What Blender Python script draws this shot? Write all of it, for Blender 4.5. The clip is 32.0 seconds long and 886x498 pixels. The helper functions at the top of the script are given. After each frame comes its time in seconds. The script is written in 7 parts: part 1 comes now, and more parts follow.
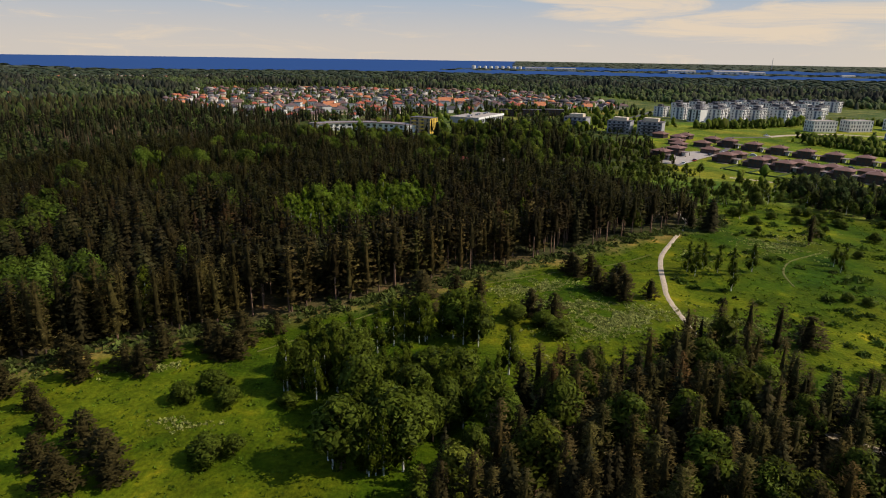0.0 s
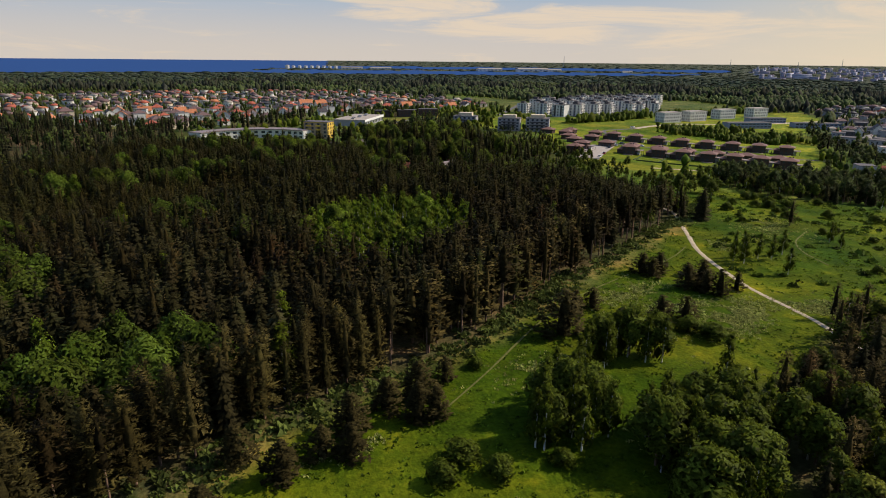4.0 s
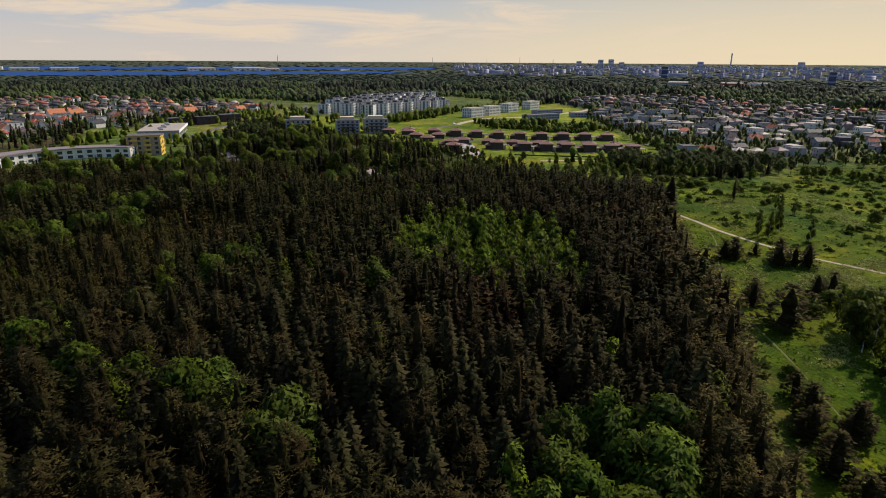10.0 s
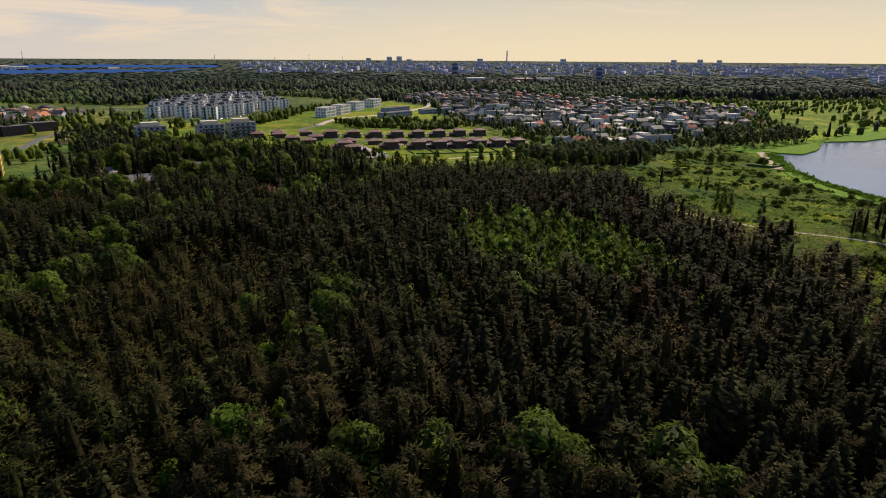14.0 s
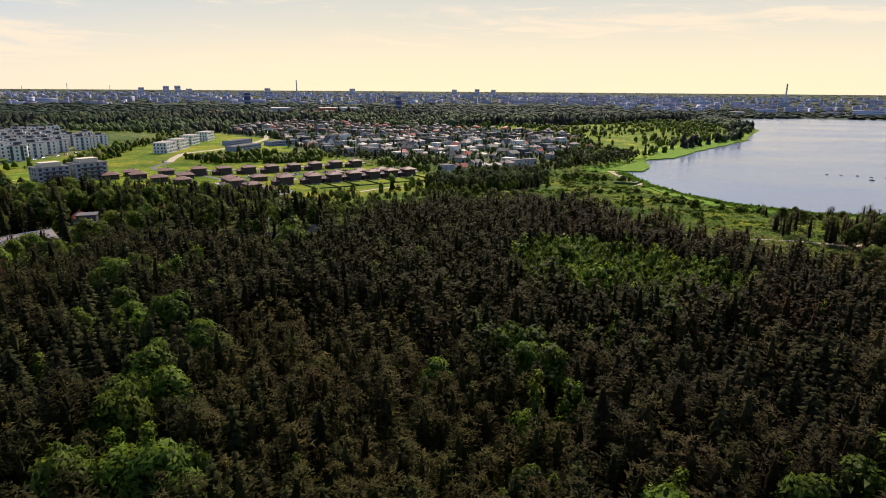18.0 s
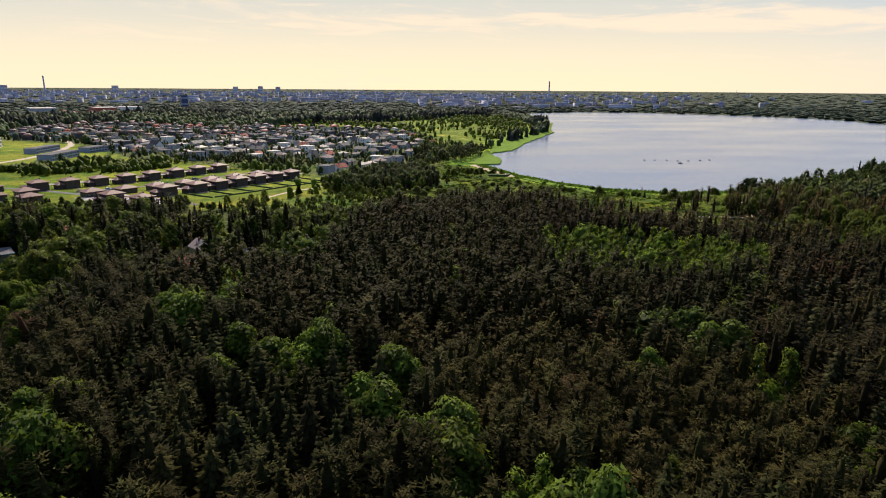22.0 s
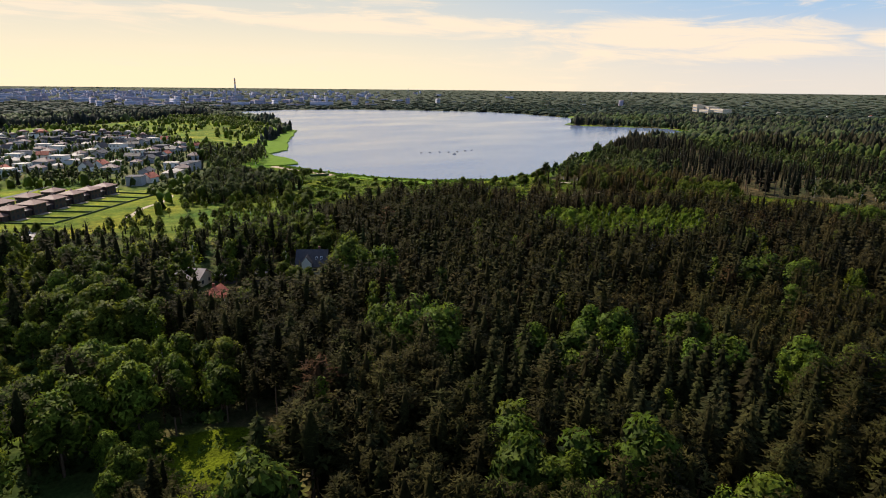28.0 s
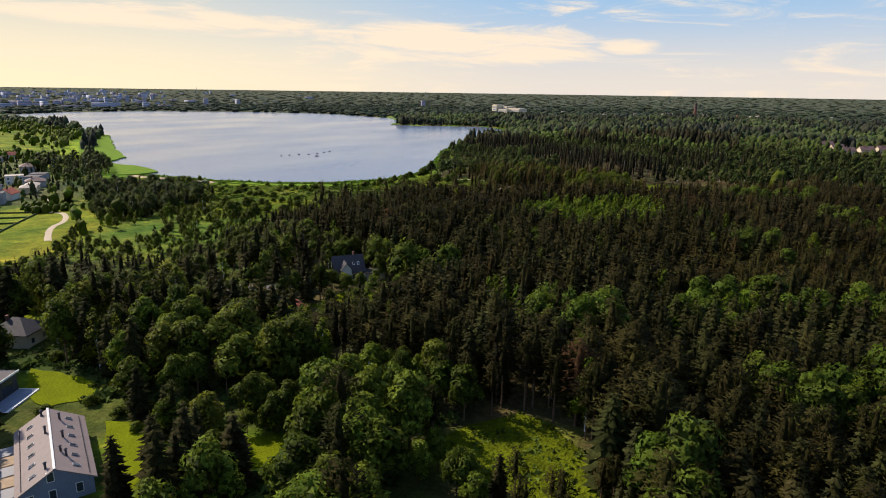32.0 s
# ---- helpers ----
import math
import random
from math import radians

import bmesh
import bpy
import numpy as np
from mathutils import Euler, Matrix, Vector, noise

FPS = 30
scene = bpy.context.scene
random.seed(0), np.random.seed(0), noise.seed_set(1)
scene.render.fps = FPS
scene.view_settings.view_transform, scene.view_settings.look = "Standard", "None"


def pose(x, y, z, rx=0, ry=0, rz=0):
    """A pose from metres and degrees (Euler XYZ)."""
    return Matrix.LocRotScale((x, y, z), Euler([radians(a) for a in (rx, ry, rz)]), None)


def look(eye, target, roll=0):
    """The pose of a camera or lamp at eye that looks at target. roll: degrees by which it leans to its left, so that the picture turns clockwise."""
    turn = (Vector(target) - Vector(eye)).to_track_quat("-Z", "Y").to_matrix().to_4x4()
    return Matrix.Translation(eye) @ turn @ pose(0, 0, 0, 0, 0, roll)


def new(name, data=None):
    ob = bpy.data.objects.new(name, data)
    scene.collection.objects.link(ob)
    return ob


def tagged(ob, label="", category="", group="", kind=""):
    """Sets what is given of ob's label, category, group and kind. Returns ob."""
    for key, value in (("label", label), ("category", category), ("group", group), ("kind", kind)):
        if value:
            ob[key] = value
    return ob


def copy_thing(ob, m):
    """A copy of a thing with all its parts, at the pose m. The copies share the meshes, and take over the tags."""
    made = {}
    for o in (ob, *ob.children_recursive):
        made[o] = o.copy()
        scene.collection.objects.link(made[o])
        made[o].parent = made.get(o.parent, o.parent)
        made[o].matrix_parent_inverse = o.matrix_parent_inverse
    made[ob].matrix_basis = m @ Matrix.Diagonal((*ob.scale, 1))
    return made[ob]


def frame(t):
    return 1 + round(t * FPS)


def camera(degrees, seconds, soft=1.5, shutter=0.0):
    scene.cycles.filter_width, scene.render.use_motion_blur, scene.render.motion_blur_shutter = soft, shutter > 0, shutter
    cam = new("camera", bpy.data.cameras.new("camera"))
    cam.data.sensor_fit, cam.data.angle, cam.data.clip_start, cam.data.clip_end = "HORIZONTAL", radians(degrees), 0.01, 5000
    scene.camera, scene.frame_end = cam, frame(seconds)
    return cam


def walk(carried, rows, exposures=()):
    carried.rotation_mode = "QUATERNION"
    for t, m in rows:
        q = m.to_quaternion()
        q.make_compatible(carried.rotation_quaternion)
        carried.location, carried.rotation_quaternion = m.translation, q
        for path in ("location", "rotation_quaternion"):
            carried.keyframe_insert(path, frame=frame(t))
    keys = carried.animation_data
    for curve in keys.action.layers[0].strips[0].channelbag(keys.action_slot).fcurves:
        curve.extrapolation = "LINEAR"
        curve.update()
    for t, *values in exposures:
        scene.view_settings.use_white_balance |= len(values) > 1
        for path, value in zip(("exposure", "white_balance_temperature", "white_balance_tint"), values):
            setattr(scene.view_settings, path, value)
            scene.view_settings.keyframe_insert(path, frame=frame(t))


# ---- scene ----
cam = camera(71.8, 32.0, soft=1.0)
PATH = [
    (0.0, 0.0, 0.0, 66.0, 72.668, -0.837, -0.044),
    (0.5, -8.38, 1.67, 66.0, 72.715, -0.809, -1.987),
    (1.0, -16.53, 3.81, 66.0, 72.739, -0.754, -4.157),
    (1.5, -24.8, 6.3, 66.0, 72.773, -0.716, -6.498),
    (2.0, -33.18, 9.11, 66.0, 72.833, -0.699, -8.819),
    (2.5, -41.28, 12.15, 66.0, 72.856, -0.645, -11.107),
    (3.0, -49.26, 15.5, 66.0, 72.847, -0.577, -12.938),
    (3.5, -57.13, 19.19, 66.0, 72.819, -0.544, -15.161),
    (5.5, -87.11, 37.46, 66.0, 72.776, -0.488, -24.333),
    (6.0, -94.35, 42.5, 66.0, 72.764, -0.419, -26.56),
    (6.5, -101.31, 47.82, 66.0, 72.761, -0.399, -28.858),
    (7.0, -108.27, 53.49, 66.0, 72.791, -0.43, -30.839),
    (7.5, -114.94, 59.38, 66.0, 72.813, -0.441, -32.79),
    (8.0, -121.5, 65.78, 66.0, 72.846, -0.388, -35.116),
    (8.5, -127.71, 72.21, 66.0, 72.849, -0.425, -37.462),
    (9.0, -133.7, 78.88, 66.0, 72.861, -0.419, -39.649),
    (9.5, -139.4, 85.74, 66.0, 72.882, -0.362, -41.469),
    (10.0, -144.88, 92.77, 66.0, 72.856, -0.344, -44.075),
    (10.5, -149.95, 99.98, 66.0, 72.871, -0.353, -46.475),
    (11.0, -155.03, 107.56, 66.0, 72.857, -0.369, -48.656),
    (11.5, -159.47, 115.3, 66.0, 72.838, -0.361, -51.211),
    (12.0, -163.81, 122.99, 66.0, 72.813, -0.366, -53.891),
    (12.5, -167.8, 130.72, 66.0, 72.783, -0.341, -56.506),
    (13.0, -171.51, 138.73, 66.0, 72.764, -0.349, -58.442),
    (13.5, -175.1, 147.12, 66.0, 72.724, -0.318, -60.859),
    (14.0, -178.18, 155.51, 66.0, 72.711, -0.348, -63.668),
    (14.5, -180.91, 163.91, 66.0, 72.7, -0.395, -66.244),
    (16.5, -186.51, 200.45, 66.0, 72.622, -0.324, -76.075),
    (17.0, -187.94, 209.21, 66.0, 72.788, -0.332, -78.476),
    (17.5, -189.09, 218.11, 66.0, 74.256, -0.361, -80.955),
    (18.0, -189.94, 227.11, 66.0, 75.392, -0.399, -83.442),
    (18.5, -190.29, 236.07, 66.0, 75.369, -0.403, -85.843),
    (19.0, -190.17, 244.92, 66.0, 75.356, -0.424, -88.407),
    (19.5, -189.89, 254.15, 66.0, 75.333, -0.406, -91.025),
    (20.0, -189.21, 263.09, 66.0, 75.323, -0.418, -93.434),
    (20.5, -188.29, 271.84, 66.0, 75.299, -0.38, -95.844),
    (21.0, -186.98, 280.69, 66.0, 75.288, -0.392, -98.249),
    (21.5, -185.27, 289.37, 66.0, 75.259, -0.407, -100.89),
    (22.0, -183.27, 297.97, 66.0, 75.265, -0.391, -103.582),
    (22.5, -180.99, 306.79, 66.0, 75.252, -0.408, -106.187),
    (23.0, -178.48, 315.34, 66.0, 75.257, -0.424, -108.585),
    (23.5, -175.63, 323.65, 66.0, 75.217, -0.408, -110.884),
    (24.0, -172.44, 331.97, 66.0, 75.201, -0.442, -113.293),
    (24.5, -168.96, 340.14, 66.0, 75.185, -0.452, -115.755),
    (25.0, -165.42, 347.8, 66.0, 75.158, -0.459, -118.245),
    (25.5, -161.26, 355.64, 66.0, 75.147, -0.461, -120.799),
    (27.5, -144.04, 386.22, 66.0, 75.243, -0.551, -130.565),
    (28.0, -138.63, 393.43, 66.0, 75.257, -0.565, -133.052),
    (28.5, -132.87, 400.45, 66.0, 75.277, -0.621, -135.596),
    (29.0, -126.89, 407.25, 66.0, 75.32, -0.677, -137.917),
    (29.5, -120.67, 413.89, 66.0, 75.356, -0.708, -140.271),
    (30.0, -114.06, 420.42, 66.0, 75.399, -0.729, -142.927),
    (30.5, -107.39, 426.48, 66.0, 75.425, -0.731, -145.342),
    (31.0, -100.49, 432.35, 66.0, 75.446, -0.744, -147.695),
    (31.5, -93.42, 437.96, 66.0, 75.47, -0.768, -149.729),
    (32.0, -86.06, 443.19, 66.0, 75.505, -0.814, -152.176),
]
EXPOSURES = [(0.0, -0.1, 6500, 14), (9.0, -0.07, 6500, 15), (14.0, 0.0, 6500, 15), (17.0, 0.36, 6500, 15), (32.0, 0.34, 6500, 14)]
walk(cam, [(t, pose(*p)) for t, *p in PATH], EXPOSURES)

# ---- world, sun, light ----
SUN_AZ, SUN_EL = 95.0, 41.0          # degrees clockwise from +y, and above the horizon
world = bpy.data.worlds.new("world")
scene.world = world
world.use_nodes = True


def build_sky():
    nt = world.node_tree
    nt.nodes.clear()
    N, K = nt.nodes.new, nt.links.new

    def math_node(op, a, b):
        n = N("ShaderNodeMath")
        n.operation = op
        for i, v in enumerate((a, b)):
            if isinstance(v, (int, float)):
                n.inputs[i].default_value = v
            else:
                K(v, n.inputs[i])
        return n.outputs[0]

    def spread(v, a, b, lo=0.0, hi=1.0):
        n = N("ShaderNodeMapRange")
        n.interpolation_type = "SMOOTHSTEP"
        K(v, n.inputs[0])
        for i, q in enumerate((a, b, lo, hi)):
            n.inputs[1 + i].default_value = q
        return n.outputs[0]

    def blend(f, a, b):
        n = N("ShaderNodeMix")
        n.data_type = "RGBA"
        K(f, n.inputs["Factor"])
        for key, v in (("A", a), ("B", b)):
            if isinstance(v, tuple):
                n.inputs[key].default_value = (*v, 1)
            else:
                K(v, n.inputs[key])
        return n.outputs["Result"]

    def towards(azimuth):
        n = N("ShaderNodeVectorMath")
        n.operation = "DOT_PRODUCT"
        K(flat_way, n.inputs[0])
        n.inputs[1].default_value = (math.sin(radians(azimuth)), math.cos(radians(azimuth)), 0)
        return n.outputs["Value"]

    out, bg = N("ShaderNodeOutputWorld"), N("ShaderNodeBackground")
    co, sep, com = N("ShaderNodeTexCoord"), N("ShaderNodeSeparateXYZ"), N("ShaderNodeCombineXYZ")
    K(co.outputs["Generated"], sep.inputs[0])
    up = math_node("MAXIMUM", sep.outputs[2], 0.004)
    for i in (0, 1):
        K(sep.outputs[i], com.inputs[i])
    K(up, com.inputs[2])
    way = com.outputs[0]
    flat, unit = N("ShaderNodeCombineXYZ"), N("ShaderNodeVectorMath")
    for i in (0, 1):
        K(sep.outputs[i], flat.inputs[i])
    unit.operation = "NORMALIZE"
    K(flat.outputs[0], unit.inputs[0])
    flat_way = unit.outputs[0]
    sky = N("ShaderNodeTexSky")
    sky.sky_type, sky.sun_disc = "NISHITA", False
    sky.sun_elevation, sky.sun_rotation = radians(SUN_EL), radians(SUN_AZ)
    sky.air_density, sky.dust_density, sky.ozone_density = 1.0, 0.4, 1.2
    K(way, sky.inputs[0])
    dim = N("ShaderNodeVectorMath")
    dim.operation = "SCALE"
    K(sky.outputs[0], dim.inputs[0])
    dim.inputs["Scale"].default_value = SKY_STRENGTH
    # the warm haze low down, brightest under the sun
    sunny = spread(towards(SUN_AZ), 0.36, 0.99)
    low = blend(sunny, HAZE_COOL, HAZE_WARM)
    high = blend(sunny, BLUE_COOL, BLUE_WARM)
    band = blend(spread(up, 0.0, 0.15), low, high)
    # thin streaky clouds on a plane overhead
    lift = math_node("ADD", up, 0.06)
    tri, div, mp = N("ShaderNodeCombineXYZ"), N("ShaderNodeVectorMath"), N("ShaderNodeMapping")
    for i in range(3):
        K(lift, tri.inputs[i])
    div.operation = "DIVIDE"
    K(way, div.inputs[0])
    K(tri.outputs[0], div.inputs[1])
    mp.inputs["Rotation"].default_value = (0, 0, radians(38))
    mp.inputs["Scale"].default_value = (0.42, 0.80, 0.0)
    mp.inputs["Location"].default_value = (1.7, 0.9, 0.0)
    K(div.outputs[0], mp.inputs[0])
    nz = N("ShaderNodeTexNoise")
    nz.inputs["Scale"].default_value, nz.inputs["Detail"].default_value = 0.8, 8.0
    nz.inputs["Roughness"].default_value, nz.inputs["Distortion"].default_value = 0.58, 0.5
    K(mp.outputs[0], nz.inputs["Vector"])
    # banks of cloud: the azimuth, the height, and the half-widths of each along and up, in degrees
    azimuth = N("ShaderNodeMath")
    azimuth.operation = "ARCTAN2"
    K(sep.outputs[0], azimuth.inputs[0])
    K(sep.outputs[1], azimuth.inputs[1])
    ang, rise = math_node("MULTIPLY", azimuth.outputs[0], 57.2958), math_node("MULTIPLY", up, 57.2958)
    cover = None
    for a0, e0, wa, we, amount in BANKS:
        du, dv = math_node("MULTIPLY", math_node("SUBTRACT", ang, a0), 1 / wa), math_node("MULTIPLY", math_node("SUBTRACT", rise, e0), 1 / we)
        q = math_node("ADD", math_node("MULTIPLY", du, du), math_node("MULTIPLY", dv, dv))
        bank = spread(q, 1.6, 0.0, 0.0, amount)
        cover = bank if cover is None else math_node("MAXIMUM", cover, bank)
    # streaks drawn out along the horizon
    streak, st = N("ShaderNodeCombineXYZ"), N("ShaderNodeTexNoise")
    K(math_node("ADD", math_node("MULTIPLY", ang, 0.085), math_node("MULTIPLY", rise, 0.10)), streak.inputs[0])
    K(math_node("MULTIPLY", rise, 0.62), streak.inputs[1])
    st.inputs["Scale"].default_value, st.inputs["Detail"].default_value = 1.0, 7.0
    st.inputs["Roughness"].default_value, st.inputs["Distortion"].default_value = 0.66, 0.9
    K(streak.outputs[0], st.inputs["Vector"])
    both = math_node("ADD", math_node("MULTIPLY", st.outputs[0], 0.75), math_node("MULTIPLY", nz.outputs[0], 0.25))
    shape = spread(math_node("ADD", both, math_node("MULTIPLY", cover, 0.17)), 0.51, 0.72, 0.0, 0.85)
    clouded = blend(shape, band, CLOUD)
    whole = blend(spread(up, 0.14, 0.36), clouded, dim.outputs[0])
    K(whole, bg.inputs[0])
    K(bg.outputs[0], out.inputs[0])


SKY_STRENGTH = 0.15
BANKS = [(16, 4.2, 9, 1.2, 0.9), (30, 2.8, 16, 1.7, 1.0), (46, 3.2, 12, 1.4, 0.7), (118, 5.6, 16, 1.0, 0.8), (133, 5.2, 15, 0.9, 0.9), (141, 4.6, 11, 1.0, 0.8), (152, 4.4, 13, 1.5, 1.1), (157, 3.2, 9, 0.9, 0.9), (168.3, 3.9, 2.6, 0.7, 1.0), (95, 6.0, 22, 1.2, 0.4)]
HAZE_COOL, HAZE_WARM = (0.66, 0.61, 0.53), (0.86, 0.735, 0.48)
BLUE_COOL, BLUE_WARM = (0.27, 0.45, 0.64), (0.56, 0.57, 0.51)
CLOUD = (0.84, 0.70, 0.51)
build_sky()
lamp = bpy.data.lights.new("sun", "SUN")
lamp.energy, lamp.angle, lamp.color = 4.9, radians(0.6), (1.0, 0.90, 0.72)
sun = new("sun", lamp)
az, el = radians(SUN_AZ), radians(SUN_EL)
sun.matrix_world = look((400 * math.sin(az) * math.cos(el), 400 * math.cos(az) * math.cos(el), 400 * math.sin(el)), (0, 0, 0))


# ---- materials ----
def material(name, colour, rough=0.8, var=0.25, scale=1.0, bump=0.0, metal=0.0, attr="", translucent=0.0, spec=0.3, coords="Object", fine=8.0):
    """A surface with variation at two scales; attr: its colour comes from that colour attribute of the mesh."""
    m = bpy.data.materials.new(name)
    m.use_nodes = True
    nt = m.node_tree
    N, K = nt.nodes.new, nt.links.new
    p = nt.nodes["Principled BSDF"]
    out = nt.nodes["Material Output"]
    p.inputs["Roughness"].default_value, p.inputs["Metallic"].default_value = rough, metal
    p.inputs["Specular IOR Level"].default_value = spec
    co = N("ShaderNodeTexCoord")
    n1, n2 = N("ShaderNodeTexNoise"), N("ShaderNodeTexNoise")
    n1.inputs["Scale"].default_value, n2.inputs["Scale"].default_value = scale, scale * fine
    n1.inputs["Detail"].default_value = n2.inputs["Detail"].default_value = 3
    K(co.outputs[coords], n1.inputs["Vector"])
    K(co.outputs[coords], n2.inputs["Vector"])
    add = N("ShaderNodeMath")
    add.operation = "ADD"
    K(n1.outputs[0], add.inputs[0])
    K(n2.outputs[0], add.inputs[1])
    rng = N("ShaderNodeMapRange")
    rng.inputs[1].default_value, rng.inputs[2].default_value = 0.6, 1.4
    rng.inputs[3].default_value, rng.inputs[4].default_value = 1 - var, 1 + var
    K(add.outputs[0], rng.inputs[0])
    mul = N("ShaderNodeVectorMath")
    mul.operation = "SCALE"
    if attr:
        a = N("ShaderNodeAttribute")
        a.attribute_name = attr
        K(a.outputs["Color"], mul.inputs[0])
    else:
        mul.inputs[0].default_value = colour[:3]
    K(rng.outputs[0], mul.inputs["Scale"])
    K(mul.outputs[0], p.inputs["Base Color"])
    if bump:
        b = N("ShaderNodeBump")
        b.inputs["Strength"].default_value, b.inputs["Distance"].default_value = bump, 0.3 / scale
        K(add.outputs[0], b.inputs["Height"])
        K(b.outputs[0], p.inputs["Normal"])
    if translucent:
        tr, mix = N("ShaderNodeBsdfTranslucent"), N("ShaderNodeMixShader")
        K(mul.outputs[0], tr.inputs[0])
        mix.inputs[0].default_value = translucent
        K(p.outputs[0], mix.inputs[1])
        K(tr.outputs[0], mix.inputs[2])
        K(mix.outputs[0], out.inputs[0])
    return m


FOLIAGE = material("foliage", (0.06, 0.08, 0.03), 0.7, 0.6, 1.3, fine=3.6, attr="tint", translucent=0.36, spec=0.03)
LEAVES = material("leaves", (0.09, 0.12, 0.02), 0.6, 0.55, 1.1, fine=4.0, attr="tint", translucent=0.5, spec=0.06)
BARK = material("bark", (0.16, 0.10, 0.065), 0.9, 0.4, 1.2, spec=0.1)
BIRCH_BARK = material("birch_bark", (0.55, 0.53, 0.48), 0.8, 0.45, 1.5, spec=0.1)
GROUND = material("ground", (0.1, 0.15, 0.03), 0.95, 0.5, 0.11, bump=0.22, attr="cover", spec=0.05, fine=13.0)


def vary_ground(m):
    """Patches of yellower, drier and lusher growth over the ground's colours."""
    nt = m.node_tree
    N, K = nt.nodes.new, nt.links.new
    p = nt.nodes["Principled BSDF"]
    old = p.inputs["Base Color"].links[0].from_socket
    co = N("ShaderNodeTexCoord")
    for scale, rough, lo, hi, a, b in ((0.042, 0.62, 0.40, 0.60, (0.78, 0.92, 0.75), (1.50, 1.22, 1.1)), (0.30, 0.7, 0.42, 0.60, (0.80, 0.86, 0.8), (1.25, 1.15, 1.2)), (0.11, 0.6, 0.60, 0.70, (1, 1, 1), (1.7, 1.3, 1.4))):
        n, r, mx, mul = N("ShaderNodeTexNoise"), N("ShaderNodeMapRange"), N("ShaderNodeMix"), N("ShaderNodeVectorMath")
        n.inputs["Scale"].default_value, n.inputs["Detail"].default_value, n.inputs["Roughness"].default_value = scale, 5, rough
        K(co.outputs["Object"], n.inputs["Vector"])
        K(n.outputs[0], r.inputs[0])
        r.inputs[1].default_value, r.inputs[2].default_value = lo, hi
        mx.data_type = "RGBA"
        K(r.outputs[0], mx.inputs["Factor"])
        mx.inputs["A"].default_value, mx.inputs["B"].default_value = (*a, 1), (*b, 1)
        mul.operation = "MULTIPLY"
        K(old, mul.inputs[0])
        K(mx.outputs["Result"], mul.inputs[1])
        old = mul.outputs[0]
    K(old, p.inputs["Base Color"])


def round_foliage(m):
    """Leaves and needles take the light as the swelling of the crown they belong to."""
    nt = m.node_tree
    N, K = nt.nodes.new, nt.links.new
    a, tr, unit = N("ShaderNodeAttribute"), N("ShaderNodeVectorTransform"), N("ShaderNodeVectorMath")
    a.attribute_name = "bulge"
    tr.vector_type, tr.convert_from, tr.convert_to = "NORMAL", "OBJECT", "WORLD"
    unit.operation = "NORMALIZE"
    K(a.outputs["Vector"], tr.inputs[0])
    K(tr.outputs[0], unit.inputs[0])
    for n in nt.nodes:
        if n.type in ("BSDF_PRINCIPLED", "BSDF_TRANSLUCENT"):
            K(unit.outputs[0], n.inputs["Normal"])


round_foliage(FOLIAGE)
round_foliage(LEAVES)
vary_ground(GROUND)
GRASS = material("grass_blades", (0.1, 0.15, 0.03), 0.85, 0.3, 0.4, attr="tint", translucent=0.35, spec=0.1)
GRAVEL = material("gravel", (0.44, 0.35, 0.25), 0.95, 0.25, 0.8, bump=0.3)
TRODDEN = material("trodden_grass", (0.105, 0.105, 0.022), 0.95, 0.45, 0.5, bump=0.2)
ASPHALT = material("asphalt", (0.11, 0.10, 0.10), 0.9, 0.25, 0.4, bump=0.1)
LAWN = material("lawn", (0.125, 0.150, 0.003), 0.9, 0.25, 0.3, bump=0.3, spec=0.03)
GLADE_GRASS = material("glade_grass", (0.080, 0.098, 0.004), 0.9, 0.55, 0.25, bump=0.5, spec=0.03)


def water(name, tint, scale, strength, spec=0.5):
    m = bpy.data.materials.new(name)
    m.use_nodes = True
    nt = m.node_tree
    N, K = nt.nodes.new, nt.links.new
    p = nt.nodes["Principled BSDF"]
    p.inputs["Base Color"].default_value = (*tint, 1)
    p.inputs["Specular IOR Level"].default_value = spec
    p.inputs["Roughness"].default_value, p.inputs["IOR"].default_value = 0.12, 1.33
    co, mp = N("ShaderNodeTexCoord"), N("ShaderNodeMapping")
    mp.inputs["Scale"].default_value = (1.0, 0.45, 1.0)
    mp.inputs["Rotation"].default_value = (0, 0, radians(30))
    n1, n2 = N("ShaderNodeTexNoise"), N("ShaderNodeTexNoise")
    n1.inputs["Scale"].default_value, n1.inputs["Detail"].default_value = scale, 4
    n2.inputs["Scale"].default_value, n2.inputs["Detail"].default_value = scale * 0.03, 3
    add, b = N("ShaderNodeMath"), N("ShaderNodeBump")
    K(co.outputs["Object"], mp.inputs[0])
    K(mp.outputs[0], n1.inputs["Vector"])
    K(mp.outputs[0], n2.inputs["Vector"])
    add.operation = "MULTIPLY"
    K(n1.outputs[0], add.inputs[0])
    K(n2.outputs[0], add.inputs[1])
    b.inputs["Strength"].default_value, b.inputs["Distance"].default_value = strength, 0.5
    K(add.outputs[0], b.inputs["Height"])
    K(b.outputs[0], p.inputs["Normal"])
    rg = N("ShaderNodeMapRange")
    rg.inputs[3].default_value, rg.inputs[4].default_value = 0.05, 0.32
    K(n2.outputs[0], rg.inputs[0])
    K(rg.outputs[0], p.inputs["Roughness"])
    return m


LAKE_WATER = water("lake_water", (0.12, 0.15, 0.22), 0.35, 0.35, 0.22)
SEA_WATER = water("sea_water", (0.030, 0.075, 0.21), 0.08, 0.5, 0.0)

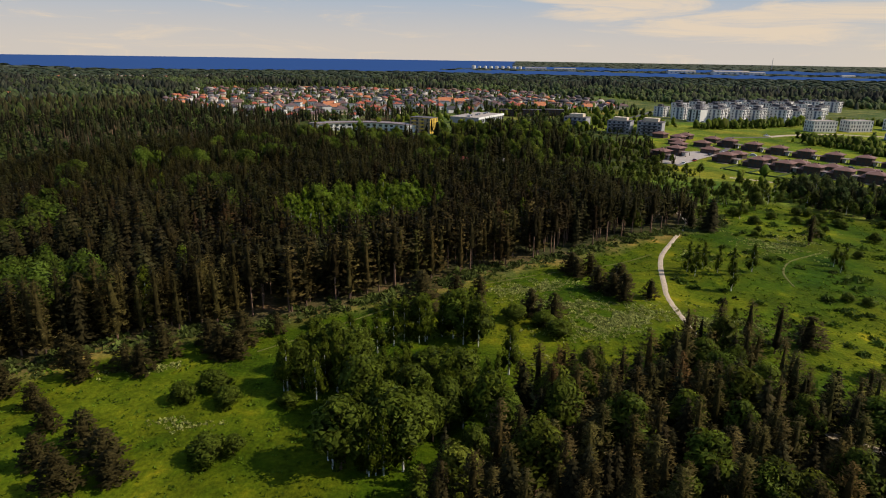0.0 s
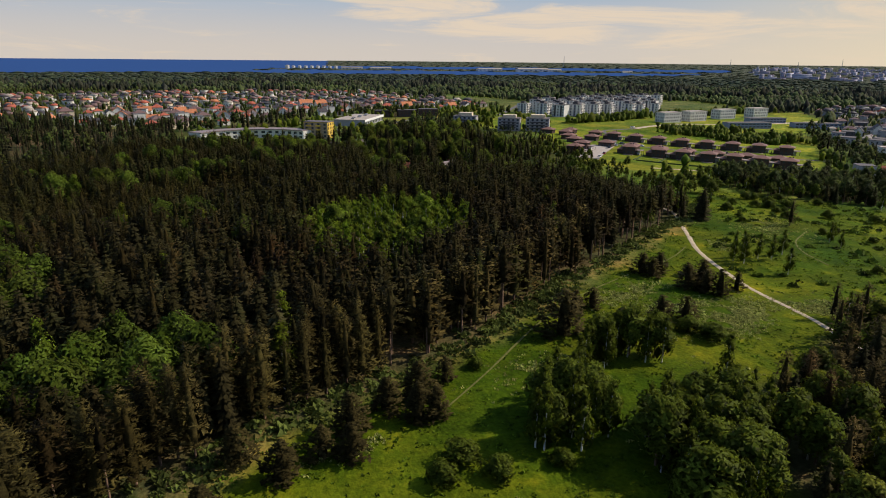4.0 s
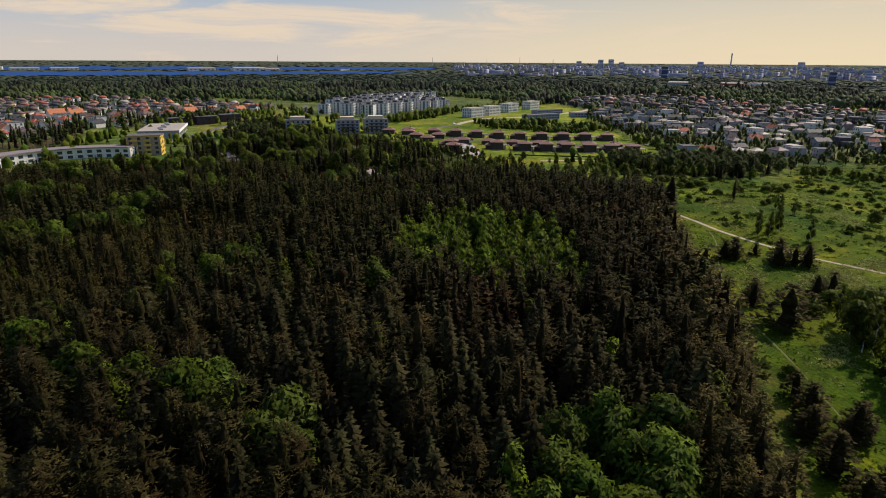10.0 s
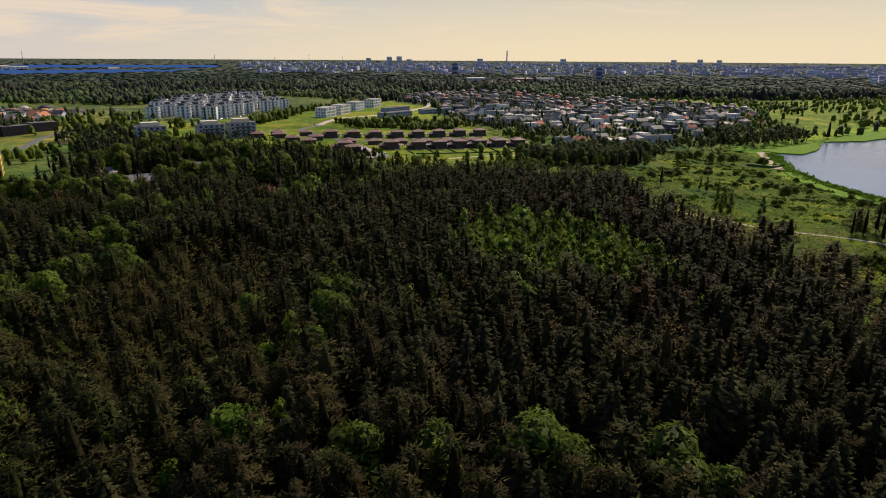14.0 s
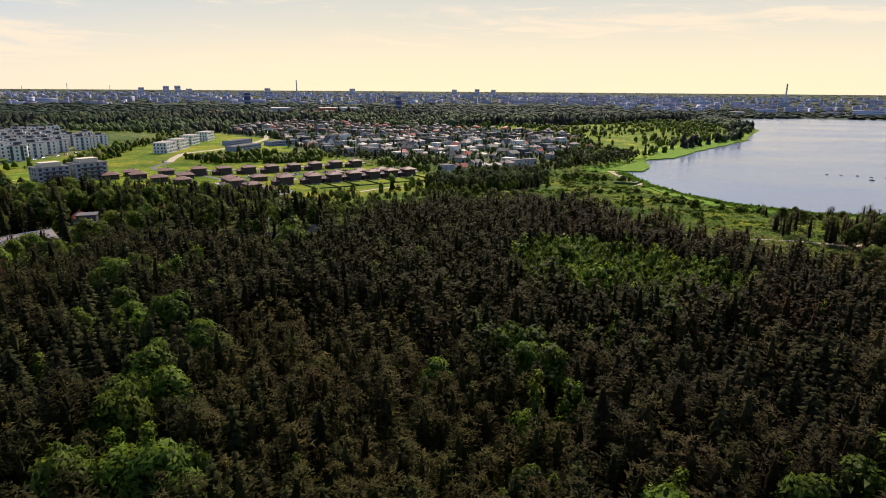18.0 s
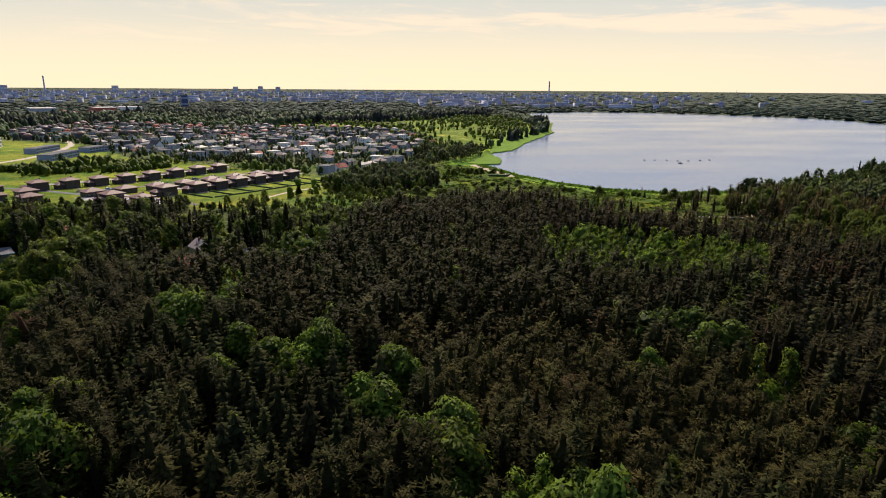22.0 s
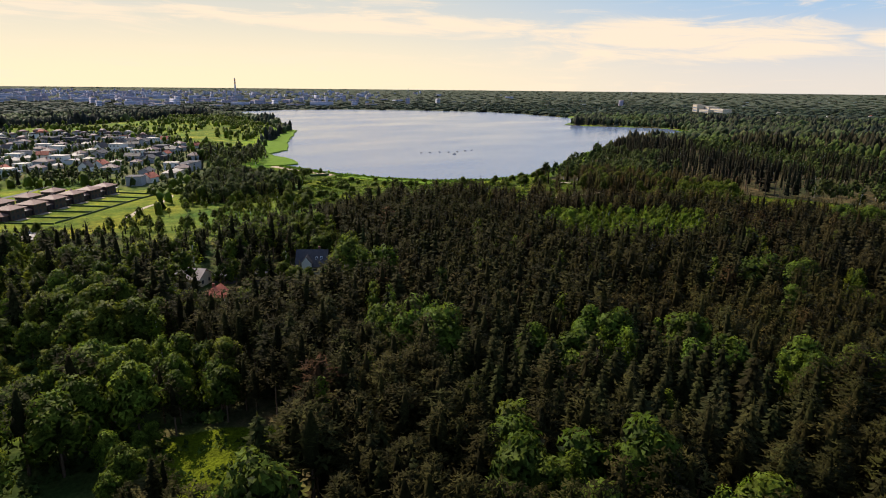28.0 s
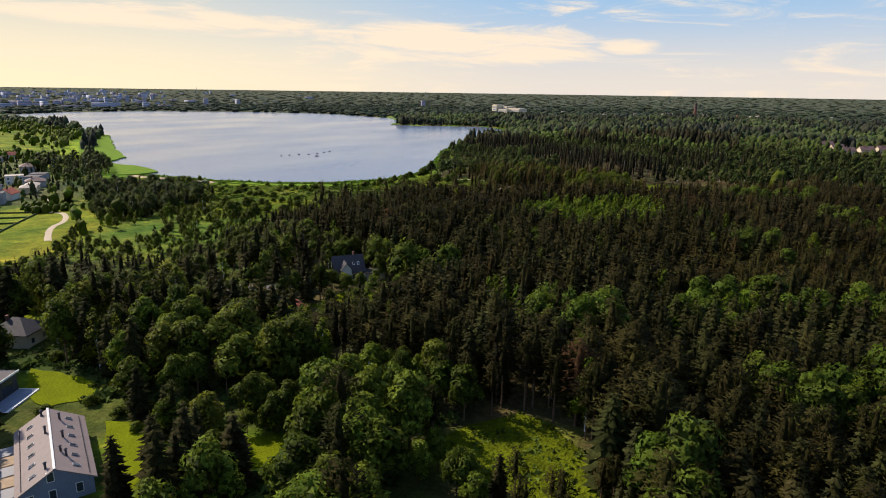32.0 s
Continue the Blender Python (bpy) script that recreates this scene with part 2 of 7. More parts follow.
# ---- the plan ----
CENTRE = np.array((-100.0, 230.0))     # middle of the country round
REACH = 4640.0                          # the ground sheet ends here, at the horizon
rng = np.random.default_rng(7)

LAKE = [(166, 58), (162, 10), (187, -61), (237, -175), (280, -322), (312, -516), (332, -595), (402, -650), (475, -618), (566, -580), (602, -645), (634, -735), (755, -852), (950, -915),
        (1080, -930), (1300, -830), (1480, -640), (1500, -500), (1440, -350), (1380, -305), (1133, -232), (969, -205), (800, -128), (700, -88), (640, -38), (549, 26), (440, 96), (395, 106),
        (350, 120), (336, 139), (311, 136), (264, 130), (226, 118), (190, 96)]
MEADOW = [(-110, 78), (-90, 92), (-68, 110), (-45, 121), (-20, 134), (-1, 149), (17, 161), (42, 178), (72, 198), (97, 212), (103, 222), (101, 238), (114, 246), (138, 249), (158, 226), (196, 196), (250, 205), (283, 205), (322, 176), (400, 112), (440, 92), (345, 108), (322, 126), (268, 124),
          (222, 106), (186, 86), (166, 58), (160, 24), (142, 24), (114, 42), (94, 54), (80, 68), (68, 84), (62, 98), (58, 106), (48, 110), (36, 98), (18, 96), (8, 84), (-2, 66), (-8, 40), (-60, 30), (-100, 50)]
BROWN_FIELD = [(160, 490), (200, 500), (240, 478), (300, 505), (325, 470), (345, 380), (300, 340), (262, 296), (238, 290), (228, 262), (180, 262), (150, 290), (126, 320), (118, 345), (140, 350), (128, 372), (145, 420)]
FIELD_N = [(165, 492), (235, 478), (330, 470), (345, 385), (400, 445), (500, 505), (530, 560), (560, 600), (440, 605), (240, 600), (200, 660), (150, 640), (130, 570), (120, 540), (130, 515)]
FLATS = [(215, 598), (420, 600), (540, 630), (560, 810), (330, 815), (220, 1100)]
TOWN_W = [(-112, 430), (-95, 425), (-60, 405), (-25, 425), (0, 460), (40, 500), (75, 540), (75, 640), (0, 650), (-40, 560), (-112, 510)]
FIELD_W = [(60, 570), (150, 600), (180, 640), (260, 790), (200, 780), (120, 660), (60, 625)]
SUBURB_E = [(300, 270), (262, 290), (244, 270), (250, 240), (288, 208), (345, 196), (420, 172), (500, 135), (620, 140), (712, 178), (810, 320), (820, 440), (860, 600), (700, 640), (560, 600), (500, 500), (400, 440), (350, 372)]
SUBURB_N = [(-330, 700), (-190, 585), (-95, 560), (-20, 640), (100, 690), (240, 740), (215, 900), (120, 1090), (-190, 1190), (-440, 1240)]
PARK_E = [(620, 140), (712, 178), (820, 330), (880, 300), (900, 170), (1020, 20), (1120, -60), (1000, -150), (800, -100), (690, -55), (560, 40), (450, 105), (420, 175)]
LAWNS = [[(40, 381), (34, 379), (23, 378), (18, 381), (22, 389), (31, 388)], [(8, 387), (0, 383), (-8, 387), (-19, 392), (-17, 397), (-12, 398), (-4, 394)], [(-15, 383), (-16, 379), (-23, 374), (-27, 379), (-24, 384), (-20, 386)], [(83, 363), (76, 360), (69, 365), (76, 368)]]
GREEN_PATCH = [(104, 324), (88, 318), (82, 306), (88, 293), (96, 277), (100, 262), (106, 246), (116, 240), (138, 249), (152, 240), (149, 256), (157, 271), (165, 285), (150, 294), (128, 322), (118, 332)]
GLADE = [(-43, 366), (-47, 357), (-53, 349), (-60, 351), (-66, 355), (-73, 366), (-66, 371), (-58, 370), (-50, 370)]
CLEARINGS = [[(-14, 396), (2, 384), (0, 400), (-20, 426), (-40, 422), (-24, 400)], [(-20, 387), (-26, 379), (-46, 398), (-38, 406)], [(10, 392), (24, 390), (22, 377), (8, 383)], [(10, 387), (2, 381), (8, 373), (20, 379)], [(-13, 383), (-15, 376), (-8, 371), (-4, 379)], [(39, 382), (37, 376), (46, 374), (48, 384)], [(14, 308), (4, 300), (10, 292), (18, 298)]]
VILLA_LAWN = [(16, 310), (9, 301), (2, 308), (3, 318), (8, 325), (17, 322)]
COAST = [(-180, 9000), (-60, 9000), (-42, 5200), (-36, 4200), (-30, 3000), (-27, 2830), (-19, 2850), (-8, 2900), (0, 2850), (11, 2670), (25, 2680), (34, 2850), (41, 3120), (44, 3900), (47, 9000), (180, 9000)]


def inside(x, y, poly):
    x, y = np.asarray(x, float), np.asarray(y, float)
    hit = np.zeros(x.shape, bool)
    for (x0, y0), (x1, y1) in zip(poly, poly[1:] + poly[:1]):
        if y0 == y1:
            continue
        cross = ((y0 > y) != (y1 > y)) & (x < (x1 - x0) * (y - y0) / (y1 - y0) + x0)
        hit ^= cross
    return hit


def away(x, y, line, closed=True):
    """Distance from a line or outline."""
    x, y = np.asarray(x, float), np.asarray(y, float)
    best = np.full(x.shape, 1e9)
    for (x0, y0), (x1, y1) in zip(line, line[1:] + (line[:1] if closed else [])):
        dx, dy = x1 - x0, y1 - y0
        s = np.clip(((x - x0) * dx + (y - y0) * dy) / (dx * dx + dy * dy + 1e-9), 0, 1)
        best = np.minimum(best, np.hypot(x - x0 - s * dx, y - y0 - s * dy))
    return best


def smooth(a, b, v):
    s = np.clip((v - a) / (b - a), 0, 1)
    return s * s * (3 - 2 * s)


def polar(x, y):
    dx, dy = np.asarray(x, float) - CENTRE[0], np.asarray(y, float) - CENTRE[1]
    return np.hypot(dx, dy), np.degrees(np.arctan2(dx, dy))


def swell(r):
    """The far country rises slowly to the horizon."""
    a = 0.022 - 0.0183 * np.clip((r - 3000) / 1640, 0, 1.0)
    return np.where(r > 3000, 66 - r * a, 0.0)


def near_range(d):
    """Where a place d metres off on level ground stands on the rising far country."""
    return d if d <= 3000 else 3000 + 1640 * (0.022 - 66.0 / d) / 0.0183


def lumps(x, y, size):
    return np.sin(x / size + 1.3) * np.cos(y / size * 1.1 + 0.4) + 0.5 * np.sin(x / size * 2.3 + y / size * 1.7)


def at_sea(x, y):
    r, a = polar(x, y)
    c = np.interp(a, [p[0] for p in COAST], [near_range(p[1]) if p[1] < 8000 else 9000.0 for p in COAST])
    c = c + 40 * np.sin(a * 1.7) + 25 * np.sin(a * 4.1)
    spit = (r > near_range(3600) + 40 * np.sin(a * 2)) & (r < near_range(4300)) & (a > 2 + 1.0 * np.sin(r / 60)) & (a < 60)
    far = (a > 8) & (r > near_range(5700))
    return (r > c) & ~spit & ~far


def height(x, y):
    x, y = np.asarray(x, float), np.asarray(y, float)
    r, _ = polar(x, y)
    d = away(x, y, LAKE)
    lake = inside(x, y, LAKE)
    h = 0.35 + (9.7 - 3.5 * smooth(100, 260, x) * (1 - smooth(420, 520, y))) * smooth(0, 118, d) + 0.35 * lumps(x, y, 23.0) * smooth(10, 60, d)
    h = h * (1 - smooth(900, 2000, r)) + 2.0 * smooth(900, 2000, r)
    h = np.where(lake, 0.25 - 3 * smooth(0, 14, d), h)
    h = np.where(at_sea(x, y), -3.0, h)
    return h + swell(r)


def h1(x, y):
    return float(height(np.array([x]), np.array([y]))[0])


# ---- mesh helpers ----
def mesh_from(name, verts, tris, mats, colour=None, attr="tint", mat_index=None, bulge=None):
    """A mesh from arrays of corners and triangles, with a colour for every corner."""
    me = bpy.data.meshes.new(name)
    verts, tris = np.asarray(verts, np.float32), np.asarray(tris, np.int32)
    n = tris.shape[1]
    me.vertices.add(len(verts))
    me.vertices.foreach_set("co", verts.ravel())
    me.loops.add(tris.size)
    me.loops.foreach_set("vertex_index", tris.ravel())
    me.polygons.add(len(tris))
    me.polygons.foreach_set("loop_start", np.arange(0, tris.size, n, dtype=np.int32))
    if mat_index is not None:
        me.polygons.foreach_set("material_index", np.asarray(mat_index, np.int32))
    for m in mats:
        me.materials.append(m)
    if colour is not None:
        layer = me.attributes.new(attr, "FLOAT_COLOR", "POINT")
        rgba = np.ones((len(verts), 4), np.float32)
        rgba[:, :3] = colour
        layer.data.foreach_set("color", rgba.ravel())
    if bulge is not None:
        layer = me.attributes.new("bulge", "FLOAT_VECTOR", "POINT")
        layer.data.foreach_set("vector", np.asarray(bulge, np.float32).ravel())
    me.update(calc_edges=True)
    return me


def part(name, bm, mat, parent, label=""):
    me = bpy.data.meshes.new(name)
    bm.to_mesh(me)
    bm.free()
    me.materials.append(mat)
    ob = new(name, me)
    ob.parent = parent
    if label:
        tagged(ob, label)
    return ob


def box(x0, x1, y0, y1, z0, z1, bm=None):
    bm = bm or bmesh.new()
    v = [bm.verts.new((x, y, z)) for z in (z0, z1) for y in (y0, y1) for x in (x0, x1)]
    for f in ((0, 2, 3, 1), (4, 5, 7, 6), (0, 1, 5, 4), (2, 6, 7, 3), (1, 3, 7, 5), (0, 4, 6, 2)):
        bm.faces.new([v[i] for i in f])
    return bm


# ---- ground ----
def grid_lines(a, b, step, lo, hi, grow):
    mid = list(np.arange(a, b + 1e-6, step))
    s, p = step, mid[-1]
    while p < hi:
        s *= grow
        p += s
        mid.append(p)
    s, p = step, mid[0]
    while p > lo:
        s *= grow
        p -= s
        mid.insert(0, p)
    return np.array(mid)


def build_ground():
    gx = grid_lines(-210, 480, 6.0, -REACH - 150, REACH + 50, 1.045)
    gy = grid_lines(-120, 520, 6.0, -REACH + 150, REACH + 300, 1.045)
    X, Y = np.meshgrid(gx, gy)
    x, y = X.ravel(), Y.ravel()
    z = height(x, y)
    nx, ny = len(gx), len(gy)
    i = np.arange(nx * ny).reshape(ny, nx)
    quads = np.stack([i[:-1, :-1], i[:-1, 1:], i[1:, 1:], i[1:, :-1]], -1).reshape(-1, 4)
    r, _ = polar(x, y)
    ok = r < REACH + 220
    quads = quads[ok[quads].all(1)]
    wood = np.array((0.060, 0.056, 0.026))
    c = np.tile(wood, (len(x), 1))
    c[(x > 110) & (y > 40) & (r < 900)] = (0.075, 0.105, 0.018)
    # village ground: tree shade is painted into this darkened green
    c[inside(x, y, [(-120, 400), (-50, 372), (20, 340), (40, 300), (120, 300), (130, 350), (150, 420), (150, 500), (60, 560), (-40, 560), (-130, 560)])] = (0.045, 0.062, 0.016)
    noise1 = 0.5 + 0.25 * lumps(x, y, 31.0) + 0.2 * lumps(y, x, 11.0)
    meadow = np.array((0.023, 0.052, 0.0013))[None] * (1 - noise1[:, None]) + np.array((0.082, 0.106, 0.0045))[None] * noise1[:, None]
    # CLEARINGS too get a green darkened by painted tree shade
    for poly, col in ((PARK_E, (0.12, 0.165, 0.02)), (FIELD_N, (0.13, 0.165, 0.018)), (FLATS, (0.085, 0.11, 0.035)), (TOWN_W, (0.09, 0.13, 0.03)), (FIELD_W, (0.13, 0.14, 0.03)), (BROWN_FIELD, (0.115, 0.152, 0.013)), (SUBURB_E, (0.07, 0.085, 0.035)), (SUBURB_N, (0.07, 0.09, 0.03)),
                      *((p, (0.045, 0.066, 0.014)) for p in CLEARINGS), *((p, (0.125, 0.17, 0.010)) for p in LAWNS), (GREEN_PATCH, (0.10, 0.15, 0.02)), (GLADE, (0.105, 0.145, 0.015)), (VILLA_LAWN, (0.11, 0.19, 0.014))):
        c[inside(x, y, poly)] = col
    c = np.where(inside(x, y, MEADOW)[:, None], meadow, c)
    shore = away(x, y, LAKE)
    near = (shore < 14) & ~inside(x, y, LAKE) & (r < 1600)
    c[near] = (0.115, 0.18, 0.016)
    reedy = (shore < 34) & ~inside(x, y, LAKE) & (x > 330) & (x < 1000) & (y < 200) & (y > -260)
    c[reedy] = (0.125, 0.20, 0.014)
    dry = (away(x, y, MEADOW[1:12], False) < 5) & inside(x, y, MEADOW)
    c[dry] = (0.15, 0.13, 0.035)
    # far ground: distance haze is put into its greyed, bluish green
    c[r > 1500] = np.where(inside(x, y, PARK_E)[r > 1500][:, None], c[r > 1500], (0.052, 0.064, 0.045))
    grassy = c[:, 1] > 0.08
    c[grassy] *= (1 + 0.22 * lumps(x, y, 19.0)[grassy, None] * np.array((1.2, 0.7, 0.8)) + 0.15 * lumps(y, x, 53.0)[grassy, None])
    me = mesh_from("ground", np.stack([x, y, z], -1), quads, [GROUND], c, "cover")
    me.polygons.foreach_set("use_smooth", np.ones(len(me.polygons), bool))
    return tagged(new("ground", me), "grassy meadow and dark forest floor reaching the horizon", "ground", kind="structure")


build_ground()


def build_water():
    bm = bmesh.new()
    vs = [bm.verts.new((x, y, 0.0)) for x, y in LAKE]
    cx, cy = np.mean(LAKE, 0)
    f = bm.faces.new(vs)
    bmesh.ops.triangulate(bm, faces=[f])
    ob = part("lake", bm, LAKE_WATER, None)
    tagged(ob, "broad pale grey lake with light ripples", "lake", kind="structure")
    v, q = [], []
    rs, az_ = np.linspace(2300, REACH + 180, 40), np.radians(np.linspace(-75, 62, 90))
    for r in rs:
        for a in az_:
            v.append((CENTRE[0] + r * math.sin(a), CENTRE[1] + r * math.cos(a), float(swell(np.array(r)))))
    for i in range(len(rs) - 1):
        for j in range(len(az_) - 1):
            k = i * len(az_) + j
            q.append((k, k + 1, k + 1 + len(az_), k + len(az_)))
    me = mesh_from("sea", v, q, [SEA_WATER])
    tagged(new("sea", me), "deep blue sea out to the horizon", "sea", kind="structure")


build_water()


def ribbon(name, line, width, mat, label, lift=0.06, smooth_steps=6, rough_edge=0.15):
    """A path that follows the ground along a line."""
    pts = [Vector((*p, 0)) for p in line]
    fine = []
    for i in range(len(pts) - 1):
        p0, p1, p2, p3 = pts[max(i - 1, 0)], pts[i], pts[i + 1], pts[min(i + 2, len(pts) - 1)]
        for k in range(smooth_steps):
            t = k / smooth_steps
            fine.append(0.5 * (2 * p1 + (p2 - p0) * t + (2 * p0 - 5 * p1 + 4 * p2 - p3) * t * t + (3 * p1 - p0 - 3 * p2 + p3) * t ** 3))
    fine.append(pts[-1])
    rnd = random.Random(name)
    v, q = [], []
    for i, p in enumerate(fine):
        d = (fine[min(i + 1, len(fine) - 1)] - fine[max(i - 1, 0)]).normalized()
        s = Vector((-d.y, d.x, 0))
        for k in (-1, -0.4, 0.4, 1):
            w = p + s * k * width / 2 * (1 + rnd.uniform(-rough_edge, rough_edge))
            v.append((w.x, w.y, h1(w.x, w.y) + (lift if abs(k) < 1 else -0.02)))
    for i in range(len(fine) - 1):
        for k in range(3):
            a = i * 4 + k
            q.append((a, a + 1, a + 5, a + 4))
    return tagged(new(name, mesh_from(name, v, q, [mat])), label, "path", kind="structure")


ribbon("footpath", [(52, 108), (55, 120), (56, 132), (57, 142), (60, 154), (65, 171), (73, 186), (84, 205), (90, 216), (92, 232)], 1.5, GRAVEL, "pale gravel footpath winding over the meadow", 0.12)


def lawn(poly, label, mat):
    """A mown lawn that follows the ground inside an outline."""
    bm = bmesh.new()
    rnd = random.Random(len(poly) + int(poly[0][0]))
    rim = []
    for (x0, y0), (x1, y1) in zip(poly, poly[1:] + poly[:1]):
        n = max(1, int(math.hypot(x1 - x0, y1 - y0) / 2.5))
        rim += [(x0 + (x1 - x0) * k / n + rnd.uniform(-0.5, 0.5), y0 + (y1 - y0) * k / n + rnd.uniform(-0.5, 0.5)) for k in range(n)]
    f = bm.faces.new([bm.verts.new((x, y, h1(x, y) + 0.16)) for x, y in rim])
    f.normal_update()
    if f.normal.z < 0:
        f.normal_flip()
    bmesh.ops.triangulate(bm, faces=[f])
    tagged(part("lawn", bm, mat, None), label, "lawn", kind="structure")


for poly in LAWNS:
    lawn(poly, "bright mown garden lawn among trees", LAWN)
lawn(VILLA_LAWN, "bright lawn beside the villa", LAWN)
lawn(GLADE, "sunny grass of a small glade", GLADE_GRASS)


# ---- trees ----
PINE, SPRUCE, BIRCH, LEAFY, EDGE = 0, 1, 2, 3, 4      # EDGE: a pine branched almost to the ground
# EDGE is about twice PINE: sunlight on the forest edge painted in
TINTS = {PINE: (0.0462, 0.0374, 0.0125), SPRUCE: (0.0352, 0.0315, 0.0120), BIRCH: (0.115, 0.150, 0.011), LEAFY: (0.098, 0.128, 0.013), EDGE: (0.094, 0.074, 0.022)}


class Shape:
    """Corners, triangles, brightness of each corner and material of each triangle of one tree."""

    def __init__(self):
        self.v, self.t, self.b, self.m = [], [], [], []

    def fan(self, pts, bright, mat=0):
        k = len(self.v)
        self.v += pts
        self.b += [bright] * len(pts)
        for i in range(1, len(pts) - 1):
            self.t.append((k, k + i, k + i + 1))
            self.m.append(mat)

    def tube(self, r0, r1, z0, z1, sides, bright, mat, sway=(0, 0)):
        k = len(self.v)
        for z, r, s in ((z0, r0, 0), (z1, r1, 1)):
            for i in range(sides):
                a = 2 * math.pi * i / sides
                self.v.append((r * math.cos(a) + sway[0] * s, r * math.sin(a) + sway[1] * s, z))
                self.b.append(bright)
        for i in range(sides):
            j = (i + 1) % sides
            self.t += [(k + i, k + j, k + sides + j), (k + i, k + sides + j, k + sides + i)]
            self.m += [mat, mat]

    def arrays(self):
        return np.array(self.v, np.float32), np.array(self.t, np.int32), np.array(self.b, np.float32), np.array(self.m, np.int32)


def spray(s, r, p, d, long, wide, bright):
    """One pointed spray of needles at p in the direction d."""
    d = Vector(d).normalized()
    o = Vector((-d.y, d.x, r.uniform(-0.5, 0.5) * 0.6)).normalized() * wide
    p = Vector(p)
    s.fan([tuple(p - o), tuple(p + o), tuple(p + d * long)], bright)


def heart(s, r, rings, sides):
    """Lumpy dense inner crown, with its inner shade painted in by dim corners."""
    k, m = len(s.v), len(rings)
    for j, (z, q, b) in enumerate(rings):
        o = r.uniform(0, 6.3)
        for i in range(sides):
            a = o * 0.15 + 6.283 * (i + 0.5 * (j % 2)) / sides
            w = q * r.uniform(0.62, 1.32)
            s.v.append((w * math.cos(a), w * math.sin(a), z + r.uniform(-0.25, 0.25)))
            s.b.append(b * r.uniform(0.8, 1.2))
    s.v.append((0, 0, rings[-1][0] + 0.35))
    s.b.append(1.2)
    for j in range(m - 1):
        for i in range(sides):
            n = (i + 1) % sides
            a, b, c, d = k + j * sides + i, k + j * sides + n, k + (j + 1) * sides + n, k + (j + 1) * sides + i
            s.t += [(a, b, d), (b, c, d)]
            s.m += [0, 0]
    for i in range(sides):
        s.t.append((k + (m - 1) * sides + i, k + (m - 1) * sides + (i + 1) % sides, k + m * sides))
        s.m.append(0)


def pine(seed, clumps, per, low=None, wide=1.0, thick=1.0):
    """A pine: tufted branch ends gathered into an uneven crown on a tapered stem. Ten metres high."""
    r, s = random.Random(seed), Shape()
    H, R = 10.0, r.uniform(1.9, 2.4) * wide
    low = r.uniform(0.34, 0.46) if low is None else low
    s.tube(0.16, 0.05, -0.6, H * 0.8, 4, 1.0, 1)
    # inner shade in the colour, fading upward
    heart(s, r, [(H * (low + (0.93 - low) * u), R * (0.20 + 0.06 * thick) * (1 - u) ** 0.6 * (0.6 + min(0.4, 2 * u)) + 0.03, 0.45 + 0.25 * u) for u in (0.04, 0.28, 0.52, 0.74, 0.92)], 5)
    lean = r.uniform(0, 6.3)
    for i in range(clumps):
        u = ((i + r.random()) / clumps) ** 0.9
        a = i * 2.399963 + r.uniform(-0.6, 0.6)
        q = R * (1.03 - u ** (2.0 if low > 0.2 else 1.25)) ** (0.62 if low > 0.2 else 0.72) * (0.55 + min(0.45, 2.4 * u)) * math.sqrt(r.uniform(0.12, 1.15)) * (1 + 0.16 * math.cos(a - lean))
        e = (0.46 + 0.36 * (1 - u)) * r.uniform(0.75, 1.25) * wide ** 0.5
        c = Vector((0.78 * q * math.cos(a), 0.78 * q * math.sin(a), H * (low + (0.975 - low) * u) + r.uniform(-0.1, 0.1)))
        bright = r.uniform(0.82, 1.18)
        for k in range(per):
            g, up = a + r.uniform(-1.5, 1.5), r.uniform(-0.25, 0.75)
            p = c + Vector((r.uniform(-0.6, 0.6) * e, r.uniform(-0.6, 0.6) * e, r.uniform(-0.35, 0.35) * e))
            spray(s, r, p, (math.cos(g), math.sin(g), up), e * r.uniform(0.6, 1.0), e * r.uniform(0.20, 0.34) * 2.2 / per ** 0.5 * (0.62 if per > 6 else 1.0) * thick, bright * r.uniform(0.85, 1.15))
    return s.arrays()


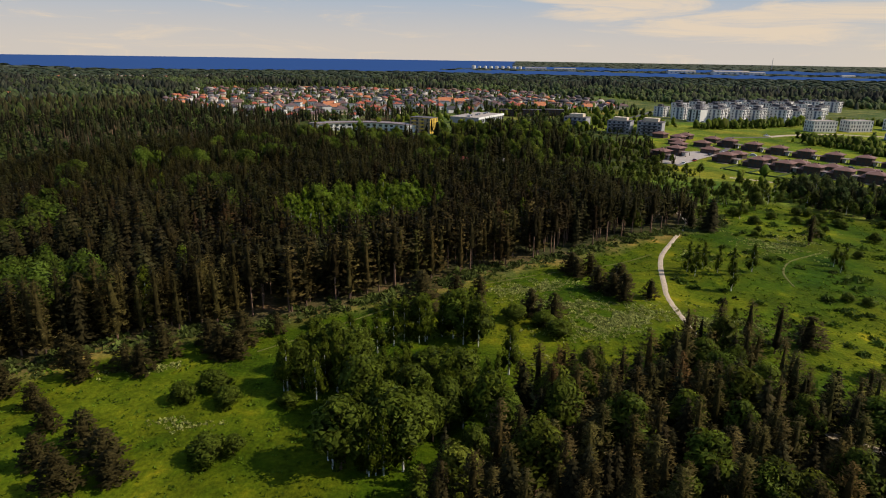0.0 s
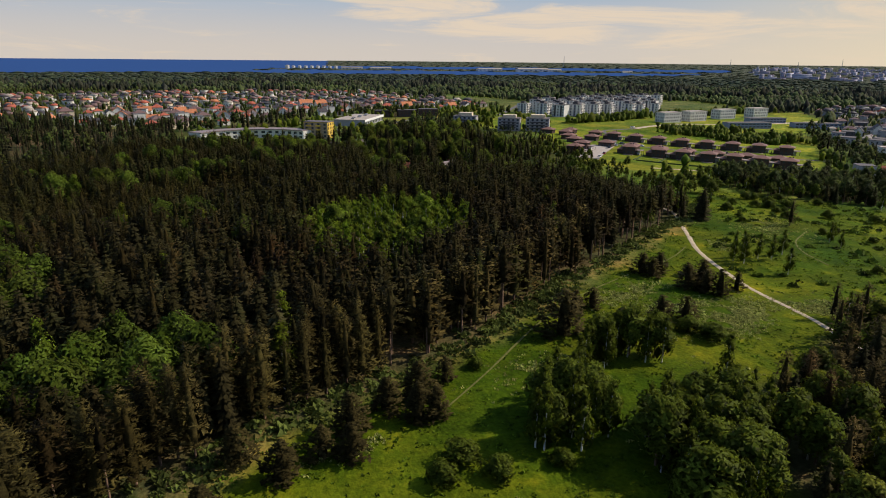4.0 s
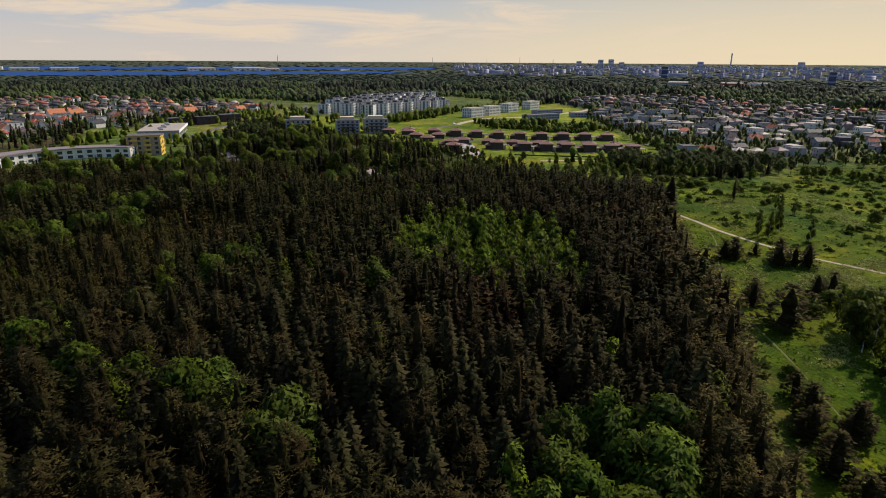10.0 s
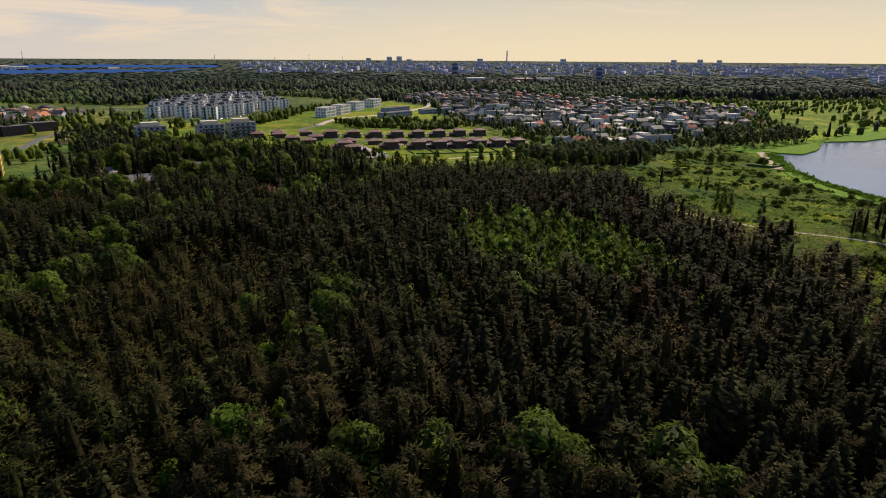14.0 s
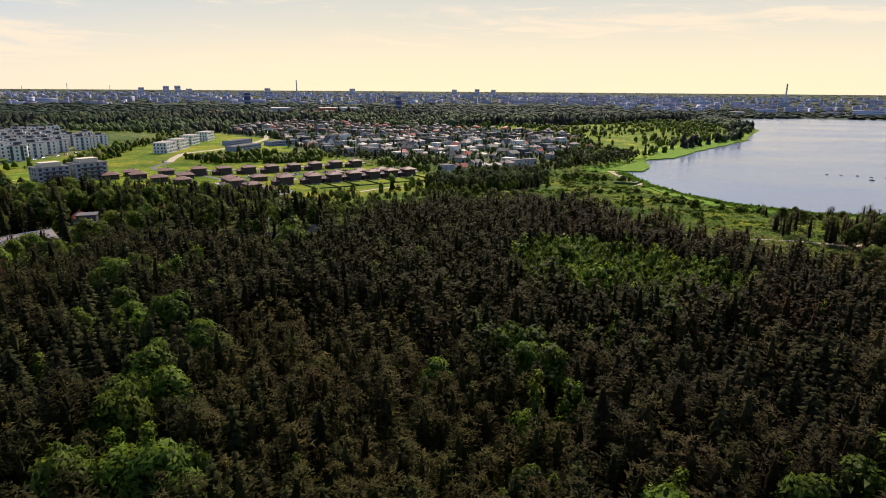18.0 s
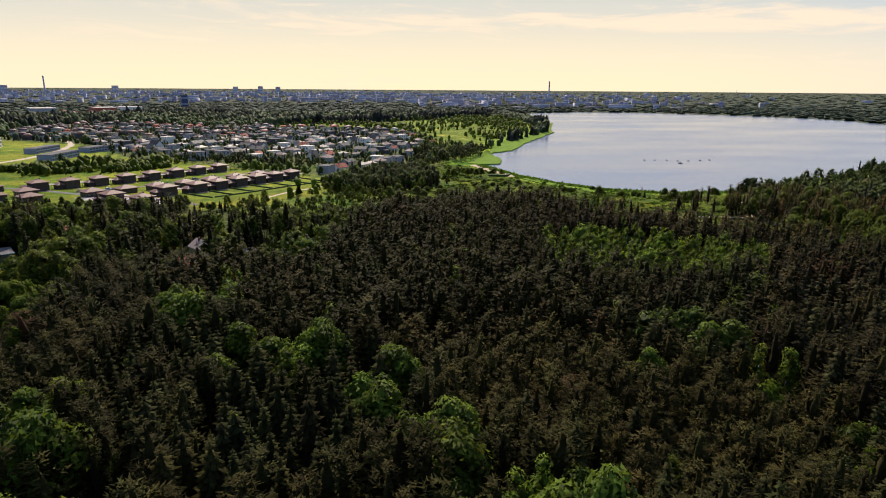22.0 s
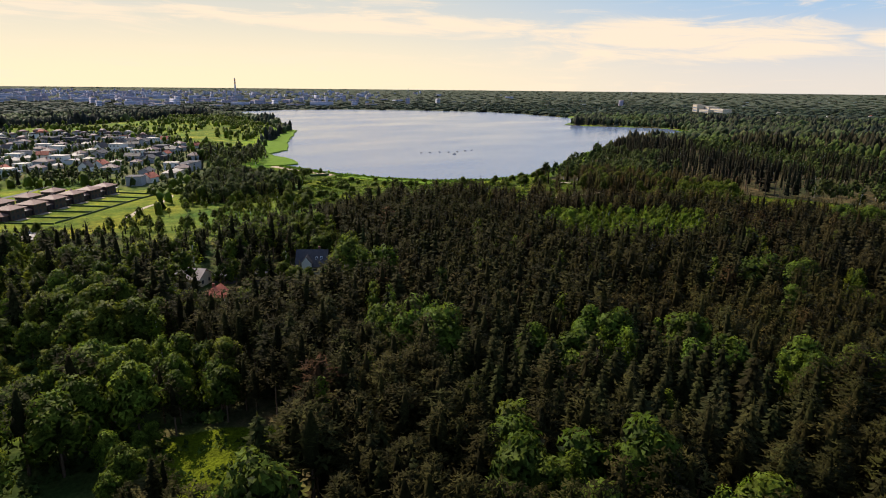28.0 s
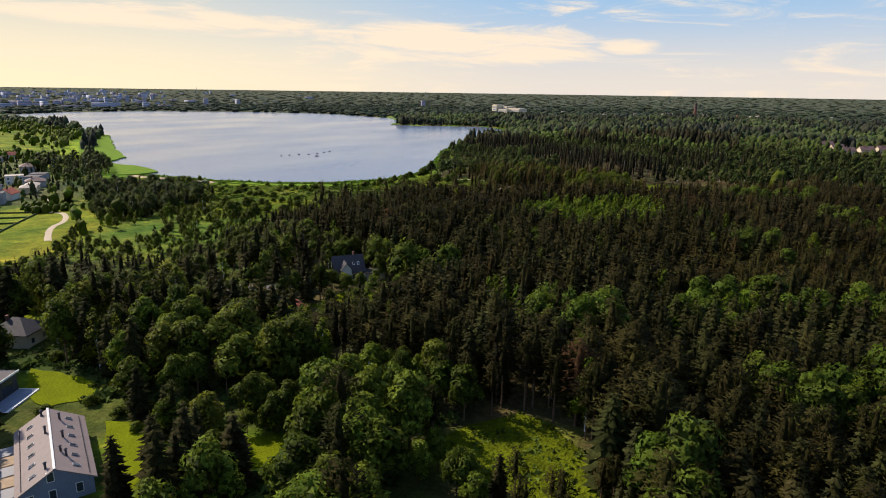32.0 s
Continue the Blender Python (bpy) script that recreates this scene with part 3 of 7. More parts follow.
def spruce(seed, levels, per, wide=1.0):
    """A spruce: tiers of drooping boughs round a straight stem, narrowing to a point. Ten metres high."""
    r, s = random.Random(seed), Shape()
    H, R, low = 10.0, r.uniform(1.8, 2.3) * wide, 0.07
    s.tube(0.15, 0.05, -0.6, H * 0.3, 4, 1.0, 1)
    # the heart's painted shade fades towards the tip
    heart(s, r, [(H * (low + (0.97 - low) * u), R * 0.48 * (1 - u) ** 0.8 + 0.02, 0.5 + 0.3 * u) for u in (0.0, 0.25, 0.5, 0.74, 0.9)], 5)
    for j in range(levels):
        u = ((j + r.uniform(0.1, 0.9)) / levels) ** 0.85
        q0 = R * (1 - u) ** 0.54 + 0.03
        z = H * (low + (0.97 - low) * u)
        n = max(4, round(per * (1.15 - 0.55 * u)))
        for i in range(n):
            a = 6.283 * (i + 0.5 * (j % 2) + r.uniform(-0.3, 0.3)) / n
            q = q0 * r.uniform(0.72, 1.16)
            w = (0.20 * q + 0.09) * r.uniform(0.8, 1.25) * (8.0 / per) ** 1.1
            ca, sa = math.cos(a), math.sin(a)
            root, mid, tip = Vector((0.12 * q * ca, 0.12 * q * sa, z + 0.22 * q)), Vector((0.62 * q * ca, 0.62 * q * sa, z - 0.06 * q)), Vector((q * ca, q * sa, z - 0.16 * q + r.uniform(-0.06, 0.08)))
            side = Vector((-sa * w, ca * w, -0.10 * q))
            side2 = Vector((sa * w, -ca * w, -0.10 * q))
            s.fan([tuple(root), tuple(mid + side2), tuple(tip), tuple(mid + side)], r.uniform(0.75, 1.3))
    s.fan([(-0.06, 0, H * 0.94), (0.06, 0.05, H * 0.94), (0, 0, H * 1.04)], 1.2)
    return s.arrays()


def broadleaf(seed, kind, tufts, fine):
    """A crown of leaf tufts on several lobes over a tapered stem with limbs. Ten metres high."""
    r, s = random.Random(seed), Shape()
    H, birch = 10.0, kind == BIRCH
    s.tube(0.17, 0.07, -0.6, H * 0.7, 4, 1.0, 1)
    lobes = []
    n = 7 if birch else 8
    for i in range(n):
        u = (i + 0.5) / n
        a = i * 2.4 + r.uniform(-0.5, 0.5)
        if birch:
            rad, z = 0.95 * (1 - u) + 0.1, H * (0.14 + 0.76 * u)
            lobes.append((Vector((rad * math.cos(a), rad * math.sin(a), z)), 1.15 * (1.2 - 0.68 * u), 1.35))
        else:
            rad, z = 1.55 * math.sin(math.pi * (0.35 + 0.6 * u)), H * (0.36 + 0.48 * u)
            lobes.append((Vector((rad * math.cos(a), rad * math.sin(a), z)), r.uniform(1.25, 1.7) * (1.1 - 0.3 * u), 1.0))
    if fine:
        for c, size, tall in lobes[:5]:
            p = c * 0.9
            s.fan([(0.06, 0, p.z * 0.6), (0, 0.07, p.z * 0.6), tuple(p)], 1.0, 1)
    per = max(4, tufts // n) * (2 if fine else 1)
    for c, size, tall in lobes:
        lb = r.uniform(0.85, 1.15)
        k = len(s.v)
        # heart of the lobe, inner shade painted in, dimmest underneath
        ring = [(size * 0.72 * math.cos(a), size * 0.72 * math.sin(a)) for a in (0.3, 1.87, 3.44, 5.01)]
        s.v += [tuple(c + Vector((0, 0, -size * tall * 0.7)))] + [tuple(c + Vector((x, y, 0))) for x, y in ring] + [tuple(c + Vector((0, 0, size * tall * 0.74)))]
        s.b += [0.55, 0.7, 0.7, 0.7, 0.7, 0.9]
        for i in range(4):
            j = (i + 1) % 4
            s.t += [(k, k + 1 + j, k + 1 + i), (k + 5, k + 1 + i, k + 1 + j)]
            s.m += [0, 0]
        for i in range(per):
            zz = 1 - 1.75 * (i + 0.5) / per
            a = i * 2.399 + r.uniform(-0.4, 0.4)
            q = math.sqrt(max(0, 1 - zz * zz))
            nrm = Vector((q * math.cos(a), q * math.sin(a), zz))
            p = c + Vector((nrm.x, nrm.y, nrm.z * tall)) * size * r.uniform(0.84, 1.06)
            e = size * (0.225 if fine else 0.42) * r.uniform(0.7, 1.35)
            t1 = nrm.cross(Vector((r.uniform(-1, 1), r.uniform(-1, 1), r.uniform(-1, 1)))).normalized()
            t2 = nrm.cross(t1)
            b = lb * r.uniform(0.7, 1.35)
            lean = nrm * r.uniform(-0.7, 0.1) * e
            if fine:
                s.fan([tuple(p - t1 * e * 0.9 + lean), tuple(p + t2 * e * 1.0), tuple(p + t1 * e * 0.9 + nrm * e * 0.5)], b)
            else:
                s.fan([tuple(p - t1 * e + lean), tuple(p + t2 * e * 0.75), tuple(p + t1 * e + nrm * e * 0.5), tuple(p - t2 * e * 0.75 + lean)], b)
    return s.arrays()


def far_crown(seed, kind):
    """A tree far off: an uneven crown of few faces."""
    r, s = random.Random(seed), Shape()
    rings = [(0.5, 1.5), (5.6, 1.25)] if kind in (PINE, SPRUCE, EDGE) else [(1.0, 2.0), (6.4, 1.9)]
    for z, q in rings:
        o = r.uniform(0, 6)
        for i in range(5):
            a = o + 6.283 * i / 5
            w = q * r.uniform(0.6, 1.3)
            s.v.append((w * math.cos(a), w * math.sin(a), z + r.uniform(-1.0, 1.0)))
            s.b.append(r.uniform(0.75, 1.25))
    s.v.append((r.uniform(-0.5, 0.5), r.uniform(-0.5, 0.5), 10.0 if kind in (PINE, SPRUCE, EDGE) else 9.2))
    s.b.append(1.2)
    for i in range(5):
        j = (i + 1) % 5
        s.t += [(i, j, 5 + j), (i, 5 + j, 5 + i), (5 + i, 5 + j, 10)]
    s.m = [0] * len(s.t)
    return s.arrays()


def dome(seed):
    """The canopy of a whole stand of trees seen from far off: a low uneven swelling."""
    r, s = random.Random(seed), Shape()
    for z, q in ((-3.0, 3.0), (6.0, 2.1)):
        o = r.uniform(0, 6)
        for i in range(5):
            a = o + 6.283 * i / 5
            w = q * r.uniform(0.7, 1.25)
            s.v.append((w * math.cos(a), w * math.sin(a), z + r.uniform(-1.4, 1.4)))
            s.b.append(r.uniform(0.75, 1.25))
    s.v.append((0.0, 0.0, 9.0))
    s.b.append(1.1)
    for i in range(5):
        j = (i + 1) % 5
        s.t += [(i, j, 5 + j), (i, 5 + j, 5 + i), (5 + i, 5 + j, 10)]
    s.m = [0] * len(s.t)
    return s.arrays()


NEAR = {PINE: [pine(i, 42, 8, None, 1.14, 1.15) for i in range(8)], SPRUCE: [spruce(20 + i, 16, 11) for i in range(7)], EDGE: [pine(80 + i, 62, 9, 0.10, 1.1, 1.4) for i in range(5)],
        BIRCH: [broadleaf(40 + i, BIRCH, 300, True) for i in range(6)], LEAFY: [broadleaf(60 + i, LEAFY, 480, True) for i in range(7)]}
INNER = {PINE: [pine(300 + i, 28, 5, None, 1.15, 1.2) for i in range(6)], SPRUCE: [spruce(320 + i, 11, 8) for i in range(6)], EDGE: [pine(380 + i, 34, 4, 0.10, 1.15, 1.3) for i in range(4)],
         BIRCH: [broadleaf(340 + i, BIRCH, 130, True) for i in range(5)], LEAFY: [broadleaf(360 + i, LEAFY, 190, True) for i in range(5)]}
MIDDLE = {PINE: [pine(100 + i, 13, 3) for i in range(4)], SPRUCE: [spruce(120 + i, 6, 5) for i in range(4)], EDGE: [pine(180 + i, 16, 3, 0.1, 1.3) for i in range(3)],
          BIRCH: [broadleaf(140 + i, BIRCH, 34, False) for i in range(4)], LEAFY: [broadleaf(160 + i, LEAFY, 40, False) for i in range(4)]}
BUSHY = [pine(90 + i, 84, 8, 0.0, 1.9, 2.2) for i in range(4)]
FAR = {k: [far_crown(200 + 10 * k + i, k) for i in range(5)] for k in (PINE, SPRUCE, BIRCH, LEAFY, EDGE)}


def crown_bulge(v, kind, seed=3):
    """The outward way of the crown at each corner, a little unsettled from tuft to tuft."""
    g = np.random.default_rng(seed)
    v = np.asarray(v, float)
    r = np.hypot(v[:, 0], v[:, 1])
    if kind in (BIRCH, LEAFY):
        top = v[:, 2].max()
        n = np.stack([v[:, 0] / r.max(), v[:, 1] / r.max(), (v[:, 2] - 0.42 * top) / (0.58 * top)], -1)
        n /= np.linalg.norm(n, axis=1)[:, None] + 1e-6
        n += 0.4 * np.stack([np.sin(2.3 * v[:, 1] + 1.1 * v[:, 2]), np.sin(2.1 * v[:, 0] + 1.7 * v[:, 2] + 1), np.sin(1.9 * v[:, 0] + 2.2 * v[:, 1] + 2)], -1)
    else:
        n = np.stack([v[:, 0], v[:, 1], 0.45 * r + 0.15], -1)
        n /= np.linalg.norm(n, axis=1)[:, None] + 1e-6
    return n + g.normal(0, 0.16, n.shape) + np.array((0, 0, 0.12))


def wood(name, label, x, y, kinds, tall, shapes, tint_var=0.22, tints=TINTS, category="forest", colour_shift=None, soft=False):
    """One object of kind stuff: trees of the given kinds and heights at the given places."""
    x, y, kinds, tall = np.asarray(x), np.asarray(y), np.asarray(kinds), np.asarray(tall)
    if not len(x):
        return None
    z = height(x, y)
    g = np.random.default_rng(len(x))
    V, T, Cc, M, B, base = [], [], [], [], [], 0
    for kind in (PINE, SPRUCE, BIRCH, LEAFY, EDGE):
        pick = g.integers(0, len(shapes[kind]), len(x))
        for i, (v, t, b, m) in enumerate(shapes[kind]):
            sel = np.where((kinds == kind) & (pick == i))[0]
            n = len(sel)
            if not n:
                continue
            a = g.uniform(0, 6.283, n)
            sc = tall[sel] / 10.0
            wide = sc * g.uniform(0.85, 1.25, n)
            ca, sa = np.cos(a) * wide, np.sin(a) * wide
            P = np.empty((n, len(v), 3), np.float32)
            P[:, :, 0] = x[sel, None] + v[None, :, 0] * ca[:, None] - v[None, :, 1] * sa[:, None]
            P[:, :, 1] = y[sel, None] + v[None, :, 0] * sa[:, None] + v[None, :, 1] * ca[:, None]
            P[:, :, 2] = z[sel, None] + v[None, :, 2] * sc[:, None]
            col = np.array(tints[kind])[None] * g.normal(1, tint_var, (n, 1)).clip(0.5, 1.7)
            col = col * (1 + g.normal(0, 0.05, (n, 3)))
            if colour_shift is not None:
                col = col * colour_shift[sel]
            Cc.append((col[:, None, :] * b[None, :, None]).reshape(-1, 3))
            w = crown_bulge(v, kind)
            ca, sa = np.cos(a)[:, None], np.sin(a)[:, None]
            B.append(np.stack([w[None, :, 0] * ca - w[None, :, 1] * sa, w[None, :, 0] * sa + w[None, :, 1] * ca, np.broadcast_to(w[None, :, 2], (n, len(v)))], -1).reshape(-1, 3))
            V.append(P.reshape(-1, 3))
            T.append((t[None] + (np.arange(n) * len(v))[:, None, None] + base).reshape(-1, 3))
            M.append(np.tile(np.where(m > 0, 2 if kind == BIRCH else 1, 3 if kind in (BIRCH, LEAFY) else 0), n))
            base += n * len(v)
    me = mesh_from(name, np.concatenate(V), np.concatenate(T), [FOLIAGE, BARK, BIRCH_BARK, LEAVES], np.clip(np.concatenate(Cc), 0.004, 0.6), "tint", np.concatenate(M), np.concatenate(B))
    if soft:
        me.polygons.foreach_set("use_smooth", np.ones(len(me.polygons), bool))
    return tagged(new(name, me), label, category, kind="stuff")


def scatter(x0, x1, y0, y1, step, jitter=0.42):
    gx, gy = np.meshgrid(np.arange(x0, x1, step), np.arange(y0, y1, step))
    gx = gx + (np.arange(gx.shape[0]) % 2)[:, None] * step / 2
    x, y = gx.ravel(), gy.ravel()
    return x + rng.uniform(-jitter, jitter, x.shape) * step, y + rng.uniform(-jitter, jitter, y.shape) * step


ASPENS = [(-52, 198), (-46, 214), (-30, 227), (-8, 226), (4, 208), (2, 196), (-8, 184), (-22, 174), (-33, 162), (-46, 169), (-50, 184)]      # bright stand inside the wood
GROVES = [  # broadleaved trees in the conifer wood: x, y, radius along, radius across, turn
    (-90, 122, 18, 9, 15), (-121, 183, 5, 5, 0), (-88, 225, 8, 6, 20), (-68, 193, 4, 4, 0), (-126, 192, 5, 4, 0), (-114, 170, 6, 5, 0), (-112, 156, 6, 5, 0),
    (-82, 300, 6, 6, 0), (-80, 309, 6, 4, 0), (-110, 285, 5, 4, 0), (-98, 287, 4, 4, 0), (-86, 285, 6, 4, 40), (-102, 218, 4, 3, 0), (-129, 272, 8, 6, 0), (-68, 177, 3, 3, 0), (-123, 222, 3, 3, 0), (-96, 238, 3, 3, 0),
    (-50, 315, 7, 5, 0), (-12, 300, 8, 5, 20), (-47, 324, 5, 4, 0), (-88, 333, 5, 4, 0), (-102, 338, 8, 5, 0), (-112, 280, 5, 4, 0), (-124, 281, 5, 4, 0), (-75, 236, 3, 3, 0), (-2, 300, 6, 5, 0), (-36, 314, 7, 5, 0), (-60, 322, 6, 4, 0),
    (-76, 297, 3, 3, 0), (-94, 338, 4, 4, 0), (-107, 329, 5, 4, 0), (-116, 325, 5, 5, 0), (-82, 359, 4, 4, 0), (-79, 366, 4, 3, 0), (-148, 240, 6, 5, 0), (-146, 300, 6, 5, 0)]
LEAF_MASS = [(25, 366), (26, 350), (-22, 352), (-44, 346), (-51, 355), (-54, 368), (-66, 382), (-50, 398), (-28, 384)]
YOUNG_PINES = [(-66, 280), (-60, 268), (-71, 250), (-88, 238), (-100, 232), (-98, 222), (-112, 214), (-126, 222), (-132, 245), (-128, 262), (-112, 272), (-98, 280), (-84, 284)]
SPRUCES = [[(-99, 213), (-72, 187), (-58, 158), (-59, 130), (-62, 113), (-73, 98), (-96, 110), (-112, 149), (-112, 178)], [(-64, 327), (-87, 271), (-107, 284), (-120, 300), (-112, 320), (-88, 331)]]


def in_groves(x, y):
    hit = inside(x + 3 * np.sin(y * 0.4), y, ASPENS)
    for gx, gy, a, b, turn in GROVES:
        c, s = math.cos(radians(turn)), math.sin(radians(turn))
        u, v = (x - gx) * c + (y - gy) * s, -(x - gx) * s + (y - gy) * c
        hit |= (u / a) ** 2 + (v / b) ** 2 < 1 + 0.3 * np.sin(x * 0.7 + y * 0.5)
    return hit


OPEN = [MEADOW, BROWN_FIELD, FIELD_N, FLATS, TOWN_W, FIELD_W, SUBURB_E, SUBURB_N, PARK_E, *LAWNS, GREEN_PATCH, *CLEARINGS, GLADE, VILLA_LAWN, LAKE]


def is_open(x, y, polys=OPEN):
    hit = np.zeros(x.shape, bool)
    for p in polys:
        hit |= inside(x, y, p)
    return hit


VILLAGE = [(-120, 400), (-50, 372), (20, 340), (40, 300), (120, 300), (130, 350), (150, 420), (150, 500), (60, 560), (-40, 560), (-130, 560)]
KEEP_CLEAR = []      # x, y, radius of each house in the wooded village


def clear_of_houses(x, y):
    ok = np.ones(x.shape, bool)
    for hx, hy, hr in KEEP_CLEAR:
        ok &= (x - hx) ** 2 + (y - hy) ** 2 > hr * hr
    return ok


# ---- building materials ----
PLASTER = material("white_plaster", (0.62, 0.60, 0.56), 0.85, 0.10, 0.5, spec=0.1)
CREAM = material("cream_plaster", (0.58, 0.48, 0.34), 0.85, 0.12, 0.5)
GREY_WALL = material("grey_render", (0.30, 0.29, 0.30), 0.85, 0.12, 0.5)
BLUE_GREY = material("blue_grey_render", (0.20, 0.23, 0.30), 0.85, 0.12, 0.5)
DARK_WALL = material("charcoal_cladding", (0.07, 0.065, 0.07), 0.8, 0.2, 0.8)
BROWN_WALL = material("dark_brown_boarding", (0.055, 0.033, 0.028), 0.8, 0.25, 1.2, bump=0.1)
OCHRE = material("yellow_render", (0.62, 0.40, 0.06), 0.85, 0.12, 0.6)
BROWN_ROOF = material("brown_roof_tiles", (0.20, 0.110, 0.088), 0.6, 0.22, 1.6, bump=0.05, spec=0.12)
RED_ROOF = material("red_roof_tiles", (0.36, 0.095, 0.055), 0.8, 0.25, 1.2, bump=0.25)
ORANGE_ROOF = material("orange_roof_tiles", (0.46, 0.17, 0.075), 0.8, 0.25, 1.2, bump=0.25)
DARK_ROOF = material("dark_roof_tiles", (0.055, 0.050, 0.055), 0.65, 0.25, 1.2, bump=0.1, spec=0.15)
PALE_ROOF = material("pale_metal_roof", (0.37, 0.31, 0.255), 0.6, 0.15, 0.7, spec=0.15)
TAUPE_ROOF = material("taupe_sheet_roof", (0.225, 0.175, 0.165), 0.6, 0.12, 0.8, bump=0.05)
MAUVE_ROOF = material("mauve_roof_tiles", (0.15, 0.095, 0.088), 0.62, 0.25, 1.2, bump=0.1, spec=0.15)
PAVING = material("pale_paving", (0.36, 0.31, 0.27), 0.9, 0.2, 0.5, bump=0.1)
FELT_ROOF = material("grey_felt_roof", (0.13, 0.118, 0.118), 0.9, 0.2, 0.6, spec=0.08)
GLASS = material("window_glass", (0.035, 0.045, 0.06), 0.12, 0.1, 0.5, spec=0.6)
WHITE_TRIM = material("white_trim", (0.75, 0.74, 0.70), 0.6, 0.06, 1.0)
TIMBER = material("weathered_timber", (0.33, 0.24, 0.16), 0.85, 0.3, 1.5, bump=0.1)
BRICK = material("red_brick", (0.19, 0.085, 0.06), 0.85, 0.25, 1.5, bump=0.15)
METAL = material("grey_metal", (0.35, 0.35, 0.36), 0.45, 0.15, 1.0, metal=0.6)
BLUE_GLASS = material("blue_glass_tower", (0.02, 0.04, 0.13), 0.2, 0.2, 0.1, spec=0.5)
# distance haze is mixed into these bluish and mauve wall colours
HAZED_CITY_WALL = material("hazed_city_wall", (0.46, 0.44, 0.52), 0.9, 0.2, 0.05)
HAZED_CITY_PINK = material("hazed_city_brick", (0.34, 0.28, 0.33), 0.9, 0.2, 0.05)


def thing(name, label, category, group=""):
    ob = new(name)
    ob.empty_display_size = 0.3
    return tagged(ob, label, category, group)


def hip_roof(w, d, z, rise, over, bm=None):
    bm = bm or bmesh.new()
    x, y = w / 2 + over, d / 2 + over
    run = max(0.3, x - y)
    lo = [bm.verts.new(p) for p in ((-x, -y, z - 0.25), (x, -y, z - 0.25), (x, y, z - 0.25), (-x, y, z - 0.25))]
    e = [bm.verts.new(p) for p in ((-x, -y, z), (x, -y, z), (x, y, z), (-x, y, z))]
    a, b = bm.verts.new((-run, 0, z + rise)), bm.verts.new((run, 0, z + rise))
    bm.faces.new(lo[::-1])
    for i in range(4):
        j = (i + 1) % 4
        bm.faces.new((lo[i], lo[j], e[j], e[i]))
    bm.faces.new((e[0], e[1], b, a))
    bm.faces.new((e[1], e[2], b))
    bm.faces.new((e[2], e[3], a, b))
    bm.faces.new((e[3], e[0], a))
    return bm


def gable_roof(w, d, z, rise, over, thick=0.3, bm=None):
    """Ridge along x."""
    bm = bm or bmesh.new()
    x, y = w / 2 + over, d / 2 + over
    drop = rise * over / (d / 2)
    prof = [(-y, z - drop), (0, z + rise), (y, z - drop), (y, z - drop - thick), (0, z + rise - thick), (-y, z - drop - thick)]
    l = [bm.verts.new((-x, p, q)) for p, q in prof]
    r = [bm.verts.new((x, p, q)) for p, q in prof]
    for i in range(6):
        j = (i + 1) % 6
        bm.faces.new((l[i], l[j], r[j], r[i]))
    for s, o in ((l, 1), (r, -1)):
        bm.faces.new([s[k] for k in (0, 1, 4, 5)][::o])
        bm.faces.new([s[k] for k in (1, 2, 3, 4)][::o])
    return bm


def gable_walls(w, d, h, rise, base=-1.0):
    bm = bmesh.new()
    x, y = w / 2, d / 2
    prof = [(-y, base), (y, base), (y, h - 0.28), (0, h + rise - 0.32), (-y, h - 0.28)]
    l = [bm.verts.new((-x, p, q)) for p, q in prof]
    r = [bm.verts.new((x, p, q)) for p, q in prof]
    for i in range(5):
        j = (i + 1) % 5
        bm.faces.new((l[j], l[i], r[i], r[j]))
    bm.faces.new(l)
    bm.faces.new(r[::-1])
    return bm


WINDOWS = {}


def window(parent, side, w, d, along, z, ww, wh, mat=None, proud=0.05, name="window"):
    """A window on one side (s, n, e, w) of a block w by d; alike ones share their mesh."""
    mat = mat or GLASS
    key = (name, round(ww, 2), round(wh, 2), mat.name)
    if key not in WINDOWS:
        bm = box(-ww / 2, ww / 2, -0.07, 0.07, -wh / 2, wh / 2)
        me = bpy.data.meshes.new(name)
        bm.to_mesh(me)
        bm.free()
        me.materials.append(mat)
        WINDOWS[key] = me
    ob = new(name, WINDOWS[key])
    ob.parent = parent
    o = 0.07 - proud
    x, y, turn = {"s": (along, -d / 2 + o, 0), "n": (along, d / 2 - o, 180), "e": (w / 2 - o, along, 90), "w": (-w / 2 + o, along, -90)}[side]
    ob.matrix_basis = pose(x, y, z, 0, 0, turn)
    return ob


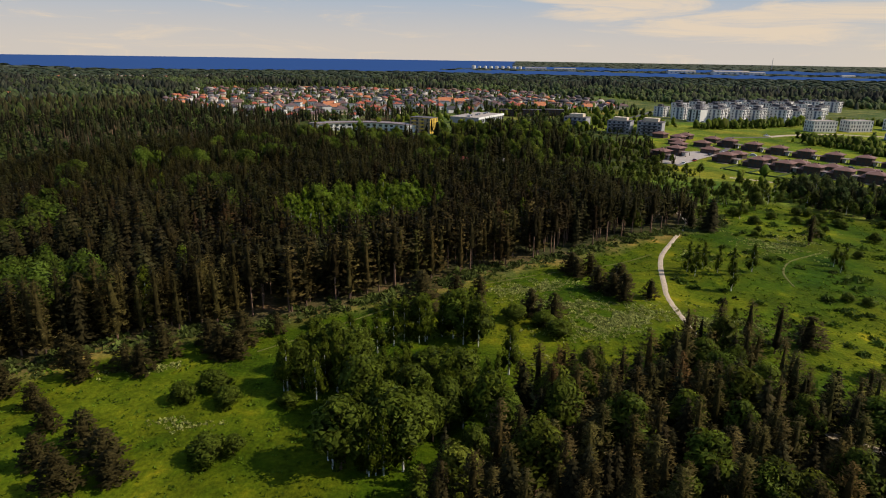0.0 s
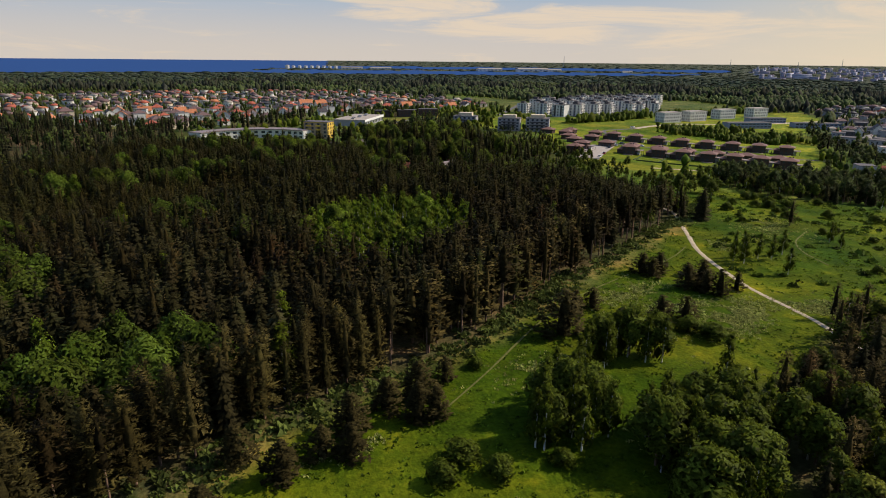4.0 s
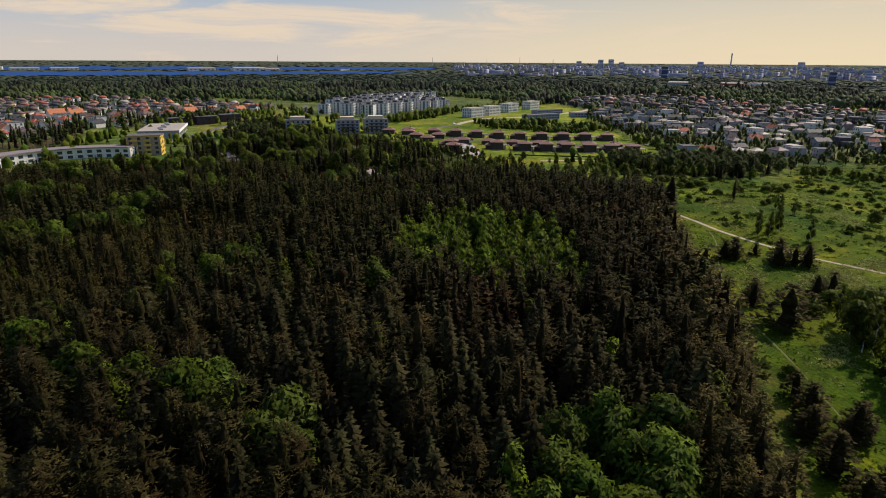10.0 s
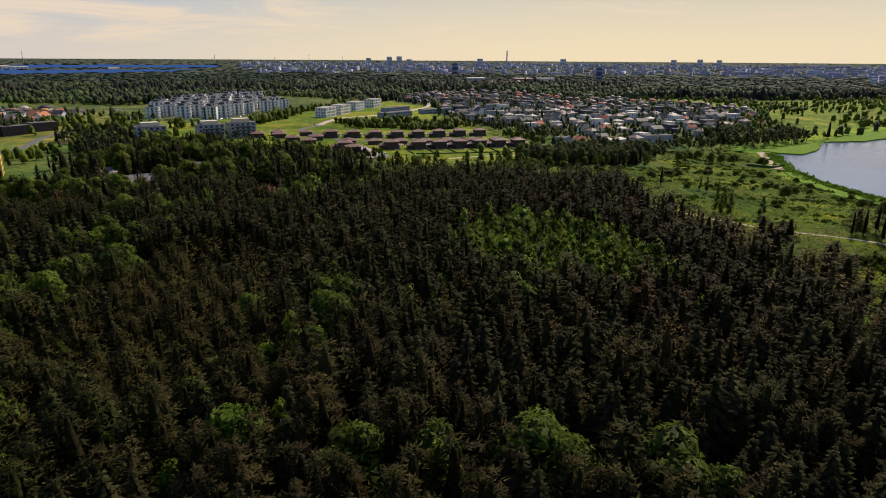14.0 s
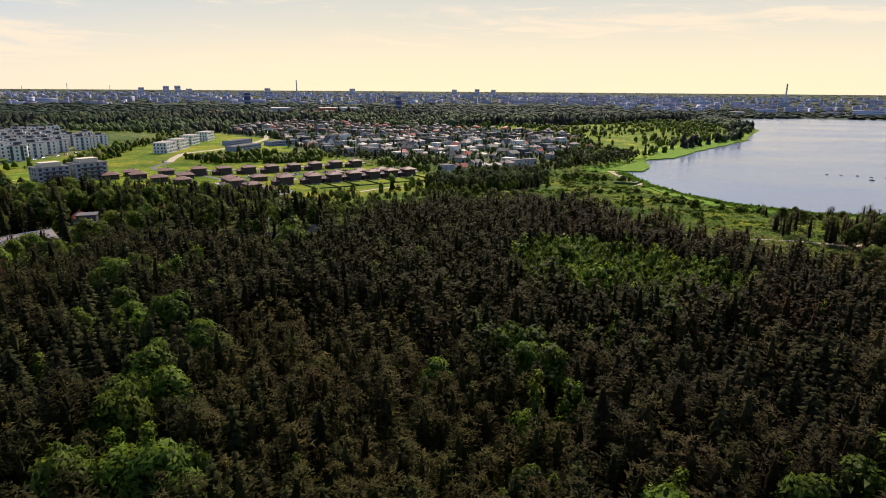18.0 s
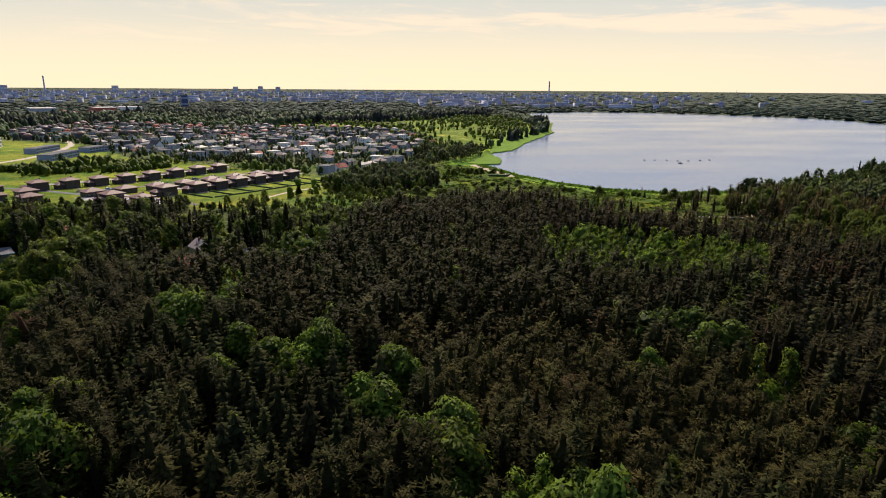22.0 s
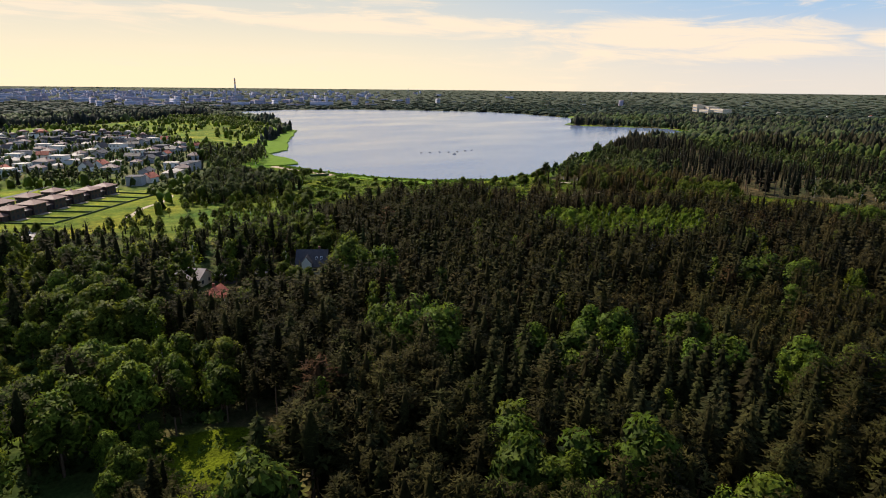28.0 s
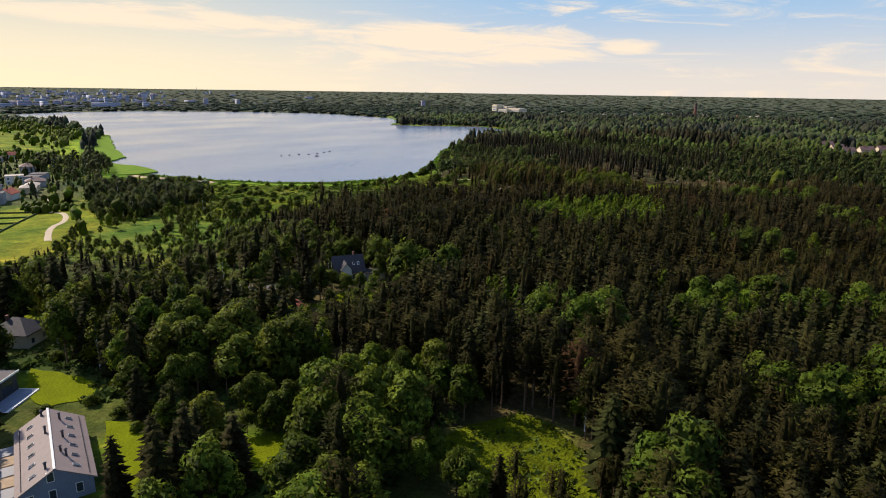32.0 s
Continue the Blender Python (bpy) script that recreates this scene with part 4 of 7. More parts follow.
def joined_houses(name, label, spots, looks, seed):
    """Houses too far off to tell apart singly: walls, roofs and windows in one mesh of kind stuff."""
    g = random.Random(seed)
    mats = [PLASTER, CREAM, GREY_WALL, RED_ROOF, ORANGE_ROOF, DARK_ROOF, PALE_ROOF, BROWN_ROOF, GLASS, MAUVE_ROOF, DARK_WALL]
    V, F, M = [], [], []
    for x, y in spots:
        w, d, h, rise, turn = g.uniform(7.5, 12), g.uniform(6.5, 8.5), g.uniform(3.0, 5.4), g.choice((0.3, 1.8, 2.4, 3.2)), radians(g.uniform(0, 360))
        wall, roof = g.choice(looks)
        z, c, s = h1(x, y), math.cos(turn), math.sin(turn)
        k = len(V)
        a, b, o = w / 2, d / 2, 0.5
        pts = [(-a, -b, -1), (a, -b, -1), (a, b, -1), (-a, b, -1), (-a, -b, h), (a, -b, h), (a, b, h), (-a, b, h),
               (-a - o, -b - o, h), (a + o, -b - o, h), (a + o, b + o, h), (-a - o, b + o, h), (-a * 0.6, 0, h + rise), (a * 0.6, 0, h + rise)]
        fs = [((0, 1, 5, 4), wall), ((1, 2, 6, 5), wall), ((2, 3, 7, 6), wall), ((3, 0, 4, 7), wall), ((8, 9, 13, 12), roof), ((9, 10, 13, 13), roof), ((10, 11, 12, 13), roof), ((11, 8, 12, 12), roof), ((11, 10, 9, 8), roof)]
        for sy in (-1, 1):
            for wx in (-0.3, 0.05, 0.3):
                j = len(pts)
                pts += [(w * wx - 0.6, sy * (b + 0.05), 1.0), (w * wx + 0.6, sy * (b + 0.05), 1.0), (w * wx + 0.6, sy * (b + 0.05), 2.4), (w * wx - 0.6, sy * (b + 0.05), 2.4)]
                fs.append(((j, j + 1, j + 2, j + 3), 8))
        V += [(x + px * c - py * s, y + px * s + py * c, z + pz) for px, py, pz in pts]
        for f, m in fs:
            if len(set(f)) == 3:
                f = (f[0], f[1], f[2], f[2])
            F.append([k + i for i in f])
            M.append(m)
    T, MM = [], []
    for f, m in zip(F, M):
        T.append((f[0], f[1], f[2]))
        MM.append(m)
        if f[3] != f[2]:
            T.append((f[0], f[2], f[3]))
            MM.append(m)
    me = mesh_from(name, V, T, mats, None, "", MM)
    return tagged(new(name, me), label, "houses", kind="stuff")


def rows_of_windows(ob, w, d, floors, floor_h, cols, sides, ww=1.1, wh=1.3, z0=1.6, mat=None):
    for s in sides:
        n = cols if s in "sn" else max(2, round(cols * d / w))
        span = w if s in "sn" else d
        for f in range(floors):
            for i in range(n):
                window(ob, s, w, d, span * ((i + 0.5) / n - 0.5), z0 + f * floor_h, ww, wh, mat)


def house(label, w, d, h, roof, rise, wall_mat, roof_mat, cols=3, floors=1, chimney=True, over=0.5, group="", sides="swe", name="house", wing=None):
    ob = thing(name, label, "house", group)
    if roof == "gable":
        part("wall", gable_walls(w, d, h, rise), wall_mat, ob)
        part("roof", gable_roof(w, d, h, rise, over), roof_mat, ob)
    else:
        part("wall", box(-w / 2, w / 2, -d / 2, d / 2, -1.0, h - 0.02), wall_mat, ob)
        if roof == "hip":
            part("roof", hip_roof(w, d, h + 0.23, rise, over), roof_mat, ob)
        else:
            bm = box(-w / 2 - 0.2, w / 2 + 0.2, -d / 2 - 0.2, d / 2 + 0.2, h, h + 0.35)
            part("roof", bm, roof_mat, ob)
    if wing:
        ww, wd, wh, wx, wy = wing
        part("wing", box(wx - ww / 2, wx + ww / 2, wy - wd / 2, wy + wd / 2, -1.0, wh), wall_mat, ob)
        part("wing_roof", box(wx - ww / 2 - 0.25, wx + ww / 2 + 0.25, wy - wd / 2 - 0.25, wy + wd / 2 + 0.25, wh + 0.004, wh + 0.3), roof_mat, ob)
    rows_of_windows(ob, w, d, floors, 2.8, cols, sides)
    window(ob, "s", w, d, w * 0.02 + w / cols / 2, 1.0, 1.0, 2.0, TIMBER, 0.06, "door")
    if chimney:
        part("chimney", box(w * 0.15, w * 0.15 + 0.7, 0.3, 1.0, h, h + rise + 0.9), BRICK, ob)
    return ob


def settle(ob, x, y, turn, size=1.0):
    ob.matrix_basis = pose(x, y, h1(x, y), 0, 0, turn) @ Matrix.Scale(size, 4)
    return ob


def repeat(proto, places):
    """The first place takes the model, the others its copies: x, y, turn, size."""
    for i, (x, y, turn, size) in enumerate(places):
        m = pose(x, y, h1(x, y), 0, 0, turn) @ Matrix.Scale(size, 4)
        if i == 0:
            proto.matrix_basis = m
        else:
            copy_thing(proto, m)


# ---- the brown estate ----
def brown_house():
    ob = thing("estate_house", "dark brown boarded house with a brown hipped roof and carport", "house", "houses of the brown estate")
    w, d = 8.2, 7.6
    part("wall", box(-w / 2, w / 2, -d / 2, d / 2, -1.0, 4.78), BROWN_WALL, ob)
    part("roof", hip_roof(w, d, 5.03, 1.55, 0.9), BROWN_ROOF, ob)
    part("cap", box(-0.7, 0.7, -0.3, 0.3, 6.45, 6.75), BROWN_ROOF, ob)
    part("carport_roof", box(w / 2 + 0.05, w / 2 + 4.2, -2.8, 2.6, 2.6, 2.85), TAUPE_ROOF, ob)
    for y in (-2.5, 2.3):
        part("carport_post", box(w / 2 + 3.9, w / 2 + 4.1, y - 0.1, y + 0.1, -0.5, 2.6), BROWN_WALL, ob)
    part("wing", box(-w / 2 - 3.6, -w / 2 - 0.02, -2.6, 3.2, -1.0, 2.6), BROWN_WALL, ob)
    wing = part("wing_roof", hip_roof(5.8, 3.8, 2.83, 1.3, 0.5), BROWN_ROOF, ob)
    wing.matrix_basis = pose(-w / 2 - 1.75, 0.3, 0, 0, 0, 90)
    part("shed", box(w / 2 + 0.08, w / 2 + 1.9, 0.3, 2.2, -0.5, 2.58), PLASTER, ob, "pale store beside the house")
    rows_of_windows(ob, w, d, 2, 2.6, 3, "s", 1.2, 1.25, 1.5)
    rows_of_windows(ob, w, d, 1, 2.6, 3, "we", 1.2, 1.25, 1.5)
    part("terrace", box(-3.2, 3.2, -d / 2 - 3, -d / 2 - 0.02, -0.4, 0.12), TIMBER, ob)
    part("chimney", box(1.2, 1.8, 0.6, 1.2, 5.2, 6.9), DARK_WALL, ob)
    return ob


def low_brown_house():
    ob = thing("estate_bungalow", "low brown house under a broad brown hipped roof", "house", "houses of the brown estate")
    w, d = 9.5, 7.6
    part("wall", box(-w / 2, w / 2, -d / 2, d / 2, -1.0, 2.98), BROWN_WALL, ob)
    part("roof", hip_roof(w, d, 3.23, 1.7, 0.9), BROWN_ROOF, ob)
    rows_of_windows(ob, w, d, 1, 2.6, 4, "sw", 1.2, 1.3, 1.5)
    part("chimney", box(1.2, 1.8, 0.6, 1.2, 3.4, 5.3), DARK_WALL, ob)
    part("terrace", box(-3.2, 3.2, -d / 2 - 3, -d / 2 - 0.02, -0.4, 0.12), TIMBER, ob)
    return ob


ESTATE_TURN = -48.0
BACK_ROW = [(206 + 11.2 * i, 440 - 12.7 * i) for i in range(8)]
FRONT_ROW = [(148, 387), (171, 366)] + [(183 + 10.2 * i, 352 - 10.3 * i) for i in range(6)] + [(133, 370)]
LOW_ROW = [(177 + 12.0 * i, 404 - 13.6 * i) for i in range(7)]
CLUSTER = [(171, 448), (203, 462), (186, 439), (166, 430), (179, 467), (189, 478), (170, 480)]
def estate_yard():
    bm = bmesh.new()
    v = [bm.verts.new((x, y, h1(x, y) + 0.2)) for x, y in ((124, 352), (138, 348), (152, 366), (168, 384), (184, 404), (172, 412), (150, 398), (138, 380))]
    f = bm.faces.new(v)
    f.normal_update()
    if f.normal.z < 0:
        f.normal_flip()
    bmesh.ops.triangulate(bm, faces=[f])
    tagged(part("paved_yard", bm, PAVING, None), "pale paved yard between the brown houses", "yard", kind="structure")


estate_yard()
repeat(brown_house(), [(x, y, ESTATE_TURN, 1.0) for x, y in BACK_ROW + FRONT_ROW])
repeat(low_brown_house(), [(x, y, ESTATE_TURN, 0.98) for x, y in LOW_ROW + CLUSTER])


def fence_line(p, q, h=0.7, step=2.4):
    ob = thing("garden_fence", "low dark garden fence between the lawns", "fence", "fences of the brown estate")
    (x0, y0), (x1, y1) = p, q
    n = max(2, int(math.hypot(x1 - x0, y1 - y0) / 8))
    ang = math.atan2(y1 - y0, x1 - x0)
    for i in range(n):
        a, b = i / n, (i + 1) / n
        xa, ya, xb, yb = x0 + (x1 - x0) * a, y0 + (y1 - y0) * a, x0 + (x1 - x0) * b, y0 + (y1 - y0) * b
        za, zb = h1(xa, ya), h1(xb, yb)
        nx, ny = -math.sin(ang) * 0.17, math.cos(ang) * 0.17
        bm = bmesh.new()
        v = [bm.verts.new((x + s * nx, y + s * ny, z + k)) for x, y, z in ((xa, ya, za), (xb, yb, zb)) for s in (-1, 1) for k in (-0.3, h)]
        for f in ((0, 1, 3, 2), (4, 6, 7, 5), (0, 4, 5, 1), (2, 3, 7, 6), (1, 5, 7, 3), (0, 2, 6, 4)):
            bm.faces.new([v[k] for k in f])
        part("hedge_panel", bm, HEDGE, ob)


HEDGE = material("clipped_hedge", (0.045, 0.07, 0.02), 0.9, 0.4, 1.5, bump=0.4)
ux, uy = 0.66, -0.75
for i in range(7):
    x, y = 176 + 10.2 * i, 358 - 10.3 * i
    fence_line((x, y), (x - 0.75 * 26, y - 0.66 * 26))
fence_line((158, 340), (222, 274))

# roads of the estate
ribbon("estate_road", [(133, 345), (165, 385), (179, 402), (196, 424), (214, 452), (226, 486), (262, 494)], 4.0, ASPHALT, "grey asphalt road into the brown estate", 0.15, rough_edge=0.02)
ribbon("estate_lane", [(192, 418), (214, 394), (240, 364), (268, 334), (290, 318)], 3.2, ASPHALT, "grey asphalt lane between the brown houses", 0.16, rough_edge=0.02)
ribbon("field_track", [(150, 314), (172, 300), (184, 287), (206, 275), (222, 277), (236, 262), (262, 250)], 2.6, GRAVEL, "pale gravel track across the grass", 0.14)
ribbon("town_road", [(262, 494), (300, 508), (330, 512), (420, 500), (520, 520), (640, 600), (760, 700)], 6.0, GRAVEL, "pale road towards the suburb", 0.15, rough_edge=0.02)
ribbon("west_road", [(20, 545), (62, 577), (104, 618), (140, 612), (190, 640), (240, 716), (284, 787)], 6.0, ASPHALT, "grey road past the flats", 0.15, rough_edge=0.02)
ribbon("side_track", [(-36, 110), (-24, 120), (-13, 130), (-4, 138), (8, 147), (28, 157), (52, 168), (64, 176)], 0.5, TRODDEN, "narrow trodden track through the grass", 0.05)
ribbon("south_path", [(52, 108), (50, 98), (62, 84), (80, 72), (104, 58)], 2.2, GRAVEL, "pale gravel path under the pines", 0.12)
ribbon("worn_trail", [(93, 150), (96, 161), (104, 172), (118, 181)], 0.6, TRODDEN, "worn earthy trail in the meadow", 0.08)


# ---- flats ----
def white_block():
    ob = thing("apartment_block", "white rendered apartment block with dark upright window strips", "apartment block", "white apartment blocks")
    w, d, h = 14.0, 13.0, 12.0
    part("wall", box(-w / 2, w / 2, -d / 2, d / 2, -1, h), PLASTER, ob)
    part("roof", box(-w / 2 - 0.1, w / 2 + 0.1, -d / 2 - 0.1, d / 2 + 0.1, h + 0.004, h + 0.35), FELT_ROOF, ob)
    part("stair_head", box(-2, 2.5, -1, 4, h + 0.36, h + 2.4), DARK_WALL, ob)
    for x in (-3.6, 3.4):
        part("dark_strip", box(x - 1.0, x + 1.0, -d / 2 - 0.06, -d / 2 + 0.1, 0.3, h - 0.4), DARK_WALL, ob)
    part("dark_strip", box(-w / 2 - 0.06, -w / 2 + 0.1, -1.2, 1.2, 0.3, h - 0.4), BLUE_GREY, ob)
    for f in range(4):
        for x in (-5.6, -3.6, 0.0, 3.4, 5.6):
            window(ob, "s", w, d, x, 1.7 + 2.9 * f, 1.3, 1.6, None, 0.09)
        for y in (-4, 0.0, 4):
            window(ob, "w", w, d, y, 1.7 + 2.9 * f, 1.3, 1.6, None, 0.09)
    return ob


g_b = random.Random(4)
blocks = [(x, y) for i, (y, n, x0) in enumerate(((614, 7, 252), (640, 8, 240), (668, 9, 236), (700, 9, 262), (735, 9, 300), (768, 7, 340))) for x, y in [(x0 + 21.5 * k + 6 * (i % 2), y + 3.2 * k) for k in range(n)]]
repeat(white_block(), [(x + g_b.uniform(-3, 3), y + g_b.uniform(-3, 3), g_b.choice((36, 38, 40, -52, 42)), g_b.uniform(0.88, 1.06)) for x, y in blocks])


def spotted_block():
    ob = thing("flats", "white flats with scattered dark square windows", "apartment block", "low white flats")
    w, d, h = 22.0, 12.0, 9.2
    part("wall", box(-w / 2, w / 2, -d / 2, d / 2, -1, h), PLASTER, ob)
    part("roof", box(-w / 2 - 0.1, w / 2 + 0.1, -d / 2 - 0.1, d / 2 + 0.1, h + 0.004, h + 0.3), PALE_ROOF, ob)
    r = random.Random(3)
    for f in range(3):
        for i in range(8):
            window(ob, "s", w, d, -9.4 + 2.7 * i + r.uniform(-0.5, 0.5), 1.8 + 2.9 * f, 1.2, 1.7, None, 0.08)
        for i in range(4):
            window(ob, "w", w, d, -4.2 + 2.8 * i + r.uniform(-0.4, 0.4), 1.8 + 2.9 * f, 1.2, 1.7, None, 0.08)
    return ob


repeat(spotted_block(), [(326, 534, 8, 1), (362, 542, 8, 1), (410, 556, 8, 1), (462, 566, 8, 1)])


def grey_flats():
    ob = thing("grey_flats", "grey flats with dark balconies and a set-back top", "apartment block", "grey flats")
    w, d, h = 20.0, 13.0, 11.0
    part("wall", box(-w / 2, w / 2, -d / 2, d / 2, -1, h), GREY_WALL, ob)
    part("roof", box(-w / 2 - 0.3, w / 2 + 0.3, -d / 2 - 0.3, d / 2 + 0.3, h + 0.004, h + 0.3), FELT_ROOF, ob)
    part("penthouse", box(-6, 6, -3.5, 4.5, h + 0.31, h + 2.9), CREAM, ob)
    for f in range(4):
        for i in range(5):
            window(ob, "s", w, d, -8 + 4 * i, 1.6 + 2.7 * f, 1.8, 1.5, None, 0.06)
        for i in range(3):
            window(ob, "w", w, d, -4 + 4 * i, 1.6 + 2.7 * f, 1.6, 1.5, None, 0.06)
        if f:
            part("balcony", box(-6.5, 6.5, -d / 2 - 1.3, -d / 2 - 0.01, 2.5 * f, 2.5 * f + 0.9), DARK_WALL, ob)
    return ob


repeat(grey_flats(), [(114, 524, -30, 0.95), (144, 500, -30, 0.95), (166, 492, -30, 1.0)])


def yellow_flats():
    ob = thing("yellow_flats", "ochre four-storey flats with brown balconies", "apartment block")
    w, d, h = 19.0, 11.0, 11.5
    part("wall", box(-w / 2, w / 2, -d / 2, d / 2, -1, h), OCHRE, ob)
    part("brown_front", box(-w / 2 + 0.3, w / 2 - 0.3, -d / 2 - 0.12, -d / 2 + 0.1, 0, h - 0.4), TIMBER, ob)
    part("roof", box(-w / 2 - 0.2, w / 2 + 0.2, -d / 2 - 0.2, d / 2 + 0.2, h + 0.004, h + 0.4), FELT_ROOF, ob)
    for f in range(4):
        for i in range(4):
            window(ob, "s", w, d, -7.2 + 4.8 * i, 1.8 + 2.75 * f, 1.7, 1.6, None, 0.16)
        for i in range(3):
            window(ob, "e", w, d, -4 + 4 * i, 1.8 + 2.75 * f, 1.3, 1.6)
        for i in range(2):
            part("balcony", box(-7 + 7.4 * i, -3.4 + 7.4 * i, -d / 2 - 1.2, -d / 2 - 0.13, 2.75 * f + 0.3, 2.75 * f + 1.3), OCHRE, ob)
    return settle(ob, -14, 487, -32)


yellow_flats()


def crescent():
    """A curved terrace of white units under one grey roof."""
    ob = thing("crescent_terrace", "curved white terrace under a grey-brown roof", "terrace")
    cx, cy, r0, r1 = -61.0, 452.0, 44.0, 54.0
    z = h1(cx, cy + 44)
    n = 16
    for i in range(n):
        a0, a1 = [radians(38 + 104 * k / n) for k in (i, i + 1)]
        for pn, mat, lo, hi, i0, i1 in (("wall", PLASTER, -1, 6.0, r0, r1), ("roof", TAUPE_ROOF, 6.05, 6.6, r0 - 0.8, r1 + 0.8)):
            bm = bmesh.new()
            v = [bm.verts.new((cx + r * math.cos(a), cy + r * math.sin(a), z + k)) for k in (lo, hi) for a in (a0, a1) for r in (i0, i1)]
            for f in ((0, 1, 3, 2), (4, 6, 7, 5), (0, 4, 5, 1), (2, 3, 7, 6), (1, 5, 7, 3), (0, 2, 6, 4)):
                bm.faces.new([v[k] for k in f])
            part(pn, bm, mat, ob)
        am = (a0 + a1) / 2
        for f in range(2):
            w = window(ob, "s", 0, 0, 0, 0, 2.6, 1.7)
            w.matrix_basis = pose(cx + (r0 - 0.02) * math.cos(am), cy + (r0 - 0.02) * math.sin(am), z + 1.6 + 2.7 * f, 0, 0, math.degrees(am) + 90)
        fin = part("fin", box(-0.2, 0.2, -1.4, 0.0, -0.5, 6.0), PLASTER, ob)
        fin.matrix_basis = pose(cx + r0 * math.cos(a0), cy + r0 * math.sin(a0), z, 0, 0, math.degrees(a0) - 90 + 180)


crescent()


def market_hall():
    ob = thing("market_hall", "long low hall with a pale flat roof", "shop")
    w, d, h = 58.0, 28.0, 5.0
    part("wall", box(-w / 2, w / 2, -d / 2, d / 2, -1, h), GREY_WALL, ob)
    part("roof", box(-w / 2 - 0.3, w / 2 + 0.3, -d / 2 - 0.3, d / 2 + 0.3, h + 0.004, h + 0.5), PALE_ROOF, ob)
    part("fascia", box(-w / 2 - 0.35, w / 2 + 0.35, -d / 2 - 0.6, -d / 2 - 0.31, h - 1.2, h + 0.7), WHITE_TRIM, ob)
    for i in range(6):
        part("roof_unit", box(-24 + 9 * i, -21.5 + 9 * i, -3 + 2 * (i % 2), 0 + 2 * (i % 2), h + 0.5, h + 1.6), METAL, ob)
    for i in range(12):
        window(ob, "s", w, d, -28 + 5 * i, 2.0, 3.2, 2.4)
    return settle(ob, 34, 588, 62)


market_hall()


def dark_row():
    ob = thing("brown_terrace", "dark brown two-storey terrace", "terrace", "dark terraces")
    w, d, h = 19.0, 9.0, 6.6
    part("wall", box(-w / 2, w / 2, -d / 2, d / 2, -1, h), BROWN_WALL, ob)
    part("roof", box(-w / 2 - 0.2, w / 2 + 0.2, -d / 2 - 0.2, d / 2 + 0.2, h + 0.004, h + 0.3), FELT_ROOF, ob)
    rows_of_windows(ob, w, d, 2, 2.9, 6, "s", 1.3, 1.4, 1.7)
    return ob


repeat(dark_row(), [(68, 648, -6, 1), (93, 645, -6, 1), (117, 650, -6, 1)])


def long_school():
    ob = thing("long_hall", "long low grey hall with a ribbon of windows", "hall", "long halls")
    w, d, h = 52.0, 14.0, 6.0
    part("wall", box(-w / 2, w / 2, -d / 2, d / 2, -1, h), BLUE_GREY, ob)
    part("roof", box(-w / 2 - 0.2, w / 2 + 0.2, -d / 2 - 0.2, d / 2 + 0.2, h + 0.004, h + 0.35), FELT_ROOF, ob)
    rows_of_windows(ob, w, d, 2, 2.8, 11, "s", 3.2, 1.3, 1.7)
    return ob


repeat(long_school(), [(372, 482, -10, 0.8), (440, 470, -22, 1.0), (470, 440, -22, 1.0), (420, 510, -10, 0.9)])

# ---- suburbs ----
E_KINDS = [house("white two-storey house with a pale flat roof", 11, 9, 6.0, "flat", 0.3, PLASTER, PALE_ROOF, 3, 2, False, group="houses of the lake suburb", sides="sw", wing=(6, 7, 3.0, 8.4, 0)),
           house("grey rendered house with a dark gabled roof", 12, 9, 4.2, "gable", 2.4, GREY_WALL, DARK_ROOF, 3, 1, True, group="houses of the lake suburb", sides="sw"),
           house("cream house with a pale metal hipped roof", 12, 10, 4.2, "hip", 2.2, CREAM, PALE_ROOF, 3, 1, True, group="houses of the lake suburb", sides="sw"),
           house("dark clad flat-roofed modern house", 12, 9, 5.8, "flat", 0.3, DARK_WALL, FELT_ROOF, 3, 2, False, group="houses of the lake suburb", sides="sw", wing=(6, 8, 3.0, 9.0, 0)),
           house("grey house with a mauve-brown hipped roof", 12, 10, 4.6, "hip", 2.6, GREY_WALL, MAUVE_ROOF, 3, 1, True, group="houses of the lake suburb", sides="sw"),
           house("white house with a dark steep roof", 9.5, 8, 4.4, "gable", 4.0, PLASTER, DARK_ROOF, 2, 1, True, group="houses of the lake suburb", sides="sw"),
           house("white house with a red tiled roof", 11, 9, 4.4, "gable", 3.2, PLASTER, RED_ROOF, 3, 1, True, group="houses of the lake suburb", sides="sw"),
           house("grey block house with a felt roof", 10, 10, 6.0, "flat", 0.3, GREY_WALL, FELT_ROOF, 3, 2, False, group="houses of the lake suburb", sides="sw")]
N_KINDS = [house("white house with an orange tiled roof", 11, 9, 4.4, "gable", 3.4, PLASTER, ORANGE_ROOF, 3, 1, True, group="houses of the northern suburb", sides="sw"),
           house("white house with a red hipped roof", 11, 10, 4.4, "hip", 3.0, PLASTER, RED_ROOF, 3, 1, True, group="houses of the northern suburb", sides="sw"),
           house("white house with a dark gabled roof", 11, 9, 5.0, "gable", 3.2, PLASTER, DARK_ROOF, 3, 1, True, group="houses of the northern suburb", sides="sw"),
           house("white flat-roofed two-storey house", 11, 9, 6.0, "flat", 0.3, PLASTER, FELT_ROOF, 3, 2, False, group="houses of the northern suburb", sides="sw"),
           house("cream house with a mauve-brown hipped roof", 11, 10, 4.6, "hip", 2.8, CREAM, MAUVE_ROOF, 3, 1, True, group="houses of the northern suburb", sides="sw")]


